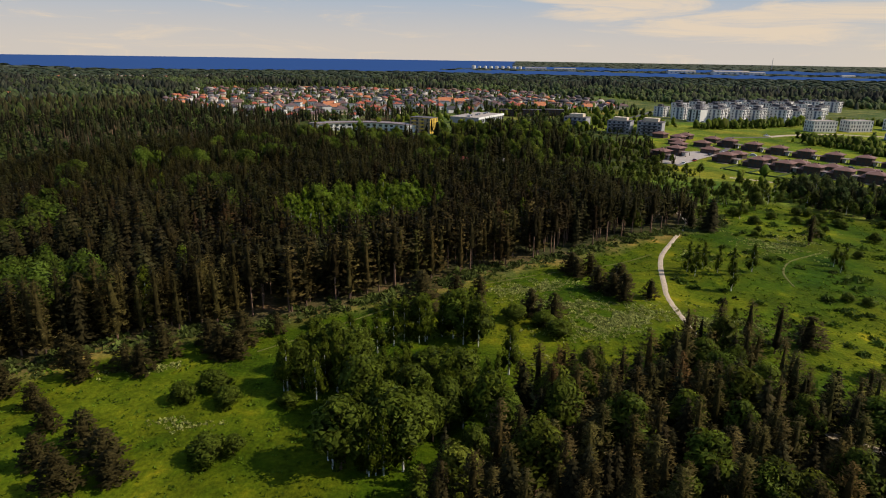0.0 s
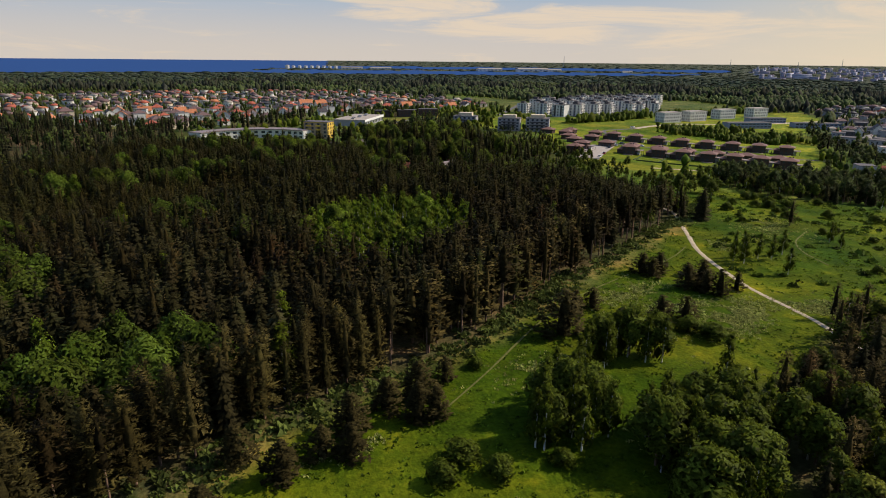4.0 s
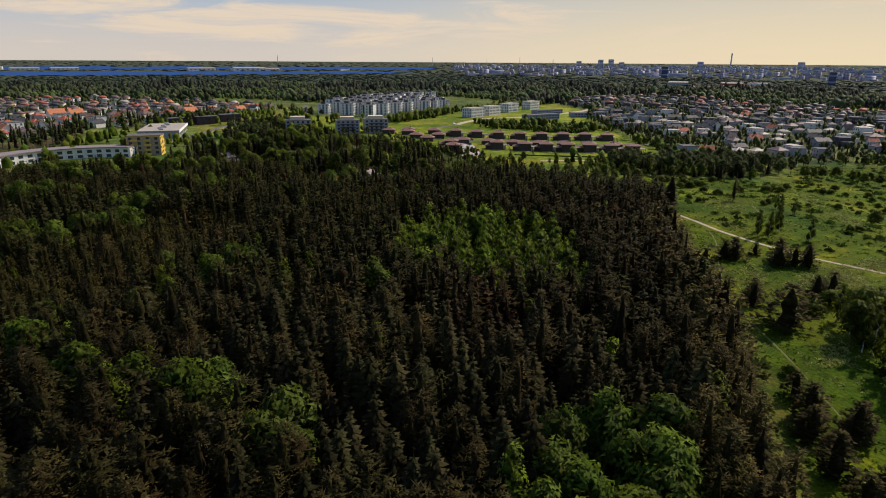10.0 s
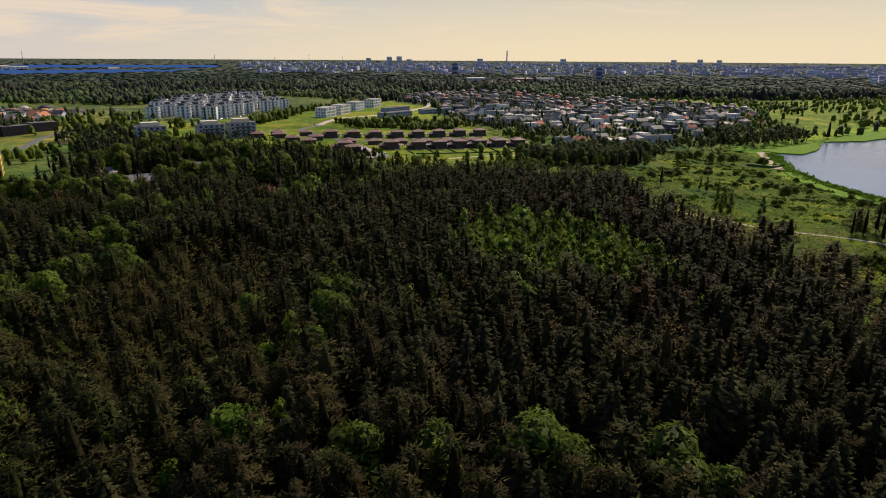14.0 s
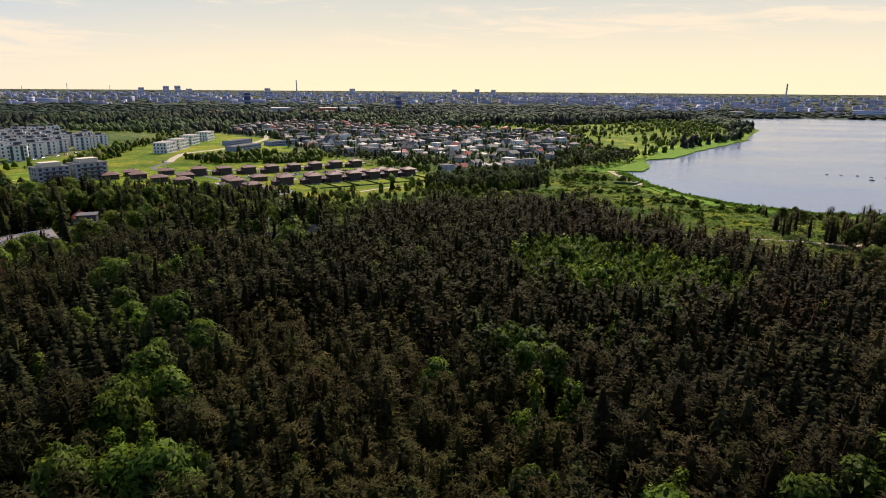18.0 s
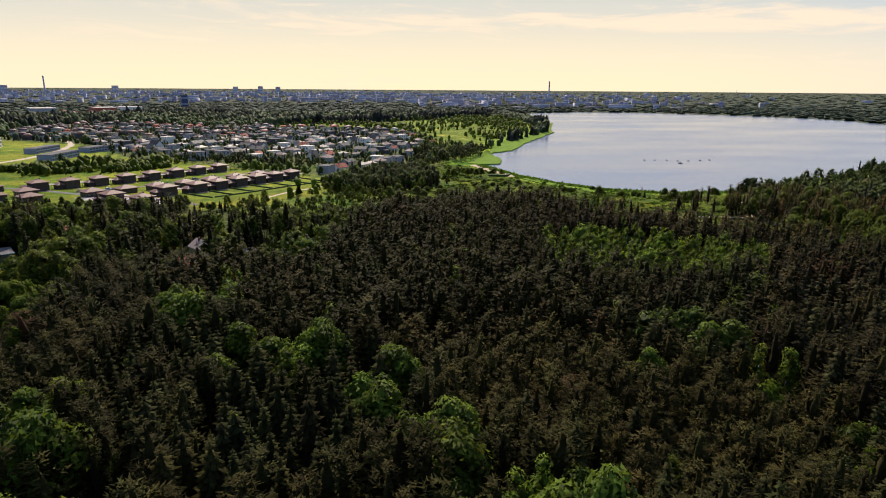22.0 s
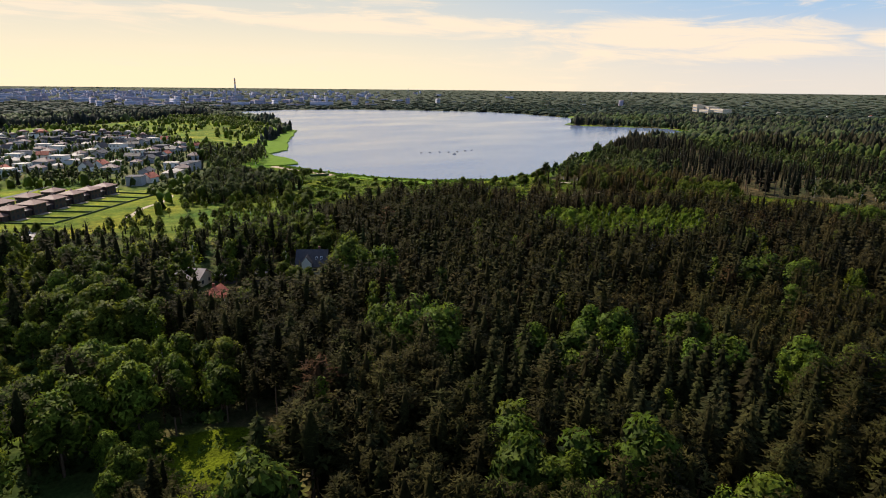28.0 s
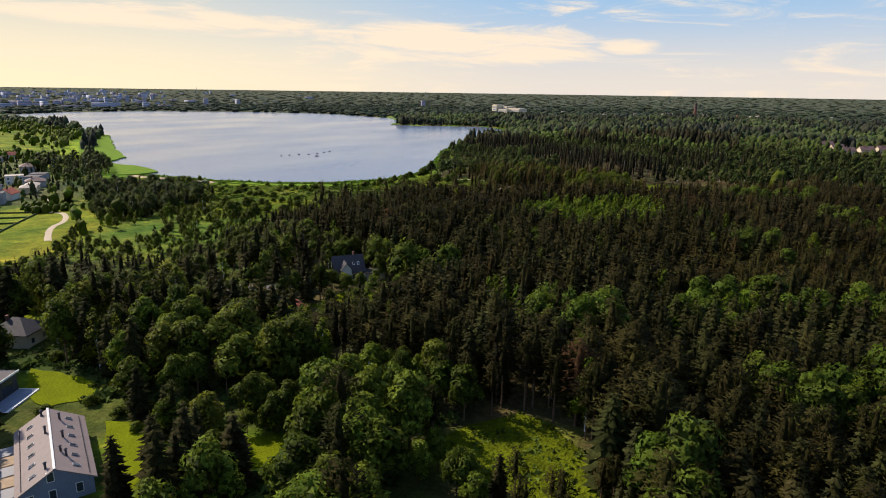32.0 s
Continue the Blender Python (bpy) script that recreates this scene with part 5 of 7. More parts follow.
def suburb(kinds, weights, poly, step, turn, seed, most, limit, looks):
    g = random.Random(seed)
    xs, ys = [p[0] for p in poly], [p[1] for p in poly]
    spots = []
    c, s = math.cos(radians(turn)), math.sin(radians(turn))
    mx, my = (min(xs) + max(xs)) / 2, (min(ys) + max(ys)) / 2
    k = int(max(max(xs) - min(xs), max(ys) - min(ys)) / step) + 2
    for i in range(-k, k):
        for j in range(-k, k):
            u, v = i * step + g.uniform(-5, 5), j * step * 0.86 + g.uniform(-4, 4)
            bend = 0.16 * math.sin((u + 2 * v) / 120.0)
            if j % 3 == 0 or g.random() < 0.08:
                continue
            u, v = u + bend * v, v + 9 * math.sin(u / 47.0) - 0.5 * bend * u
            x, y = mx + u * c - v * s, my + u * s + v * c
            if inside(np.array([x]), np.array([y]), poly)[0] and float(away(np.array([x]), np.array([y]), poly)[0]) > 7:
                spots.append((x, y))
    spots.sort(key=lambda p: math.hypot(p[0] - 40, p[1] - 228))
    rest, spots = spots[most:limit], spots[:most]
    joined_houses("far_suburb", "farther suburb houses with tiled and pale roofs", rest, looks, seed)
    g.shuffle(spots)
    lots = [[] for _ in kinds]
    for x, y in spots:
        i = g.choices(range(len(kinds)), weights)[0]
        lots[i].append((x, y, turn + g.choice((0, 90, 180, -90)) + g.uniform(-16, 16), g.uniform(0.8, 1.15) * (1.0 if kinds is N_KINDS else 0.96)))
    for kind, lot in zip(kinds, lots):
        if lot:
            repeat(kind, lot)
    return spots + rest


E_SPOTS = suburb(E_KINDS, (2, 2, 3, 1.6, 3.5, 1.6, 1.2, 1.2), SUBURB_E, 19.0, -42, 11, 150, 420, ((2, 5), (2, 5), (2, 9), (1, 7), (2, 6), (0, 3), (2, 9), (10, 9), (1, 9), (10, 5), (0, 5), (10, 7)))
N_SPOTS = suburb(N_KINDS, (2, 2.2, 3, 1.8, 2.4), SUBURB_N, 18.5, 12, 12, 100, 500, ((0, 4), (0, 3), (0, 5), (1, 9), (1, 7), (0, 6), (2, 5), (0, 9), (2, 9)))
# scattered clusters farther off
g_ = random.Random(5)
joined_houses("far_hamlets", "far hamlets with white walls and red or pale roofs", [(-480 + g_.gauss(0, 60), 1000 + g_.gauss(0, 90)) for _ in range(30)] + [(-780 + g_.gauss(0, 110), 1650 + g_.gauss(0, 70)) for _ in range(40)]
              + [(-40 + g_.gauss(0, 40), -640 + g_.gauss(0, 30)) for _ in range(12)] + [(1500 + g_.gauss(0, 150), 900 + g_.gauss(0, 120)) for _ in range(20)] + [(120 + g_.gauss(0, 160), -1500 + g_.gauss(0, 90)) for _ in range(20)], ((0, 3), (0, 6), (0, 4), (1, 6)), 6)

# ---- houses in the wooded village ----
VILLAGE_HOUSES = [
    (house("house with a dark roof and rows of panels", 13, 9, 3.6, "gable", 2.8, PLASTER, DARK_ROOF, 3, 1), -15, 421, -15),
    (house("grey house with a grey gabled roof", 11, 8, 3.6, "gable", 2.6, GREY_WALL, TAUPE_ROOF, 3, 1), 10, 429, 10),
    (house("white house with a faded red roof", 10, 8, 3.4, "gable", 2.6, PLASTER, RED_ROOF, 3, 1), 45, 407, 60),
    (house("white house with a red hipped roof", 10, 9, 3.4, "hip", 2.4, PLASTER, RED_ROOF, 3, 1), 71, 384, 30),
    (house("house with a red tiled roof between tall trees", 9, 7, 3.2, "gable", 2.6, CREAM, RED_ROOF, 2, 1), 14, 333, -55),
    (house("pale house with a grey roof", 10, 8, 3.4, "gable", 2.6, CREAM, TAUPE_ROOF, 3, 1), 35, 330, 35),
    (house("cream house with a dark roof and a gabled dormer", 11, 9, 3.6, "hip", 3.4, CREAM, DARK_ROOF, 3, 1), 57, 374, 25),
    (house("grey house with a pale flat roof", 10, 9, 3.2, "flat", 0.3, GREY_WALL, FELT_ROOF, 3, 1, False), 3, 446, 10),
    (house("low pinkish house with a brown roof", 10, 8, 3.2, "hip", 2.2, CREAM, BROWN_ROOF, 3, 1), 84, 412, 20),
    (house("white cottage with a dark hipped roof", 10, 8, 3.2, "hip", 2.4, PLASTER, DARK_ROOF, 3, 1), 98, 440, 50)]
for ob, x, y, turn in VILLAGE_HOUSES:
    settle(ob, x, y, turn, 0.82)
    KEEP_CLEAR.append((x, y, 8.5))


def row_house():
    """Terrace with a taupe roof, skylights and vent pipes, its gable to the wood."""
    ob = thing("row_house", "terraced house with a taupe sheet roof, skylights and vent pipes", "row house")
    w, d, h, rise = 18.6, 8.8, 3.0, 2.6
    part("wall", gable_walls(w, d, h, rise), BLUE_GREY, ob, "blue-grey rendered wall")
    part("roof", gable_roof(w, d, h, rise, 0.45, 0.18), TAUPE_ROOF, ob)
    part("ridge_cap", box(-w / 2 - 0.45, w / 2 + 0.45, -0.16, 0.16, h + rise - 0.03, h + rise + 0.07), METAL, ob)
    slope = math.degrees(math.atan2(rise, d / 2))
    for side in (-1, 1):
        for i in range(6):
            x, y = -w / 2 + 1.7 + 3.0 * i, side * 2.6
            z = h + rise * (1 - 2.6 / (d / 2)) + 0.06
            sky = part("skylight", box(-0.30, 0.30, -0.5, 0.5, -0.05, 0.08), METAL, ob)
            sky.matrix_basis = pose(x, y, z, -side * slope, 0, 0)
            pane = part("pane", box(-0.24, 0.24, -0.43, 0.43, 0.08, 0.10), GLASS, sky)
        for i in range(39):
            x = -w / 2 + 0.25 + i * 0.47
            t = part("snow_guard", box(-0.12, 0.12, -0.05, 0.05, 0.0, 0.14), DARK_WALL, ob)
            t.matrix_basis = pose(x, side * 4.0, h + rise * (1 - 4.0 / (d / 2)), -side * slope, 0, 0)
    for x, y, tall in ((-8.0, 1.0, 1.0), (-5.2, -1.6, 1.1), (-4.2, -1.0, 0.9), (0.5, -1.5, 1.1), (2.0, 0.6, 1.2), (6.5, -1.4, 1.1), (8.5, 0.9, 1.0)):
        zr = h + rise * (1 - abs(y) / (d / 2))
        bm = bmesh.new()
        bmesh.ops.create_cone(bm, cap_ends=True, segments=10, radius1=0.16, radius2=0.15, depth=tall, matrix=Matrix.Translation((x, y, zr + tall / 2 - 0.1)))
        pipe = part("vent_pipe", bm, DARK_WALL, ob)
        bm = bmesh.new()
        bmesh.ops.create_cone(bm, cap_ends=True, segments=10, radius1=0.27, radius2=0.1, depth=0.16, matrix=Matrix.Translation((x, y, zr + tall)))
        part("cowl", bm, DARK_WALL, pipe)
    for z, y in ((1.6, 0.6), (4.3, 0.6), (1.6, -2.6), (1.6, 3.2)):
        fr = window(ob, "w", w, d, y, z, 0.95, 1.5, WHITE_TRIM, 0.05, "window_frame")
        pn = window(ob, "w", w + 0.06, d, y, z, 0.75, 1.3, GLASS, 0.05, "window")
    for i in range(6):
        part("terrace", box(-w / 2 + 0.2 + 3.05 * i, -w / 2 + 2.9 + 3.05 * i, d / 2 + 0.02, d / 2 + 2.6, -0.4, 1.0), GREY_WALL if i % 2 else TIMBER, ob)
        part("terrace_rail", box(-w / 2 + 0.25 + 3.05 * i, -w / 2 + 2.85 + 3.05 * i, d / 2 + 2.5, d / 2 + 2.6, 1.0, 1.8), WHITE_TRIM, ob)
    ang = math.degrees(math.atan2(-9.0, 17.0))
    return settle(ob, 2.3, 398.6, ang)


row_house()
for kx, ky in ((-6, 403), (2, 399), (10, 394)):
    KEEP_CLEAR.append((kx, ky, 12.0))


def modern_house():
    ob = thing("modern_house", "dark flat-roofed house with a white-edged terrace", "house")
    part("wall", box(-6, 6, -4.5, 4.5, -1, 3.4), DARK_WALL, ob)
    part("roof", box(-6.3, 6.3, -4.8, 4.8, 3.404, 3.75), FELT_ROOF, ob)
    part("upper_storey", box(-5.5, 1.5, -3.5, 3.0, 3.76, 6.2), DARK_WALL, ob)
    part("upper_roof", box(-5.8, 1.8, -3.8, 3.3, 6.204, 6.5), FELT_ROOF, ob)
    part("roof_edge", box(-6.35, 6.35, -4.95, -4.82, 3.5, 3.85), WHITE_TRIM, ob)
    part("terrace", box(-3.5, 5.8, -8.6, -4.85, -0.6, 0.25), WHITE_TRIM, ob, "white-edged terrace")
    part("terrace_deck", box(-3.1, 5.4, -8.2, -4.9, 0.25, 0.3), BLUE_GREY, ob)
    part("screen", box(-3.6, -3.4, -7.5, -4.85, 0.3, 2.6), WHITE_TRIM, ob)
    for i in range(3):
        window(ob, "s", 12, 9, -3.5 + 3.4 * i, 1.6, 2.6, 2.2)
    window(ob, "e", 12, 9, 0, 1.6, 2.6, 2.0)
    return settle(ob, 34.5, 394.5, -62)


modern_house()
KEEP_CLEAR += [(37, 396, 10), (31, 391, 8)]


def villa():
    ob = thing("villa", "villa with a steep dark roof, white gables and skylights", "house")
    w, d, h, rise = 11.0, 9.5, 3.8, 5.0
    part("wall", gable_walls(w, d, h, rise), CREAM, ob)
    part("roof", gable_roof(w, d, h, rise, 0.5, 0.25), DARK_ROOF, ob)
    bm = gable_walls(5.0, 3.6, 5.2, 2.2, 2.0)
    cross = part("cross_gable", bm, PLASTER, ob)
    cross.matrix_basis = pose(-1.5, -3.3, 0, 0, 0, 90)
    roof2 = part("cross_roof", gable_roof(5.0, 3.6, 5.2, 2.2, 0.35, 0.2), DARK_ROOF, ob)
    roof2.matrix_basis = pose(-1.5, -3.3, 0, 0, 0, 90)
    for x in (1.8, 3.6):
        s = part("skylight", box(-0.4, 0.4, -0.6, 0.6, 0, 0.1), WHITE_TRIM, ob)
        s.matrix_basis = pose(x, -2.6, h + rise * (1 - 2.6 / (d / 2)) + 0.02, math.degrees(math.atan2(rise, d / 2)), 0, 0)
        part("pane", box(-0.32, 0.32, -0.5, 0.5, 0.1, 0.12), GLASS, s)
    for y in (-2.5, 0, 2.5):
        window(ob, "w", w, d, y, 1.7, 1.2, 1.5)
    window(ob, "w", w, d, 0, 5.2, 1.2, 1.4)
    window(ob, "e", w, d, 0, 5.2, 1.2, 1.4)
    for x in (-4, 1.5, 4):
        window(ob, "s", w, d, x, 1.7, 1.4, 1.6)
    part("chimney", box(2.2, 2.9, 0.2, 0.9, h + 2, h + rise + 1.0), BRICK, ob)
    part("garage", box(5.6, 13.0, -6.0, -0.5, -1, 2.7), GREY_WALL, ob)
    part("garage_roof", box(5.4, 13.3, -6.3, -0.2, 2.704, 3.0), DARK_ROOF, ob)
    return settle(ob, 23.5, 297, -130, 0.82)


villa()
KEEP_CLEAR += [(23.5, 297, 8.5), (17, 301, 6)]


def garden_shed(x, y, turn):
    ob = thing("garden_shed", "low dark garden shed with a flat roof", "shed", "garden sheds")
    part("wall", box(-3, 3, -2, 2, -0.5, 2.3), DARK_WALL, ob)
    part("roof", box(-3.3, 3.3, -2.3, 2.3, 2.304, 2.5), FELT_ROOF, ob)
    window(ob, "s", 6, 4, 0.8, 1.3, 1.0, 0.9)
    window(ob, "s", 6, 4, -1.4, 1.0, 0.9, 1.9, TIMBER, 0.05, "door")
    settle(ob, x, y, turn)
    KEEP_CLEAR.append((x, y, 5.0))


# a few houses in the woods south of the lake
HAMLET = [(-142, -360, 30, 1.0), (-150, -330, 30, 0.95), (-173, -305, 24, 1.0), (-190, -322, 24, 0.95), (-156, -284, 30, 0.9)]
repeat(house("cream house with a brown gabled roof among the woods", 13, 9, 4.8, "gable", 3.6, CREAM, MAUVE_ROOF, 3, 1, True, group="houses in the southern woods", sides="nwe"), HAMLET)
KEEP_CLEAR += [(-160, -250, 28), (-166, -300, 30), (-152, -345, 25), (-165, -215, 18)]
garden_shed(27, 314, 40)
garden_shed(31, 322, 40)


# ---- cars ----
def car(paint, label):
    ob = thing("car", label, "car", "parked cars")
    bm = box(-2.1, 2.1, -0.85, 0.85, 0.3, 0.85)
    bmesh.ops.bevel(bm, geom=list(bm.edges), offset=0.12, segments=1, affect="EDGES")
    part("body", bm, paint, ob)
    bm = bmesh.new()
    v = [bm.verts.new(p) for p in ((-1.6, -0.78, 0.85), (1.0, -0.78, 0.85), (1.0, 0.78, 0.85), (-1.6, 0.78, 0.85), (-1.2, -0.65, 1.42), (0.35, -0.65, 1.42), (0.35, 0.65, 1.42), (-1.2, 0.65, 1.42))]
    for f in ((3, 2, 1, 0), (4, 5, 6, 7), (0, 1, 5, 4), (1, 2, 6, 5), (2, 3, 7, 6), (3, 0, 4, 7)):
        bm.faces.new([v[i] for i in f])
    cab = part("cabin", bm, GLASS, ob, "dark glazed cabin")
    part("roof_panel", box(-1.15, 0.3, -0.62, 0.62, 1.421, 1.46), paint, cab)
    for x in (-1.35, 1.35):
        for y in (-0.8, 0.8):
            bm = bmesh.new()
            bmesh.ops.create_cone(bm, cap_ends=True, segments=10, radius1=0.32, radius2=0.32, depth=0.2, matrix=Matrix.Translation((x, y, 0.32)) @ Matrix.Rotation(math.pi / 2, 4, "X"))
            part("wheel", bm, DARK_WALL, ob)
    return ob


CAR_WHITE = material("white_car_paint", (0.7, 0.7, 0.7), 0.3, 0.03, 1.0, spec=0.5)
CAR_DARK = material("dark_car_paint", (0.03, 0.03, 0.04), 0.3, 0.03, 1.0, spec=0.5)
CAR_RED = material("red_car_paint", (0.35, 0.03, 0.02), 0.3, 0.03, 1.0, spec=0.5)
repeat(car(CAR_WHITE, "white car parked beside the road"), [(140, 352, 50, 1), (188, 408, 55, 1), (206, 404, -45, 1), (228, 380, -45, 1), (262, 498, 10, 1), (-2, 524, 60, 1), (108, 616, 30, 1), (252, 600, 0, 1), (282, 604, 0, 1), (330, 606, 0, 1), (376, 608, 5, 1)])
repeat(car(CAR_DARK, "dark car parked beside the road"), [(172, 392, 52, 1), (198, 416, -45, 1), (244, 362, -45, 1), (4, 520, 60, 1), (0, 514, 60, 1), (128, 612, 0, 1), (262, 601, 0, 1), (306, 605, 0, 1), (352, 607, 0, 1), (398, 610, 5, 1)])
repeat(car(CAR_RED, "red car parked beside the road"), [(152, 366, 50, 1), (253, 351, -45, 1), (140, 611, 8, 1), (294, 605, 0, 1)])


# ---- far city ----
def far_spot(azimuth, distance):
    r = near_range(distance)
    a = radians(azimuth)
    return CENTRE[0] + r * math.sin(a), CENTRE[1] + r * math.cos(a), r / distance


def tower(label, w, d, h, wall, group, bands=2):
    ob = thing("tower_block", label, "tower block", group)
    part("wall", box(-w / 2, w / 2, -d / 2, d / 2, -3, h), wall, ob)
    part("roof", box(-w / 2 + 1, w / 2 - 1, -d / 2 + 1, d / 2 - 1, h + 0.01, h + 2.5), FELT_ROOF, ob)
    for i in range(bands):
        part("window_band", box(-w / 2 - 0.2, w / 2 + 0.2, -d / 2 - 0.2, d / 2 + 0.2, h * (i + 0.45) / bands, h * (i + 0.72) / bands), BLUE_GREY, ob)
    return ob


g_ = random.Random(9)
kinds_ = [tower("far pale slab block of flats", 46, 14, 26, HAZED_CITY_WALL, "far city blocks"), tower("far grey tower block", 22, 20, 44, HAZED_CITY_WALL, "far city blocks", 4),
          tower("far reddish block of flats", 34, 16, 30, HAZED_CITY_PINK, "far city blocks"), tower("far low pale hall", 70, 30, 10, PLASTER, "far city blocks", 2),
          tower("far slab block tinted mauve by haze", 60, 14, 24, HAZED_CITY_PINK, "far city blocks")]
lots_ = [[] for _ in kinds_]
for n in range(110):
    azm = g_.uniform(50, 127)
    dist = g_.uniform(2500, 7500) if azm < 108 else g_.uniform(2150, 6000)
    x, y, s = far_spot(azm, dist)
    if inside(np.array([x]), np.array([y]), LAKE)[0]:
        continue
    i = g_.choices(range(5), (4, 2, 2, 3, 3))[0]
    lots_[i].append((x, y, g_.choice((0, 90)) + azm + g_.uniform(-15, 15), s * g_.uniform(0.5, 0.85)))
for n in range(26):
    x, y, s = far_spot(g_.uniform(128, 182), g_.uniform(2400, 5500))
    lots_[3].append((x, y, g_.uniform(0, 90), s * 0.45))
for kind, lot in zip(kinds_, lots_):
    repeat(kind, lot)


def city_mass():
    """The mass of blocks of the far city, walls, roofs and window bands in one mesh of kind stuff."""
    g = random.Random(31)
    V, F, M = [], [], []

    def block(x, y, z, c, s, w, d, z0, z1, m):
        k = len(V)
        V.extend((x + px * c - py * s, y + px * s + py * c, z + pz) for pz in (z0, z1) for px, py in ((-w, -d), (w, -d), (w, d), (-w, d)))
        F.extend([[k + i for i in q] for q in ((0, 1, 5, 4), (1, 2, 6, 5), (2, 3, 7, 6), (3, 0, 4, 7), (4, 5, 6, 7))])
        M.extend([m] * 4 + [m if m > 2 else 3])

    for n in range(1700):
        a = min(g.uniform(46, 128), g.uniform(46, 134)) if n % 3 else g.gauss(100, 13)
        dist = g.uniform(2700, 8000) if a < 100 else g.uniform(2050, 7000)
        x, y, sc = far_spot(a, dist)
        if inside(np.array([x]), np.array([y]), LAKE)[0] or at_sea(np.array([x]), np.array([y]))[0]:
            continue
        w, d, h = g.choice(((26, 8, 22), (40, 9, 16), (12, 10, 34), (34, 20, 9), (20, 8, 17), (50, 8, 26), (16, 12, 12)))
        w, d, h = w * sc * g.uniform(0.4, 0.8), d * sc * 0.8, h * sc * g.uniform(0.4, 0.85)
        t = radians(g.choice((0, 90)) - a + g.uniform(-20, 20))
        z, c, s, wall = h1(x, y), math.cos(t), math.sin(t), g.choice((0, 0, 1, 1, 2))
        block(x, y, z, c, s, w, d, -2, h, wall)
        for k in range(2):
            block(x, y, z, c, s, w + 0.15, d + 0.15, h * (0.3 + 0.35 * k), h * (0.45 + 0.35 * k), 4)
    me = mesh_from("city_mass", V, F, [HAZED_CITY_WALL, HAZED_CITY_PINK, GREY_WALL, MAUVE_ROOF, BLUE_GREY], None, "", M)
    tagged(new("city_mass", me), "mass of far pale city blocks among trees", "city", kind="stuff")


city_mass()
x, y, s = far_spot(65.5, 2684)
settle(tower("dark blue glass office tower", 30, 24, 42, BLUE_GLASS, "blue towers"), x, y, 20, s)
x, y, s = far_spot(79.0, 2043)
settle(tower("dark blue office tower", 20, 18, 36, BLUE_GLASS, "blue towers"), x, y, 20, s)
for azm, hh in ((59.2, 76), (60.1, 80), (61.0, 50), (57.3, 60), (67.5, 60), (75.0, 62), (84.4, 60), (86.5, 66), (88, 60)):
    x, y, s = far_spot(azm, 7200)
    settle(tower("pale high-rise on the skyline", 50, 40, hh, HAZED_CITY_WALL, "skyline towers"), x, y, azm, s)


def stack(label, azm, dist, tall, radius, mat, band=None):
    ob = thing("chimney_stack", label, "chimney", "far chimneys")
    bm = bmesh.new()
    bmesh.ops.create_cone(bm, cap_ends=True, segments=14, radius1=radius, radius2=radius * 0.65, depth=tall, matrix=Matrix.Translation((0, 0, tall / 2)))
    part("shaft", bm, mat, ob)
    for i in range(3 if band else 0):
        bm = bmesh.new()
        bmesh.ops.create_cone(bm, cap_ends=True, segments=14, radius1=radius * 0.8, radius2=radius * 0.76, depth=tall * 0.08, matrix=Matrix.Translation((0, 0, tall * (0.6 + 0.16 * i))))
        part("band", bm, band, ob)
    x, y, s = far_spot(azm, dist)
    settle(ob, x, y, 0, s)


stack("tall grey power-station chimney", 70.0, 4900, 125, 6, HAZED_CITY_WALL, HAZED_CITY_PINK)
stack("tall striped chimney beyond the lake", 112.6, 3600, 105, 5, HAZED_CITY_WALL, RED_ROOF)
stack("old brick chimney rising from the wood", 172.7, 1441, 40, 4.5, BRICK, DARK_WALL)
for azm, d_, t_ in ((30.0, 7000, 110), (44.0, 7000, 90), (52.0, 7000, 100), (128.5, 7000, 60), (149, 7000, 50), (55.0, 7000, 80), (49, 7000, 70)):
    stack("thin mast on the skyline", azm, d_, t_, 3, METAL)


def warehouse():
    ob = thing("harbour_shed", "long white harbour shed", "warehouse", "harbour sheds")
    part("wall", box(-60, 60, -15, 15, -3, 9), PLASTER, ob)
    part("roof", gable_roof(120, 30, 9, 3, 1.0), PALE_ROOF, ob)
    for i in range(6):
        window(ob, "s", 120, 30, -48 + 19 * i, 3.5, 8, 5, BLUE_GREY, 0.3, "gate")
    return ob


repeat(warehouse(), [(*far_spot(a, d)[:2], t, s) for a, d, t, s in ((10.5, 3950, 0, 1.0), (13.2, 3950, 0, 1.0), (23.5, 3750, 0, 1.2), (27.5, 3700, 0, 1.5), (29.2, 3800, 0, 1.0), (36, 3850, 10, 0.6))])


def oil_tank():
    ob = thing("storage_tank", "white round storage tank on the far spit", "tank", "harbour tanks")
    bm = bmesh.new()
    bmesh.ops.create_cone(bm, cap_ends=True, segments=14, radius1=15, radius2=15, depth=22, matrix=Matrix.Translation((0, 0, 8)))
    part("shell", bm, PLASTER, ob)
    bm = bmesh.new()
    bmesh.ops.create_cone(bm, cap_ends=True, segments=14, radius1=15.2, radius2=2, depth=3, matrix=Matrix.Translation((0, 0, 20.6)))
    part("lid", bm, PALE_ROOF, ob)
    return ob


repeat(oil_tank(), [(*far_spot(4.6 + 0.55 * i, 4150 + 40 * (i % 3))[:2], 0, 0.8) for i in range(9)])


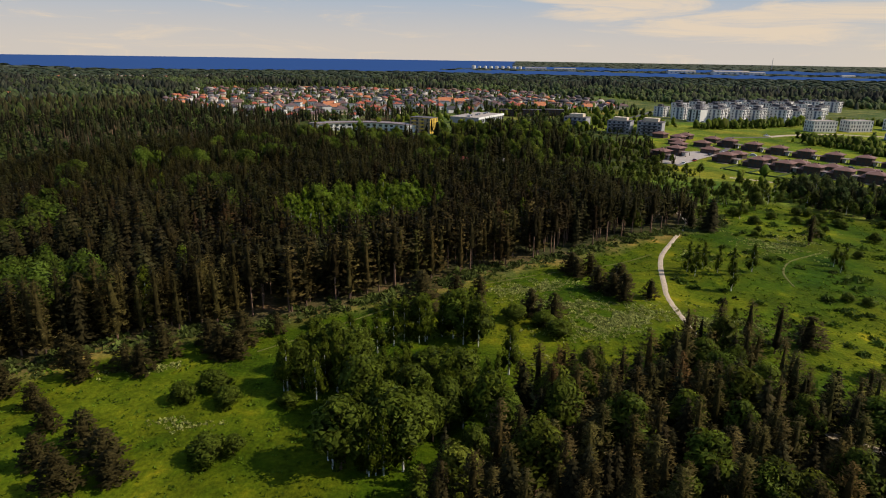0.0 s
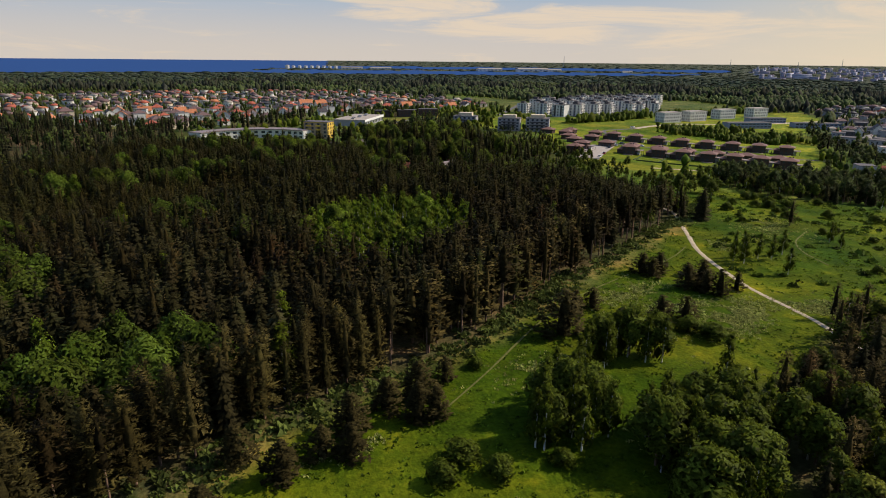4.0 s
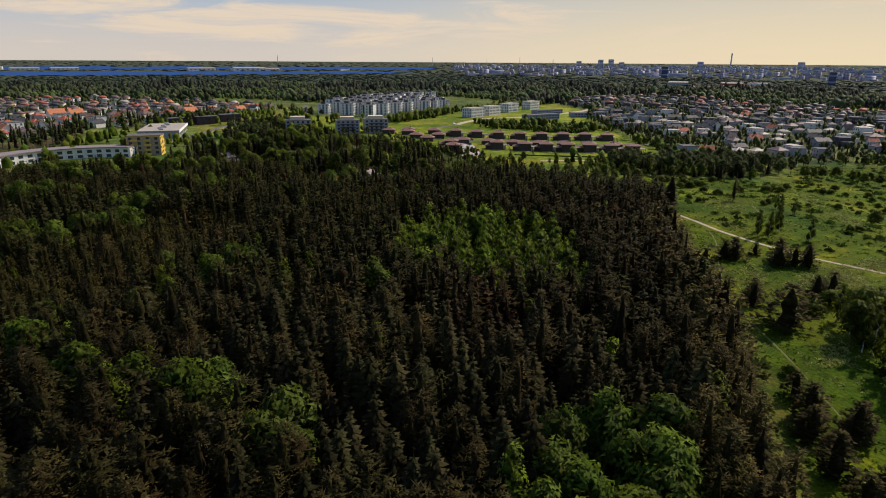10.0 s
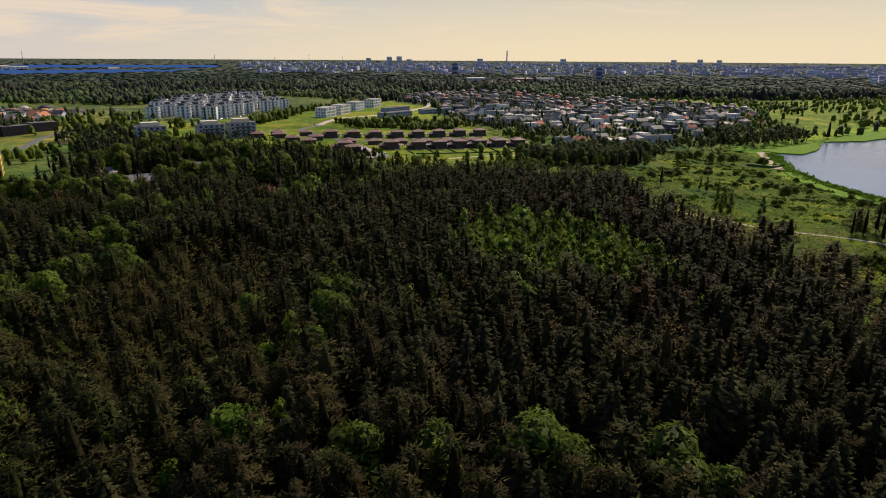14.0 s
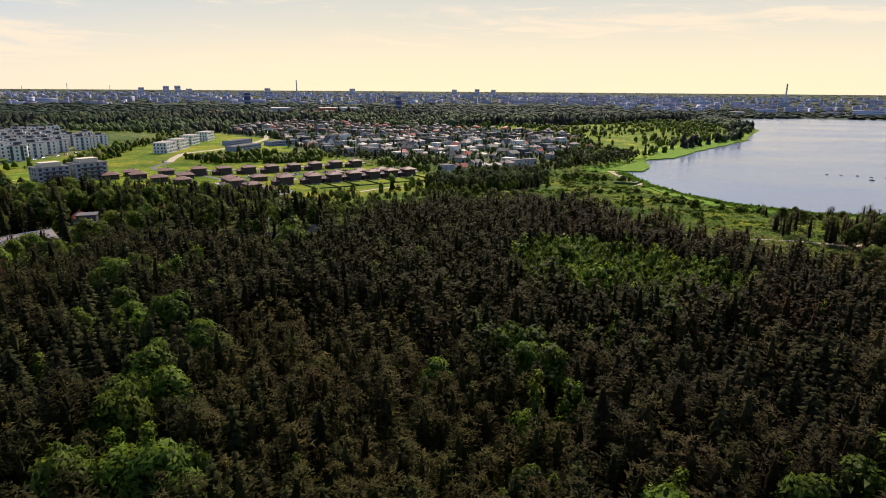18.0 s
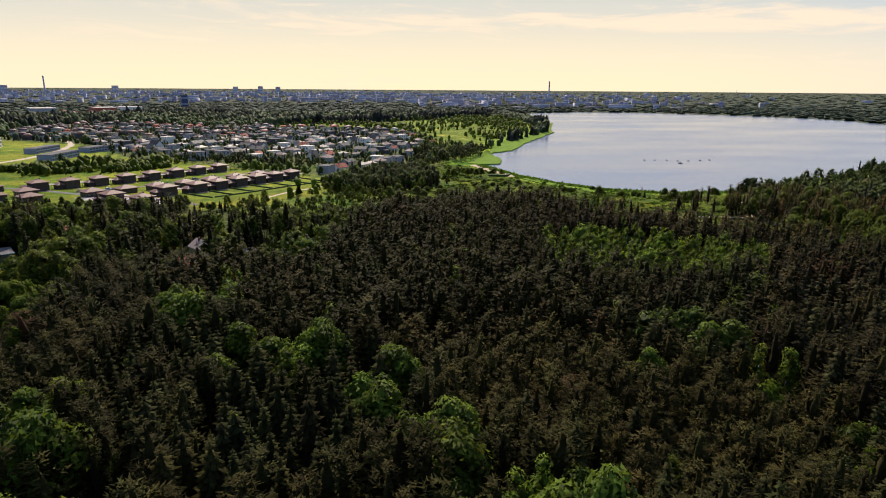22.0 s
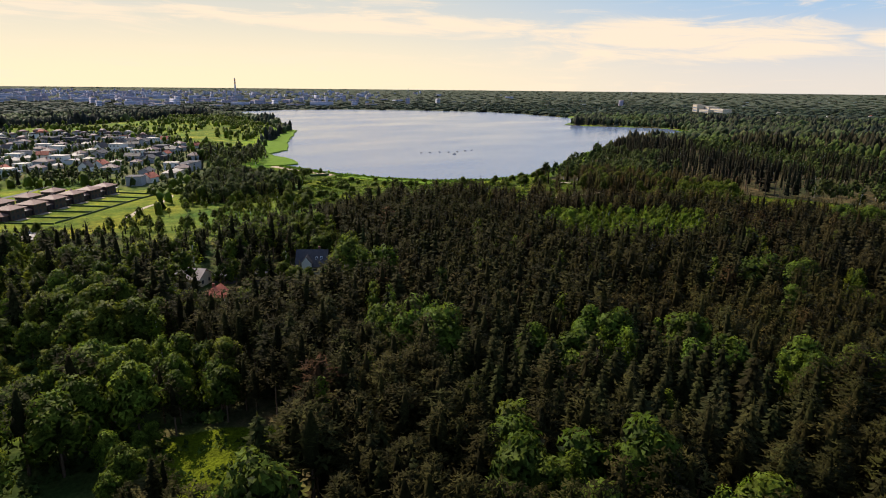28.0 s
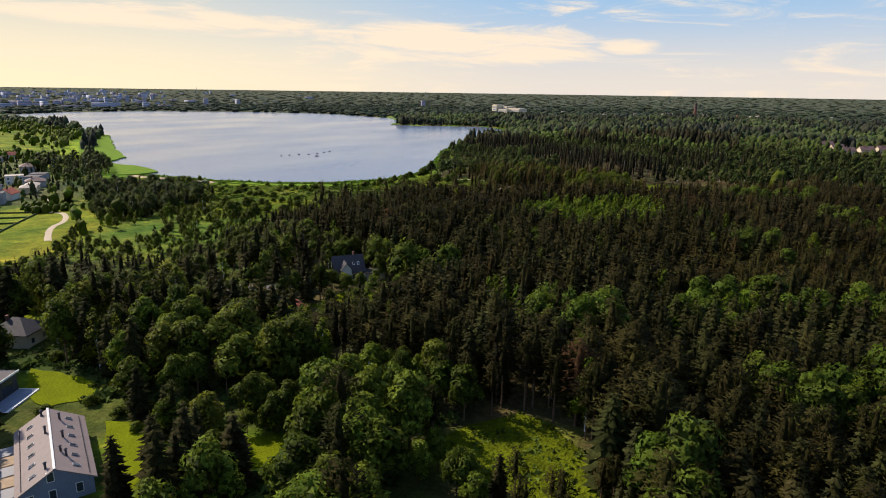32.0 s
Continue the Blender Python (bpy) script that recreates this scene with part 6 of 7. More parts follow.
def works():
    """A cream works of several blocks in the southern woods."""
    ob = thing("works", "cream factory works with a tall block and flat roofs", "factory")
    for x0, x1, y0, y1, h in ((-75, -10, -14, 10, 12), (-8, 40, -18, 12, 16), (12, 36, 14, 34, 21), (42, 78, -10, 12, 18), (-40, 8, 14, 30, 9)):
        block = part("block", box(x0, x1, y0, y1, -2, h), CREAM, ob)
        part("roof", box(x0 + 0.5, x1 - 0.5, y0 + 0.5, y1 - 0.5, h + 0.01, h + 0.8), PALE_ROOF, block)
        for k in range(2):
            part("window_band", box(x0 + 2, x1 - 2, y1 - 0.1, y1 + 0.25, h * (0.25 + 0.35 * k), h * (0.42 + 0.35 * k)), BLUE_GREY, block)
    settle(ob, WORKS[0], WORKS[1], -38, 1.1)


WORKS = (660, -1420)
works()


def shopping_hall(label, wall, x, y, turn, w):
    ob = thing("shopping_hall", label, "shop", "far shopping halls")
    part("wall", box(-w / 2, w / 2, -25, 25, -2, 10), wall, ob)
    part("roof", box(-w / 2 + 0.5, w / 2 - 0.5, -24.5, 24.5, 10.01, 10.8), PALE_ROOF, ob)
    part("fascia", box(-w / 2 - 0.3, w / 2 + 0.3, -25.6, -25.02, 7, 11.5), WHITE_TRIM, ob)
    settle(ob, x, y, turn)


shopping_hall("far red-walled shopping hall with a pale roof", RED_ROOF, 1548, 757, 25, 80)
shopping_hall("far white shopping hall with a pale roof", PLASTER, 1612, 712, 25, 60)
shopping_hall("far pale retail hall with a flat roof", GREY_WALL, 1500, 880, 25, 90)
KEEP_CLEAR += [(1548, 757, 60), (1612, 712, 50), (1500, 880, 60), (WORKS[0], WORKS[1], 70)]


# ---- woods ----
def plant_woods():
    # the near conifer wood
    x, y = scatter(-330, 190, -60, 480, 3.75, 0.55)
    d = np.hypot(x - 40, y - 228)
    ok = ~is_open(x, y) & (d < 222) & clear_of_houses(x, y) & (away(x, y, LAKE) > 9) & (y > 40)
    x, y, d = x[ok], y[ok], d[ok]
    village = inside(x, y, VILLAGE)
    keep = ~village | (rng.random(len(x)) < 0.75)
    x, y, d, village = x[keep], y[keep], d[keep], village[keep]
    grove = in_groves(x, y)
    mix = rng.random(len(x))
    stand = lumps(x, y, 37.0)
    kinds = np.where(mix < 0.80 + 0.16 * stand, PINE, SPRUCE)
    for poly in SPRUCES:
        kinds = np.where(inside(x, y, poly), np.where(mix < 0.78, SPRUCE, PINE), kinds)
    young = inside(x, y, YOUNG_PINES) & (mix < 0.95)
    kinds = np.where(young, PINE, kinds)
    kinds = np.where((mix > 0.982) & (x < 90), BIRCH, kinds)
    aspens = inside(x + 3 * np.sin(y * 0.4), y, ASPENS)
    kinds = np.where(grove, np.where(aspens, np.where(mix < 0.72, BIRCH, LEAFY), np.where(mix < 0.25, BIRCH, LEAFY)), kinds)
    mass = inside(x, y, LEAF_MASS)
    lake_side = (y > 296 - 0.36 * (x + 18)) & (x > -12) & (x < 110) & ~grove
    leafy = village | (x > 105) | mass | lake_side
    kinds = np.where(leafy, np.where(mix < np.where(mass, 0.80, 0.55), LEAFY, np.where(mix < 0.80, SPRUCE, np.where(mix < 0.95, PINE, BIRCH))), kinds)
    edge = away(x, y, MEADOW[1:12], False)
    # pines along the edge take the tint with sunlight in it
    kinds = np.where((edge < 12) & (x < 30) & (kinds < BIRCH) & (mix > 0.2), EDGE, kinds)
    tall = np.where(young, 12.5, np.where((kinds == PINE) | (kinds == EDGE), 15.5, np.where(kinds == SPRUCE, 15.0, np.where(grove & ~aspens, 15.8, 14.3)))) * rng.normal(0.95, 0.085, len(x)).clip(0.6, 1.25)
    tall = np.where(leafy, tall * np.where(village & (x < 96), 1.0, 0.8), tall)
    low_side = (x > 64 + 0.1 * (y - 220)) & (y > 205)
    tall = np.where(low_side, tall * 0.72, tall)
    tall = np.where((x > 100) & (y > 256), tall * 0.7, tall)
    fringe = (edge < 6) & (x >= 2) & (kinds < BIRCH) & (mix > 0.35) & (mix < 0.72)
    kinds = np.where(fringe, LEAFY, kinds)
    tall = np.where(fringe, tall * 0.62, tall)
    line = np.where(y > 290, 58, np.where(y > 260, 68, 75))
    cap = 13.0 - 0.2 * (x - line + 12)
    tall = np.where((x > line - 12) & (y > 225) & (y < 345) & (x < 130), np.minimum(tall, cap.clip(5, 13) * rng.uniform(0.8, 1.1, len(x))), tall)
    by_row = inside(x, y, [(-8, 394), (14, 384), (2, 368), (-20, 362), (-32, 384), (-22, 400)])
    tall = np.where(by_row, tall * 0.66, tall)
    by_villa = inside(x, y, [(16, 320), (2, 300), (-16, 322), (2, 342)])
    tall = np.where(by_villa, tall * 0.8, tall)
    by_crescent = inside(x, y, [(-112, 440), (-112, 500), (20, 500), (0, 440), (-50, 418)])
    tall = np.where(by_crescent, tall * 0.5, tall)
    tall = np.where((y < 112) & (x > -15), tall * 0.72, tall)
    shift = np.ones((len(x), 3))
    big = ~leafy & ~grove & (rng.random(len(x)) < 0.004)
    kinds = np.where(big, LEAFY, kinds)
    shift[big] = (0.95, 1.05, 1.1)
    shift[young] = (1.22, 1.28, 1.0)
    by_glade = inside(x, y, [(-43, 366), (-73, 366), (-82, 384), (-66, 392), (-52, 388)])
    tall = np.where(by_glade, tall * 0.55, tall)
    dead = (rng.random(len(x)) < 0.012) & (kinds < BIRCH)
    shift[dead] = (1.45, 1.1, 1.15)
    shift[(y > 205 + 20 * lumps(x, y, 19.0)) & (kinds < BIRCH) & ~dead & ~young] = (0.94, 1.06, 0.88)
    shift[grove] = np.where(y[grove, None] > 270, (1.0, 1.1, 1.2), (0.88, 0.98, 1.15))
    shift[aspens] = (1.22, 1.34, 1.15)
    brown = (np.hypot(x + 62, y - 165) < 9) & (kinds < BIRCH)
    shift[brown] = (1.35, 1.0, 1.1)
    bright = leafy & (kinds == LEAFY)
    shift[bright] = (rng.uniform(0.68, 1.4, (int(bright.sum()), 1))) * np.array((1.0, 1.02, 1.05))
    soft_wood = (y < 112) & (x > -15) & (mix < 0.75)
    kinds = np.where(soft_wood & ~grove & ~leafy, np.where(mix < 0.5, EDGE, LEAFY), kinds)
    thin = rng.random(len(x))
    keep = (kinds != LEAFY) | (thin < np.where(village, 0.50, 0.56)) | big
    keep &= (kinds != BIRCH) | (thin < 0.95)
    keep &= edge > 2.2
    for a in range(-4, 3):
        for b in range(-1, 5):
            sel = keep & (x // 100 == a) & (y // 100 == b)
            for near in (True, False):
                pick = sel & ((d > 128) == near)
                wood("forest", "dense wood of dark pines and spruces with brighter birches", x[pick], y[pick], kinds[pick], tall[pick], NEAR if near else INNER, colour_shift=shift[pick])


DEEP = {**TINTS, PINE: (0.046, 0.042, 0.018), SPRUCE: (0.038, 0.039, 0.018), LEAFY: (0.074, 0.098, 0.024), BIRCH: (0.092, 0.122, 0.026)}


def plant_middle():
    x, y = scatter(-560, 760, -420, 860, 7.5)
    d = np.hypot(x - 40, y - 228)
    r, a = polar(x, y)
    a = a % 360
    seen = (a > 298) | (a < 205) | (r < 130)
    ok = ~is_open(x, y) & ((d >= 222) | (y <= 40)) & (np.hypot(x + 55, y - 215) < 590) & clear_of_houses(x, y) & seen & (away(x, y, LAKE) > 8)
    behind = (np.hypot(x + 95, y - 225) < 330) & (d > 235) & (x < 20) & (y > 20)
    ok &= ~behind | (rng.random(len(x)) < np.where(y > 290, 0.9, 0.35))
    x, y, d = x[ok], y[ok], d[ok]
    village = inside(x, y, VILLAGE)
    keep = ~village | (rng.random(len(x)) < 0.75)
    x, y = x[keep], y[keep]
    mix = rng.random(len(x))
    dark = (x < 60) & (y > 300)
    kinds = np.where(dark, np.where(mix < 0.45, PINE, np.where(mix < 0.72, SPRUCE, LEAFY)), np.where(mix < 0.72, LEAFY, np.where(mix < 0.86, BIRCH, np.where(mix < 0.95, PINE, SPRUCE))))
    stand = lumps(x, y, 52.0) + 0.6 * lumps(y, x, 23.0)
    south = (y < 110) & (x > -60)
    kinds = np.where(south & (stand > 0.25), np.where(mix < 0.7, PINE, SPRUCE), np.where(south & (stand < -0.35), np.where(mix < 0.6, BIRCH, LEAFY), kinds))
    tall = 11.6 * rng.normal(1, 0.15, len(x)).clip(0.6, 1.35) * np.where(kinds < BIRCH, 1.08, 0.95)
    tall = np.where(south, tall * (1 + 0.22 * stand), tall)
    shade = 1 - 0.16 * np.where(south, stand, 0)[:, None] * np.array((1.1, 1.2, 0.6))
    tall = np.where((x > 90) & (y > 180), tall * 0.82, tall)
    tall = np.where((x > 100) & (x < 200) & (y > 256) & (y < 520), tall * 0.62, tall)
    for i in range(-2, 3):
        sel = (x // 300 == i)
        close = np.hypot(x - 40, y - 228) < 460
        wood("woodland", "mixed woodland of broadleaved trees and conifers", x[sel & close], y[sel & close], kinds[sel & close], tall[sel & close], MIDDLE, tints=DEEP, colour_shift=shade[sel & close])
        wood("woodland", "mixed woodland of broadleaved trees and conifers", x[sel & ~close], y[sel & ~close], kinds[sel & ~close], tall[sel & ~close], {k: [(v * np.array((1.15, 1.15, 1.0), np.float32), t, b, m) for v, t, b, m in FAR[k]] for k in FAR}, tints=DEEP, colour_shift=shade[sel & ~close], soft=True)
    # the wood goes on all round
    x, y = scatter(-900, 300, -500, 1000, 9.5)
    r, a = polar(x, y)
    a = a % 360
    ok = ~is_open(x, y) & ~((a > 298) | (a < 205)) & (r > 125) & (r < 800) & (np.hypot(x - 40, y - 228) > 225)
    ok |= ~is_open(x, y) & (np.hypot(x + 95, y - 225) < 330) & (np.hypot(x - 40, y - 228) > 235) & (x < -60) & (y > 20) & (y < 290)
    x, y = x[ok], y[ok]
    mix = rng.random(len(x))
    wood("woodland", "mixed woodland of broadleaved trees and conifers", x, y, np.where(mix < 0.45, PINE, np.where(mix < 0.8, SPRUCE, LEAFY)), 12.5 * rng.normal(1, 0.15, len(x)).clip(0.6, 1.35), FAR)


def plant_far():
    x, y = scatter(-1500, 1700, -1300, 1850, 10.0, 0.5)
    r, a = polar(x, y)
    a = a % 360
    ok = ~is_open(x, y) & (np.hypot(x + 55, y - 215) >= 590) & (r < 1350) & ((a > 316) | (a < 205)) & (away(x, y, LAKE) > 8)
    x, y = x[ok], y[ok]
    mix = rng.random(len(x))
    stand = lumps(x, y, 90.0) + 0.7 * lumps(y, x, 37.0)
    kinds = np.where(mix < 0.55 - 0.45 * stand, LEAFY, np.where(mix < 0.85, PINE, SPRUCE))
    tall = 11.0 * rng.normal(1, 0.2, len(x)).clip(0.5, 1.5) * (1 + 0.28 * stand)
    wide_ = {k: [(v * np.array((1.75, 1.75, 1.0), np.float32), t, b, m) for v, t, b, m in FAR[k]] for k in FAR}
    shade = 1 - 0.2 * stand[:, None] * np.array((1.15, 1.2, 0.5))
    # greyer, bluer tints than the near woods: haze put into the colour
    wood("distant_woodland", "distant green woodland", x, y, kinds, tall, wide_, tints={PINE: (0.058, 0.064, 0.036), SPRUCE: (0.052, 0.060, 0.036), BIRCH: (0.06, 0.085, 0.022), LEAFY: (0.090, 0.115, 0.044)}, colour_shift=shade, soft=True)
    # the belts out to the horizon, distance haze painted into their greyed green
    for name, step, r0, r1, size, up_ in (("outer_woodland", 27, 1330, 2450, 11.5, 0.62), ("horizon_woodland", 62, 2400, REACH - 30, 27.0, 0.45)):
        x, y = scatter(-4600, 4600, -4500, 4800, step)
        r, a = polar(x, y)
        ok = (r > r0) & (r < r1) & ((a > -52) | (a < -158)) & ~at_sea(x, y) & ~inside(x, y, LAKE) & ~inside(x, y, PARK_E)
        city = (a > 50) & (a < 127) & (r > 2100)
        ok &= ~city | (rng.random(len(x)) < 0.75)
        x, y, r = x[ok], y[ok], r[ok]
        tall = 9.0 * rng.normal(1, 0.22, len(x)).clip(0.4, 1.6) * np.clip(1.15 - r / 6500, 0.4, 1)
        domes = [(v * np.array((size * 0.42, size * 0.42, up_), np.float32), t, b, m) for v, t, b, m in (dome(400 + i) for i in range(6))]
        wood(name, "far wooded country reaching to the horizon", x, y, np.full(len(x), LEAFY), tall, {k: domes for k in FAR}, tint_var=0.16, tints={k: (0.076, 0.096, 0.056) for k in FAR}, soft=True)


plant_woods()
plant_middle()
plant_far()


def plant_gardens():
    """Garden trees and hedges between the suburb houses."""
    for poly, spots, step, name, share in ((SUBURB_E, E_SPOTS, 7.0, "garden_trees", 0.8), (SUBURB_N, N_SPOTS, 8.6, "garden_trees", 0.85)):
        xs, ys = [p[0] for p in poly], [p[1] for p in poly]
        x, y = scatter(min(xs), max(xs), min(ys), max(ys), step)
        ok = inside(x, y, poly) & (rng.random(len(x)) < share)
        for hx, hy in spots:
            ok &= (x - hx) ** 2 + (y - hy) ** 2 > 42
        x, y = x[ok], y[ok]
        mix = rng.random(len(x))
        kinds = np.where(mix < 0.75, LEAFY, np.where(mix < 0.9, SPRUCE, PINE))
        tall = np.where(poly is SUBURB_N, 5.4, 5.0) * rng.normal(1, 0.4, len(x)).clip(0.35, 1.9)
        wood(name, "garden trees and hedges between the houses", x, y, kinds, tall, FAR, tints=DEEP, category="trees")
    # belts and copses in the fields
    px, py = [], []
    for (x0, y0), (x1, y1), n, wide in (((226, 545), (330, 578), 90, 5), ((280, 472), (326, 440), 60, 8), ((316, 414), (348, 392), 40, 6), ((200, 560), (160, 640), 40, 9), ((150, 560), (120, 600), 30, 9), ((60, 640), (200, 700), 60, 12),
                                       ((560, 60), (700, -40), 90, 14), ((450, 130), (620, 160), 70, 12), ((640, 120), (900, 200), 110, 25), ((700, -20), (980, -120), 200, 34), ((880, 20), (1100, -110), 160, 40), ((236, 262), (246, 248), 8, 4),
                                       ((140, 296), (200, 262), 16, 6), ((262, 290), (300, 335), 20, 3), ((380, 180), (440, 125), 40, 8), ((330, 190), (390, 160), 25, 8), ((-30, 500), (60, 540), 40, 10), ((-40, 560), (60, 650), 40, 10), ((-100, 500), (-40, 500), 30, 10), ((-95, 432), (-30, 420), 24, 8), ((430, 600), (530, 620), 40, 9), ((300, 590), (420, 592), 50, 3),
                                       ((120, 545), (150, 640), 45, 12), ((100, 500), (130, 530), 20, 6)):
        t = rng.random(n)
        px.append(x0 + (x1 - x0) * t + rng.normal(0, wide, n))
        py.append(y0 + (y1 - y0) * t + rng.normal(0, wide, n))
    x, y = np.concatenate(px), np.concatenate(py)
    gx, gy = scatter(420, 1120, -150, 340, 15.0)
    ok = inside(gx, gy, PARK_E) & (lumps(gx, gy, 46.0) > -0.1)
    x, y = np.concatenate([x, gx[ok]]), np.concatenate([y, gy[ok]])
    ok = ~inside(x, y, LAKE) & (away(x, y, LAKE) > np.where(x > 330, 32, 4))
    x, y = x[ok], y[ok]
    mix = rng.random(len(x))
    wood("copse", "belts and copses of broadleaved trees in the fields", x, y, np.where(mix < 0.8, LEAFY, BIRCH), 7.0 * rng.normal(1, 0.3, len(x)).clip(0.4, 1.6), {k: [(v * np.array((1.3, 1.3, 1.0), np.float32), t, b, m) for v, t, b, m in FAR[k]] for k in FAR}, category="trees")


plant_gardens()


def plant_thickets():
    """Dense bushy thickets in the fields by the flats and the estate."""
    for poly, tall_ in (([(283, 494), (302, 490), (314, 447), (300, 436), (285, 455)], 5.0), ([(292, 430), (340, 434), (348, 418), (316, 388), (298, 398)], 5.0), ([(226, 556), (292, 572), (288, 552), (230, 542)], 4.0), ([(206, 268), (240, 258), (240, 276), (218, 284)], 4.0), ([(415, 600), (520, 628), (535, 618), (420, 588)], 6.0)):
        xs, ys = [p[0] for p in poly], [p[1] for p in poly]
        x, y = scatter(min(xs), max(xs), min(ys), max(ys), 3.4)
        ok = inside(x, y, poly)
        x, y = x[ok], y[ok]
        squat_ = {k: [(v * np.array((1.5, 1.5, 1.0), np.float32) - np.array((0, 0, 0.9), np.float32), t, b, m) for v, t, b, m in FAR[k]] for k in FAR}
        wood("thicket", "dense bushy thicket in the grass", x, y, np.full(len(x), LEAFY), tall_ * rng.normal(1, 0.3, len(x)).clip(0.4, 1.6), squat_, category="bushes")


plant_thickets()


def plant_belt():
    """The belt of tall trees between the meadow and the estate."""
    outline = [(164, 286), (180, 276), (204, 263), (243, 238), (256, 214), (240, 203), (200, 208), (180, 214), (153, 240), (148, 255), (156, 271)]
    x, y = scatter(100, 260, 190, 290, 5.2, 0.5)
    track = away(x, y, [(150, 314), (172, 300), (184, 287), (206, 275), (222, 277), (236, 262), (262, 250)], False)
    ok = inside(x, y, outline) & (track > 4) & (away(x, y, LAKE) > 12)
    x, y = x[ok], y[ok]
    mix = rng.random(len(x))
    wood("tree_belt", "belt of tall dark broadleaved trees beside the meadow", x, y, np.where(mix < 0.78, LEAFY, np.where(mix < 0.90, BIRCH, SPRUCE)), 9.5 * rng.normal(1, 0.18, len(x)).clip(0.6, 1.4), INNER, tints=DEEP, category="trees")


plant_belt()


def plant_young():
    """Young broadleaved trees on the grass between the wood and the belt."""
    x, y = scatter(80, 180, 236, 336, 4.2, 0.5)
    grass = inside(x, y, [(147, 311), (184, 287), (160, 282), (138, 283), (110, 293), (120, 308)])
    ok = inside(x, y, GREEN_PATCH) & (~grass | (rng.random(len(x)) < 0.08)) & (lumps(x, y, 13.0) > -0.35)
    x, y = x[ok], y[ok]
    mix = rng.random(len(x))
    wood("young_trees", "young broadleaved trees and tall bushes on rough grass", x, y, np.where(mix < 0.7, LEAFY, BIRCH), 5.0 * rng.normal(1, 0.28, len(x)).clip(0.5, 1.7), INNER, category="trees")


plant_young()


# ---- single trees of the meadow ----
TREE_MODELS = {}


def split_model(kind, i, squat):
    """Trunk and crown meshes of a tree model, shared by alike trees."""
    key = (kind, i, squat)
    if key not in TREE_MODELS:
        v, t, b, m = BUSHY[i] if squat and kind == PINE else NEAR[EDGE if kind == PINE else LEAFY if squat else kind][i]
        v = v.copy()
        if kind == BIRCH:
            v[:, :2] *= 0.78
        if squat and kind == PINE:
            v[:, :2] *= 1.3
        if squat and kind != PINE:
            v[:, :2] *= 2.0
            v[:, 2] = np.maximum(v[:, 2] - 2.6, -0.5) * 1.35
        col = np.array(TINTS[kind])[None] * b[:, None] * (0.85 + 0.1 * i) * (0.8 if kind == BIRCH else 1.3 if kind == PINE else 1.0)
        crown, stem = t[m == 0], t[m > 0]
        TREE_MODELS[key] = (mesh_from("crown", v, crown, [LEAVES if kind in (BIRCH, LEAFY) else FOLIAGE], col, bulge=crown_bulge(v, kind)), mesh_from("trunk", v, stem, [BIRCH_BARK if kind == BIRCH else BARK]))
    return TREE_MODELS[key]


TREE_NAMES = {PINE: ("pine_tree", "dark pine with an open tufted crown"), SPRUCE: ("spruce_tree", "dark pointed spruce"), BIRCH: ("birch_tree", "slender green birch with a pale trunk"), LEAFY: ("broadleaf_tree", "round-crowned broadleaved tree")}


def tree(kind, x, y, tall, squat=False, where="on the meadow", group="meadow trees"):
    g = random.Random(int(x * 13 + y * 7))
    name, label = TREE_NAMES[kind]
    if squat:
        name, label = ("bush", "broad dense bush") if kind != PINE else ("young_pine", "young bushy pine")
    ob = thing(name, label + " " + where, "bush" if squat else "tree", group)
    crown, trunk = split_model(kind, g.randrange(4), squat)
    for n, me in (("crown", crown), ("trunk", trunk)):
        p = new(n, me)
        p.parent = ob
    s = tall / 10.0
    w = s * (g.uniform(0.95, 1.3) if kind == BIRCH else g.uniform(1.05, 1.35))
    ob.matrix_basis = pose(x, y, h1(x, y), 0, 0, g.uniform(0, 360)) @ Matrix.Diagonal((w, w, s, 1))


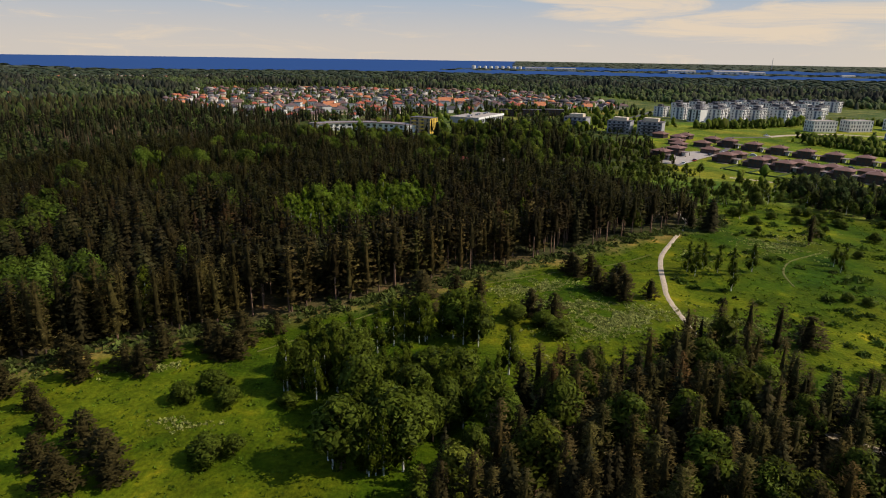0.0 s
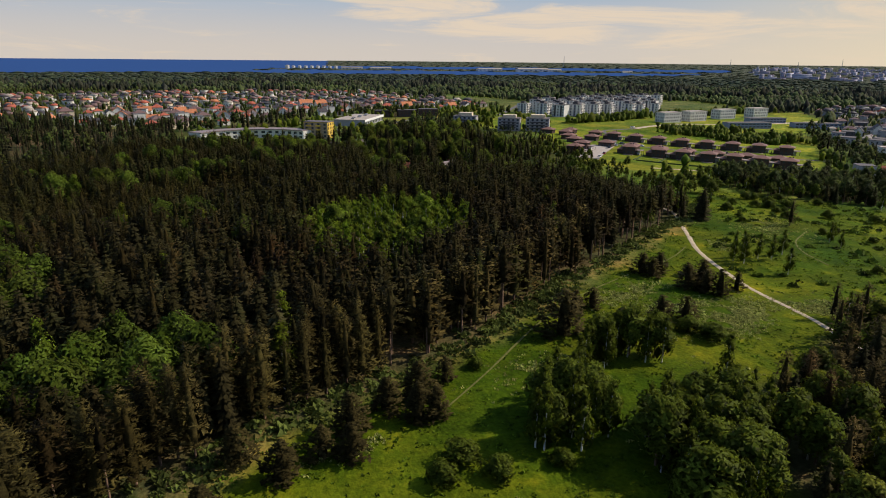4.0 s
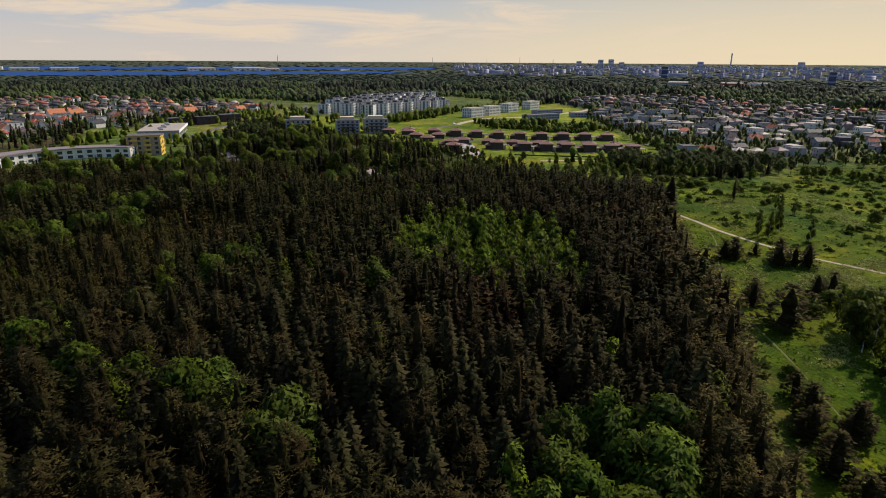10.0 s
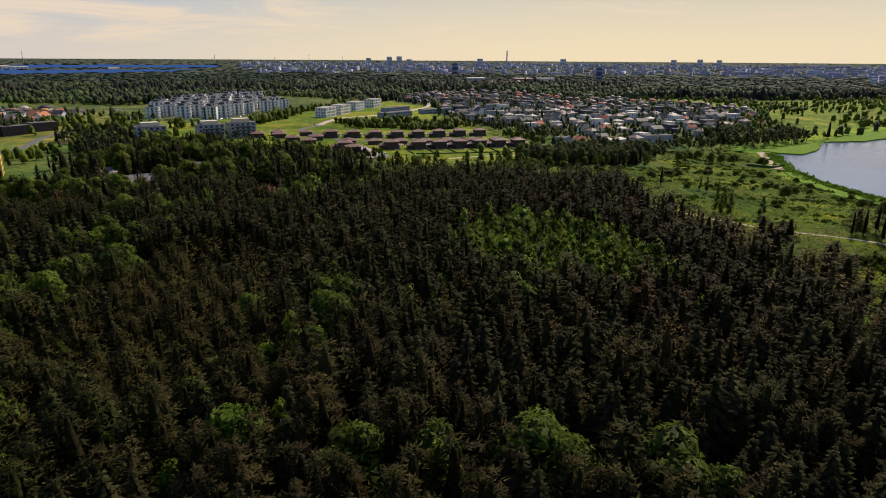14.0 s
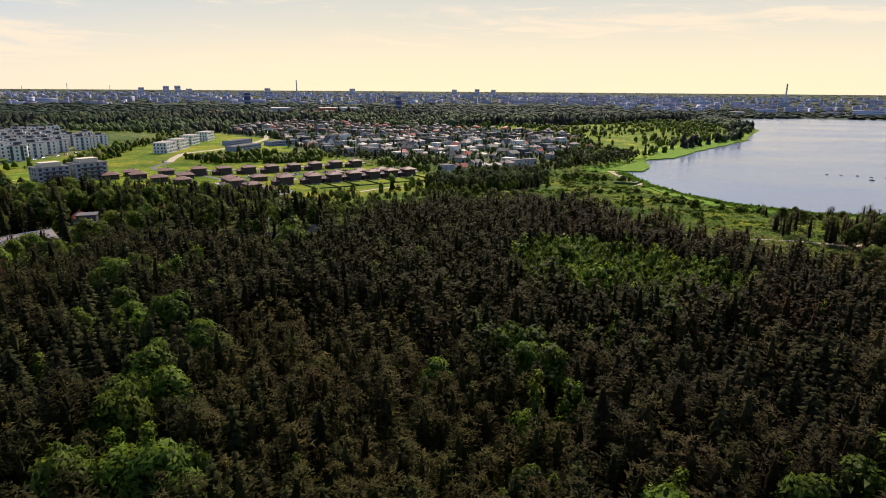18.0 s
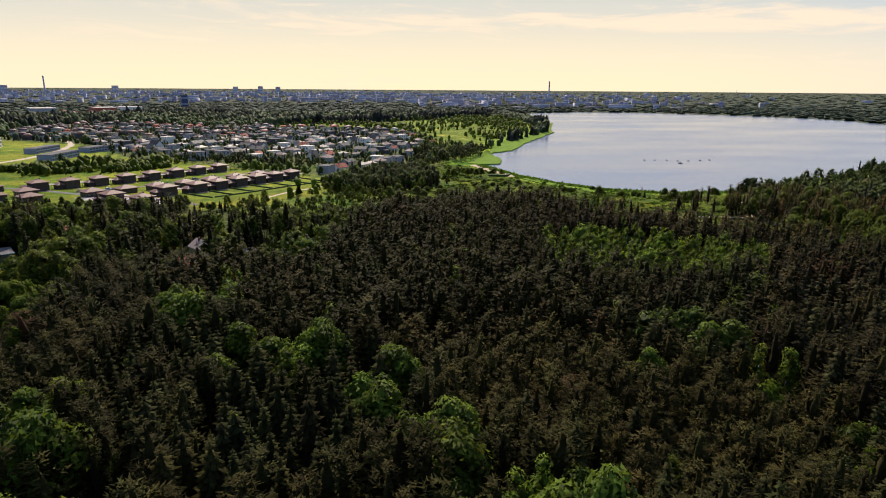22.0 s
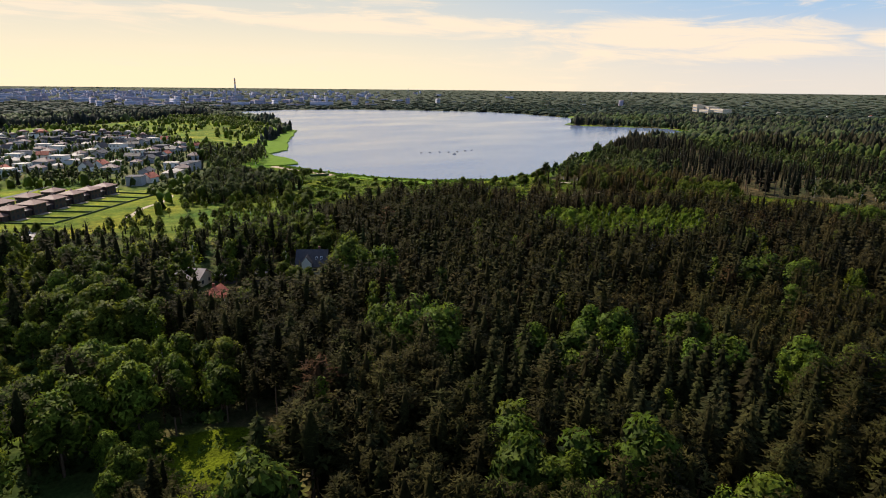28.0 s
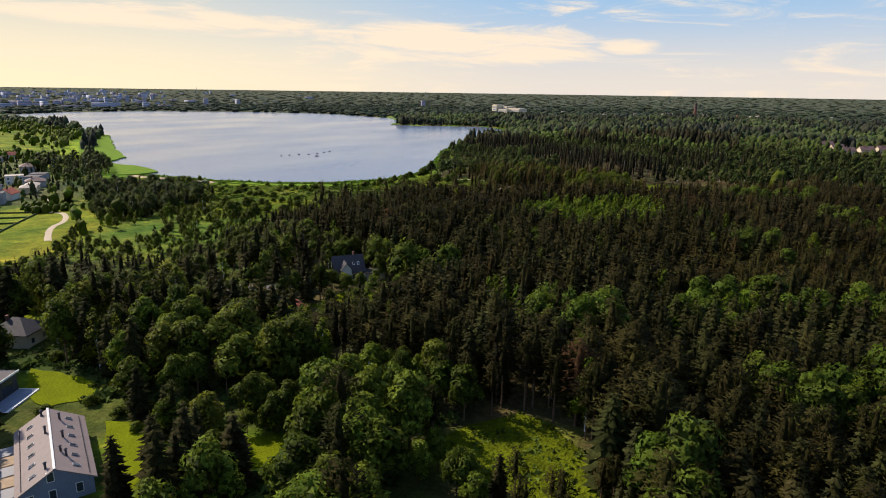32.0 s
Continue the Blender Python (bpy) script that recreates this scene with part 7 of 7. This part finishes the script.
for kind, squat, spots in (
        (PINE, False, [(119, 189, 10), (60, 120, 9), (64, 116, 10), (68, 112, 11), (56, 112, 10),
                       (106, 82, 9), (98, 84, 10), (92, 88, 10), (84, 64, 11), (78, 70, 12), (74, 78, 11), (88, 74, 12), (96, 72, 11), (70, 88, 10)]),
        (PINE, True, [(77, 116, 7), (-4, 129, 10), (9, 128, 5), (-42, 107, 7), (-39, 107, 6), (-40, 114, 7), (-46, 112, 6), (-53, 107, 7), (-54, 100, 6), (-58, 102, 5), (41, 158, 6), (36, 159, 6), (37, 156, 5.5), (46, 147, 7), (45, 139, 7), (40, 145, 6.5), (43, 142, 6), (52, 141, 5), (47, 154, 4), (4, 139, 6), (10, 141, 5),
                      (21, 130, 6), (26, 128, 6), (-34, 118, 5), (-64, 98, 6.5), (-47, 74, 5.5), (-52, 78, 6), (-50, 68, 6), (-44, 70, 5), (-56, 73, 5.5), (-60, 82, 5), (-70, 104, 6), (-74, 92, 6), (-66, 88, 5)]),
        (SPRUCE, False, [(93, 204, 13), (89, 210, 9), (97, 210, 8), (133, 84, 6), (141, 95, 5)]),
        (BIRCH, False, [(69, 161, 10), (70, 158, 10), (77, 160, 9), (80, 158, 9), (87, 161, 9), (74, 163, 9), (75, 147, 9), (7, 122, 10), (3, 116, 11), (5, 113, 11), (8, 112, 11), (-12, 109, 11), (-17, 108, 10), (-26, 94, 12), (-27, 95, 11), (-22, 102, 12), (-18, 99, 12), (-16, 104, 11), (-7, 114, 11), (-9, 112, 11), (-14, 106, 10),
                        (-24, 98, 11), (-20, 97, 12), (1, 118, 10), (-3, 115, 10), (-15, 94, 11), (13, 101, 12), (-9, 90, 12), (-10, 86, 12), (-7, 85, 12), (-1, 86, 12), (1, 93, 11), (6, 92, 11), (-5, 94, 11), (-2, 82, 12), (8, 87, 12), (-9, 82, 12), (-5, 88, 12), (2, 88, 12), (4, 84, 11), (-6, 80, 11), (10, 92, 10), (-12, 80, 11),
                        (62, 118, 8), (120, 172, 7), (100, 225, 9), (106, 230, 8), (112, 222, 8), (115, 169, 8), (114, 164, 7)]),
        (LEAFY, True, [(-27, 121, 2.6), (-35, 90, 4), (-25, 90, 3), (26, 120, 3.4), (131, 218, 3.4), (136, 216, 3.6), (131, 207, 3), (128, 199, 3.2), (146, 217, 3.2), (162, 190, 3.6), (167, 186, 3.8), (182, 188, 3.4), (146, 197, 4), (122, 178, 2.4), (128, 178, 2.6), (133, 168, 2.2), (140, 166, 2.2), (102, 142, 2.6), (106, 140, 2.5), (-43, 91, 4), (-39, 95, 4.2), (-33, 75, 4.6), (-30, 77, 3.4), (17, 126, 4.5), (23, 123, 4), (8, 128, 4.5), (25, 118, 4.5), (171, 144, 3.6), (170, 134, 4.2), (210, 159, 3.2),
                       (191, 174, 3), (196, 172, 2.8), (170, 190, 3.2), (164, 192, 3), (279, 145, 5), (150, 150, 2), (128, 200, 2.5), (136, 208, 2.6), (146, 214, 3), (106, 198, 2.4), (110, 204, 2.2), (160, 112, 3), (175, 106, 3.4), (190, 104, 3), (152, 92, 3.4), (126, 90, 4), (118, 96, 3.6), (200, 122, 3), (216, 128, 3),
                       (180, 156, 2.5), (186, 150, 2.6), (176, 124, 2.8), (167, 131, 4), (187, 142, 3.4), (176, 139, 3), (199, 155, 3), (198, 166, 2.6), (211, 174, 3.2), (151, 105, 4.4), (155, 101, 3.6), (159, 91, 3.8), (220, 146, 3.6), (153, 158, 3),
                       (118, 232, 3.6), (112, 227, 4), (125, 224, 3), (138, 231, 3.6), (142, 230, 3.2), (141, 221, 4), (151, 226, 3.4), (136, 216, 3), (162, 216, 3), (114, 215, 3.4), (144, 254, 4), (139, 74, 4), (146, 66, 4.4), (152, 52, 5), (158, 34, 5), (157, 16, 6), (160, 8, 6), (154, 24, 5), (148, 78, 3.6), (133, 88, 3)]),
        (LEAFY, False, [(117, 138, 8), (143, 80, 7), (96, 106, 9), (100, 104, 8), (86, 102, 9), (89, 104, 8), (265, 143, 6), (262, 161, 7), (258, 169, 7), (258, 175, 6.5), (237, 192, 7), (108, 249, 9), (120, 252, 9), (247, 175, 8), (245, 169, 8), (252, 163, 8), (247, 183, 8.5), (237, 187, 8), (223, 192, 9), (230, 190, 8), (-7, 88, 11), (0, 90, 11), (-4, 84, 12), (-24, 96, 10), (-19, 101, 11), (8, 368, 14), (4, 365, 14), (-28, 372, 14), (-32, 381, 13), (-38, 376, 14), (-43, 380, 13), (-7, 362, 13), (11, 379, 9), (-5, 368, 13), (-34, 371, 12), (129, 246, 9), (125, 237, 8), (-39, 379, 12), (13, 305, 6), (15, 309, 6.5), (20, 309, 7), (11, 300, 6), (19, 305, 5), (-16, 378, 5), (-20, 374, 5), (-18, 376, 4.5)])):
    for x, y, tall in spots:
        tree(kind, x, y, tall, squat)
# the birch clumps in the meadow
g_c = random.Random(17)
for cx, cy, rx, ry, n in ((-4, 87, 9, 7, 22), (-20, 100, 6, 8, 14), (2, 115, 7, 4, 8), (-10, 76, 8, 5, 16)):
    for i in range(n):
        a, q = g_c.uniform(0, 6.28), math.sqrt(g_c.random())
        tree(BIRCH if i % 3 else LEAFY, cx + rx * q * math.cos(a), cy + ry * q * math.sin(a), g_c.uniform(9, 12.5))
for x, y, tall in ((-16, 395, 13), (-19, 392, 14), (-22, 396, 13), (-13, 399, 11), (28, 368, 12), (31, 372, 10), (-24, 388, 12), (22, 372, 11), (16, 370, 12), (10, 368, 12)):
    tree(SPRUCE, x, y, tall, where="in a garden", group="garden spruces")
for x, y, tall in ((8, 384, 2.2), (10, 380, 2), (5, 381, 2.4), (-1, 378, 2.6), (-5, 386, 1.6), (-8, 389, 1.6), (-11, 392, 1.4), (1, 386, 2), (16, 384, 2.2), (20, 390, 2), (40, 376, 2.4), (8, 318, 2.2), (12, 312, 2.6), (3, 306, 1.6), (10, 304, 1.5)):
    tree(LEAFY, x, y, tall, True, "beside a lawn", "garden bushes")


def bare_tree(x, y, tall):
    ob = thing("dead_tree", "bare dead tree by the lake shore", "tree", "dead trees")
    g = random.Random(int(x))
    bm = bmesh.new()
    bmesh.ops.create_cone(bm, cap_ends=True, segments=7, radius1=0.18, radius2=0.05, depth=tall, matrix=Matrix.Translation((0, 0, tall / 2 - 0.2)))
    part("trunk", bm, BARK, ob)
    for i in range(7):
        z, a = tall * g.uniform(0.4, 0.9), g.uniform(0, 6.28)
        bm = bmesh.new()
        bmesh.ops.create_cone(bm, cap_ends=True, segments=5, radius1=0.06, radius2=0.02, depth=1.6, matrix=Matrix.Translation((0, 0, z)) @ Matrix.Rotation(a, 4, "Z") @ Matrix.Rotation(0.7, 4, "X") @ Matrix.Translation((0, 0, 0.8)))
        part("branch", bm, BARK, ob)
    settle(ob, x, y, 0)


bare_tree(140, 98, 7)
bare_tree(142, 96, 6.5)
bare_tree(-89, 312, 15)


# ---- low growth ----
def mounds(name, label, spots_x, spots_y, size, tint, tris=9, spread=0.25, seed=1, category="shrubs"):
    """Low clumps of stems and leaves, one object of kind stuff."""
    g = np.random.default_rng(seed)
    n = len(spots_x)
    z = height(spots_x, spots_y)
    size = size * g.normal(1, 0.3, n).clip(0.4, 2)
    V = np.empty((n, tris, 3, 3), np.float32)
    a = g.uniform(0, 6.283, (n, tris))
    rad = np.sqrt(g.random((n, tris))) * size[:, None]
    cx, cy = spots_x[:, None] + rad * np.cos(a), spots_y[:, None] + rad * np.sin(a)
    top = size[:, None] * (0.85 - 0.6 * (rad / size[:, None]) ** 2) * g.uniform(0.6, 1.2, (n, tris))
    b = g.uniform(0, 6.283, (n, tris))
    w = size[:, None] * 0.42
    gz = z[:, None]
    V[:, :, 0] = np.stack([cx - w * np.cos(b), cy - w * np.sin(b), gz + top * 0.25 - 0.05], -1)
    V[:, :, 1] = np.stack([cx + w * np.cos(b), cy + w * np.sin(b), gz + top * 0.35 - 0.05], -1)
    V[:, :, 2] = np.stack([cx + w * 0.9 * np.sin(b), cy - w * 0.9 * np.cos(b), gz + top], -1)
    col = np.asarray(tint)[None, None] * g.normal(1, spread, (n, 1, 1)).clip(0.4, 1.8) * g.uniform(0.75, 1.25, (n, tris, 1))
    col = np.repeat(col[:, :, None, :], 3, 2)
    me = mesh_from(name, V.reshape(-1, 3), np.arange(n * tris * 3).reshape(-1, 3), [GRASS], np.clip(col.reshape(-1, 3), 0.005, 0.7))
    return tagged(new(name, me), label, category, kind="stuff")


def low_growth():
    g = np.random.default_rng(21)
    x, y = g.uniform(-110, 330, 26000), g.uniform(30, 260, 26000)
    ok = inside(x, y, MEADOW)
    x, y = x[ok], y[ok]
    line = away(x, y, [(52, 108), (57, 142), (65, 171), (92, 232)], False)
    ok = line > 2
    x, y = x[ok], y[ok]
    f = lumps(x, y, 17.0) + 0.6 * lumps(y, x, 7.0)
    grass = f < 0.5
    mounds("tall_grass", "tufts of tall green meadow grass", x[grass][:9000], y[grass][:9000], 0.5, (0.075, 0.118, 0.007), 5, 0.4, 2, "grass")
    fx, fy = [x[f > 1.05][:1500]], [y[f > 1.05][:1500]]
    for px, py, ra, rb, turn, n in ((22, 146, 14, 5, 20, 700), (38, 126, 15, 6, 25, 1500), (-54, 102, 8, 2, 20, 130), (63, 126, 9, 6, -20, 700), (-13, 117, 12, 4, 15, 400), (76, 172, 5, 7, 0, 250), (30, 136, 13, 4, 0, 400), (110, 190, 20, 8, 40, 700), (130, 150, 18, 6, 20, 600), (160, 170, 20, 5, 30, 500), (-40, 84, 6, 2, 0, 60)):
        c, q = math.cos(radians(turn)), math.sin(radians(turn))
        u, v = g.normal(0, 0.5, n) * ra, g.normal(0, 0.5, n) * rb
        fx.append(px + u * c - v * q)
        fy.append(py + u * q + v * c)
    fx, fy = np.concatenate(fx), np.concatenate(fy)
    ok = inside(fx, fy, MEADOW) & (lumps(fx, fy, 3.1) > -0.6)
    mounds("meadow_flowers", "patches of pale flowering weeds in the grass", fx[ok], fy[ok], 0.42, (0.29, 0.30, 0.085), 6, 0.3, 3, "flowers")
    shrubs = (lumps(x, y, 9.0) > 0.1) & (x > 60)
    mounds("low_shrubs", "low leafy shrubs scattered over the meadow", x[shrubs][:620], y[shrubs][:620], 1.25, (0.055, 0.085, 0.010), 22, 0.35, 4)
    # forest edge scrub
    edge = MEADOW[1:12]
    t = g.random(700) * (len(edge) - 1)
    i = t.astype(int)
    p = np.array(edge)[i] + (np.array(edge)[np.minimum(i + 1, len(edge) - 1)] - np.array(edge)[i]) * (t - i)[:, None] + g.normal(0, 2.2, (700, 2))
    mounds("edge_scrub", "scrub and ferns along the forest edge", p[:, 0], p[:, 1], 1.1, (0.075, 0.095, 0.02), 16, 0.35, 5)
    # reeds round the lake
    L = np.array(LAKE)
    k = g.integers(0, len(L), 9000)
    t = g.random(9000)[:, None]
    p = L[k] * (1 - t) + L[(k + 1) % len(L)] * t + g.normal(0, 2.5, (9000, 2))
    near = (np.hypot(p[:, 0] - 40, p[:, 1] - 228) < 900) & ((p[:, 0] < 330) | (p[:, 1] < -200))
    p = p[near]
    mounds("reeds", "fresh green reeds along the lake shore", p[:, 0], p[:, 1], 1.6, (0.10, 0.175, 0.014), 5, 0.25, 6, "reeds")
    # undergrowth in the glade and gardens
    gx, gy = g.uniform(-80, 12, 1600), g.uniform(345, 400, 1600)
    ok = inside(gx, gy, GLADE)
    mounds("glade_grass", "yellow-green grass and saplings of the glade", gx[ok], gy[ok], 0.8, (0.09, 0.125, 0.02), 8, 0.35, 7, "grass")


low_growth()


def garden_shrubs():
    g = np.random.default_rng(33)
    x, y = g.uniform(-45, 60, 900), g.uniform(355, 425, 900)
    ok = clear_of_houses(x, y)
    for p in LAWNS:
        ok &= ~inside(x, y, p)
    x, y = x[ok], y[ok]
    mounds("garden_shrubs", "leafy shrubs and borders in the village gardens", x, y, 1.3, (0.055, 0.085, 0.018), 22, 0.4, 34)


garden_shrubs()


# ---- lake ----
def buoy(x, y, big=False):
    ob = thing("buoy", "small dark float on the lake", "buoy", "floats on the lake")
    bm = bmesh.new()
    bmesh.ops.create_uvsphere(bm, u_segments=10, v_segments=6, radius=0.9, matrix=Matrix.Diagonal((1.6, 1.0, 0.55, 1)))
    part("float", bm, DARK_WALL, ob)
    bm = bmesh.new()
    bmesh.ops.create_cone(bm, cap_ends=True, segments=6, radius1=0.08, radius2=0.05, depth=1.0, matrix=Matrix.Translation((0, 0, 0.8)))
    part("staff", bm, METAL, ob)
    ob.matrix_basis = pose(x, y, 0.05, 0, 0, 30) @ Matrix.Scale(1.6 if big else 1.0, 4)


for x, y in ((348, -31), (346, -41), (343, -52), (336, -59), (333, -69), (335, -83), (337, -95)):
    buoy(x, y)
buoy(318, -50, True)
SAND = material("beach_sand", (0.42, 0.31, 0.20), 0.95, 0.15, 0.5, bump=0.1)
ribbon("beach", [(258, 136), (272, 135), (288, 138), (311, 141), (336, 144)], 9.0, SAND, "strip of pale sandy beach at the lake", 0.35)


def beach_hedge():
    ob = thing("beach_hedge", "clipped hedge beside the beach", "hedge")
    for i, (x, y, turn) in enumerate(((262, 150, 0), (262, 142, 0), (266, 137, 60))):
        p = part("hedge_panel", box(-0.8, 0.8, -4, 4, -0.5, 1.5), HEDGE, ob)
        p.matrix_basis = pose(x, y, h1(x, y), 0, 0, turn)


beach_hedge()
# reed beds reaching into the lake
REEDS = material("reed_bed", (0.12, 0.20, 0.016), 0.9, 0.3, 0.12, bump=0.4, spec=0.05)


def reed_bed(poly):
    bm = bmesh.new()
    rnd = random.Random(int(poly[0][0]))
    rim = []
    for (x0, y0), (x1, y1) in zip(poly, poly[1:] + poly[:1]):
        n = max(1, int(math.hypot(x1 - x0, y1 - y0) / 9))
        rim += [(x0 + (x1 - x0) * k / n + rnd.uniform(-2, 2), y0 + (y1 - y0) * k / n + rnd.uniform(-2, 2)) for k in range(n)]
    low = [bm.verts.new((x, y, -0.3)) for x, y in rim]
    top = [bm.verts.new((x, y, 0.9)) for x, y in rim]
    cap = bm.faces.new(top)
    for i in range(len(rim)):
        j = (i + 1) % len(rim)
        bm.faces.new((low[i], low[j], top[j], top[i]))
    bmesh.ops.triangulate(bm, faces=[cap])
    bmesh.ops.recalc_face_normals(bm, faces=bm.faces)
    tagged(part("reed_bed", bm, REEDS, None), "bright green reed bed along the lake shore", "reeds", kind="structure")


reed_bed([(581, 46), (651, -28), (735, -87), (718, -96), (625, -39), (537, 20), (453, 65), (433, 99)])
reed_bed([(398, 148), (420, 141), (428, 108), (400, 103), (366, 107), (338, 119), (341, 132), (347, 144)])
reed_bed([(248, 132), (222, 127), (207, 121), (180, 108), (176, 98), (190, 102), (206, 113), (226, 118), (250, 126)])
ribbon("reed_spit_south", [(568, -590), (600, -655), (640, -745), (740, -850)], 24.0, material("reed_bed_south", (0.09, 0.14, 0.025), 0.9, 0.3, 0.12, bump=0.4), "reedy spit in the lake", 0.5)
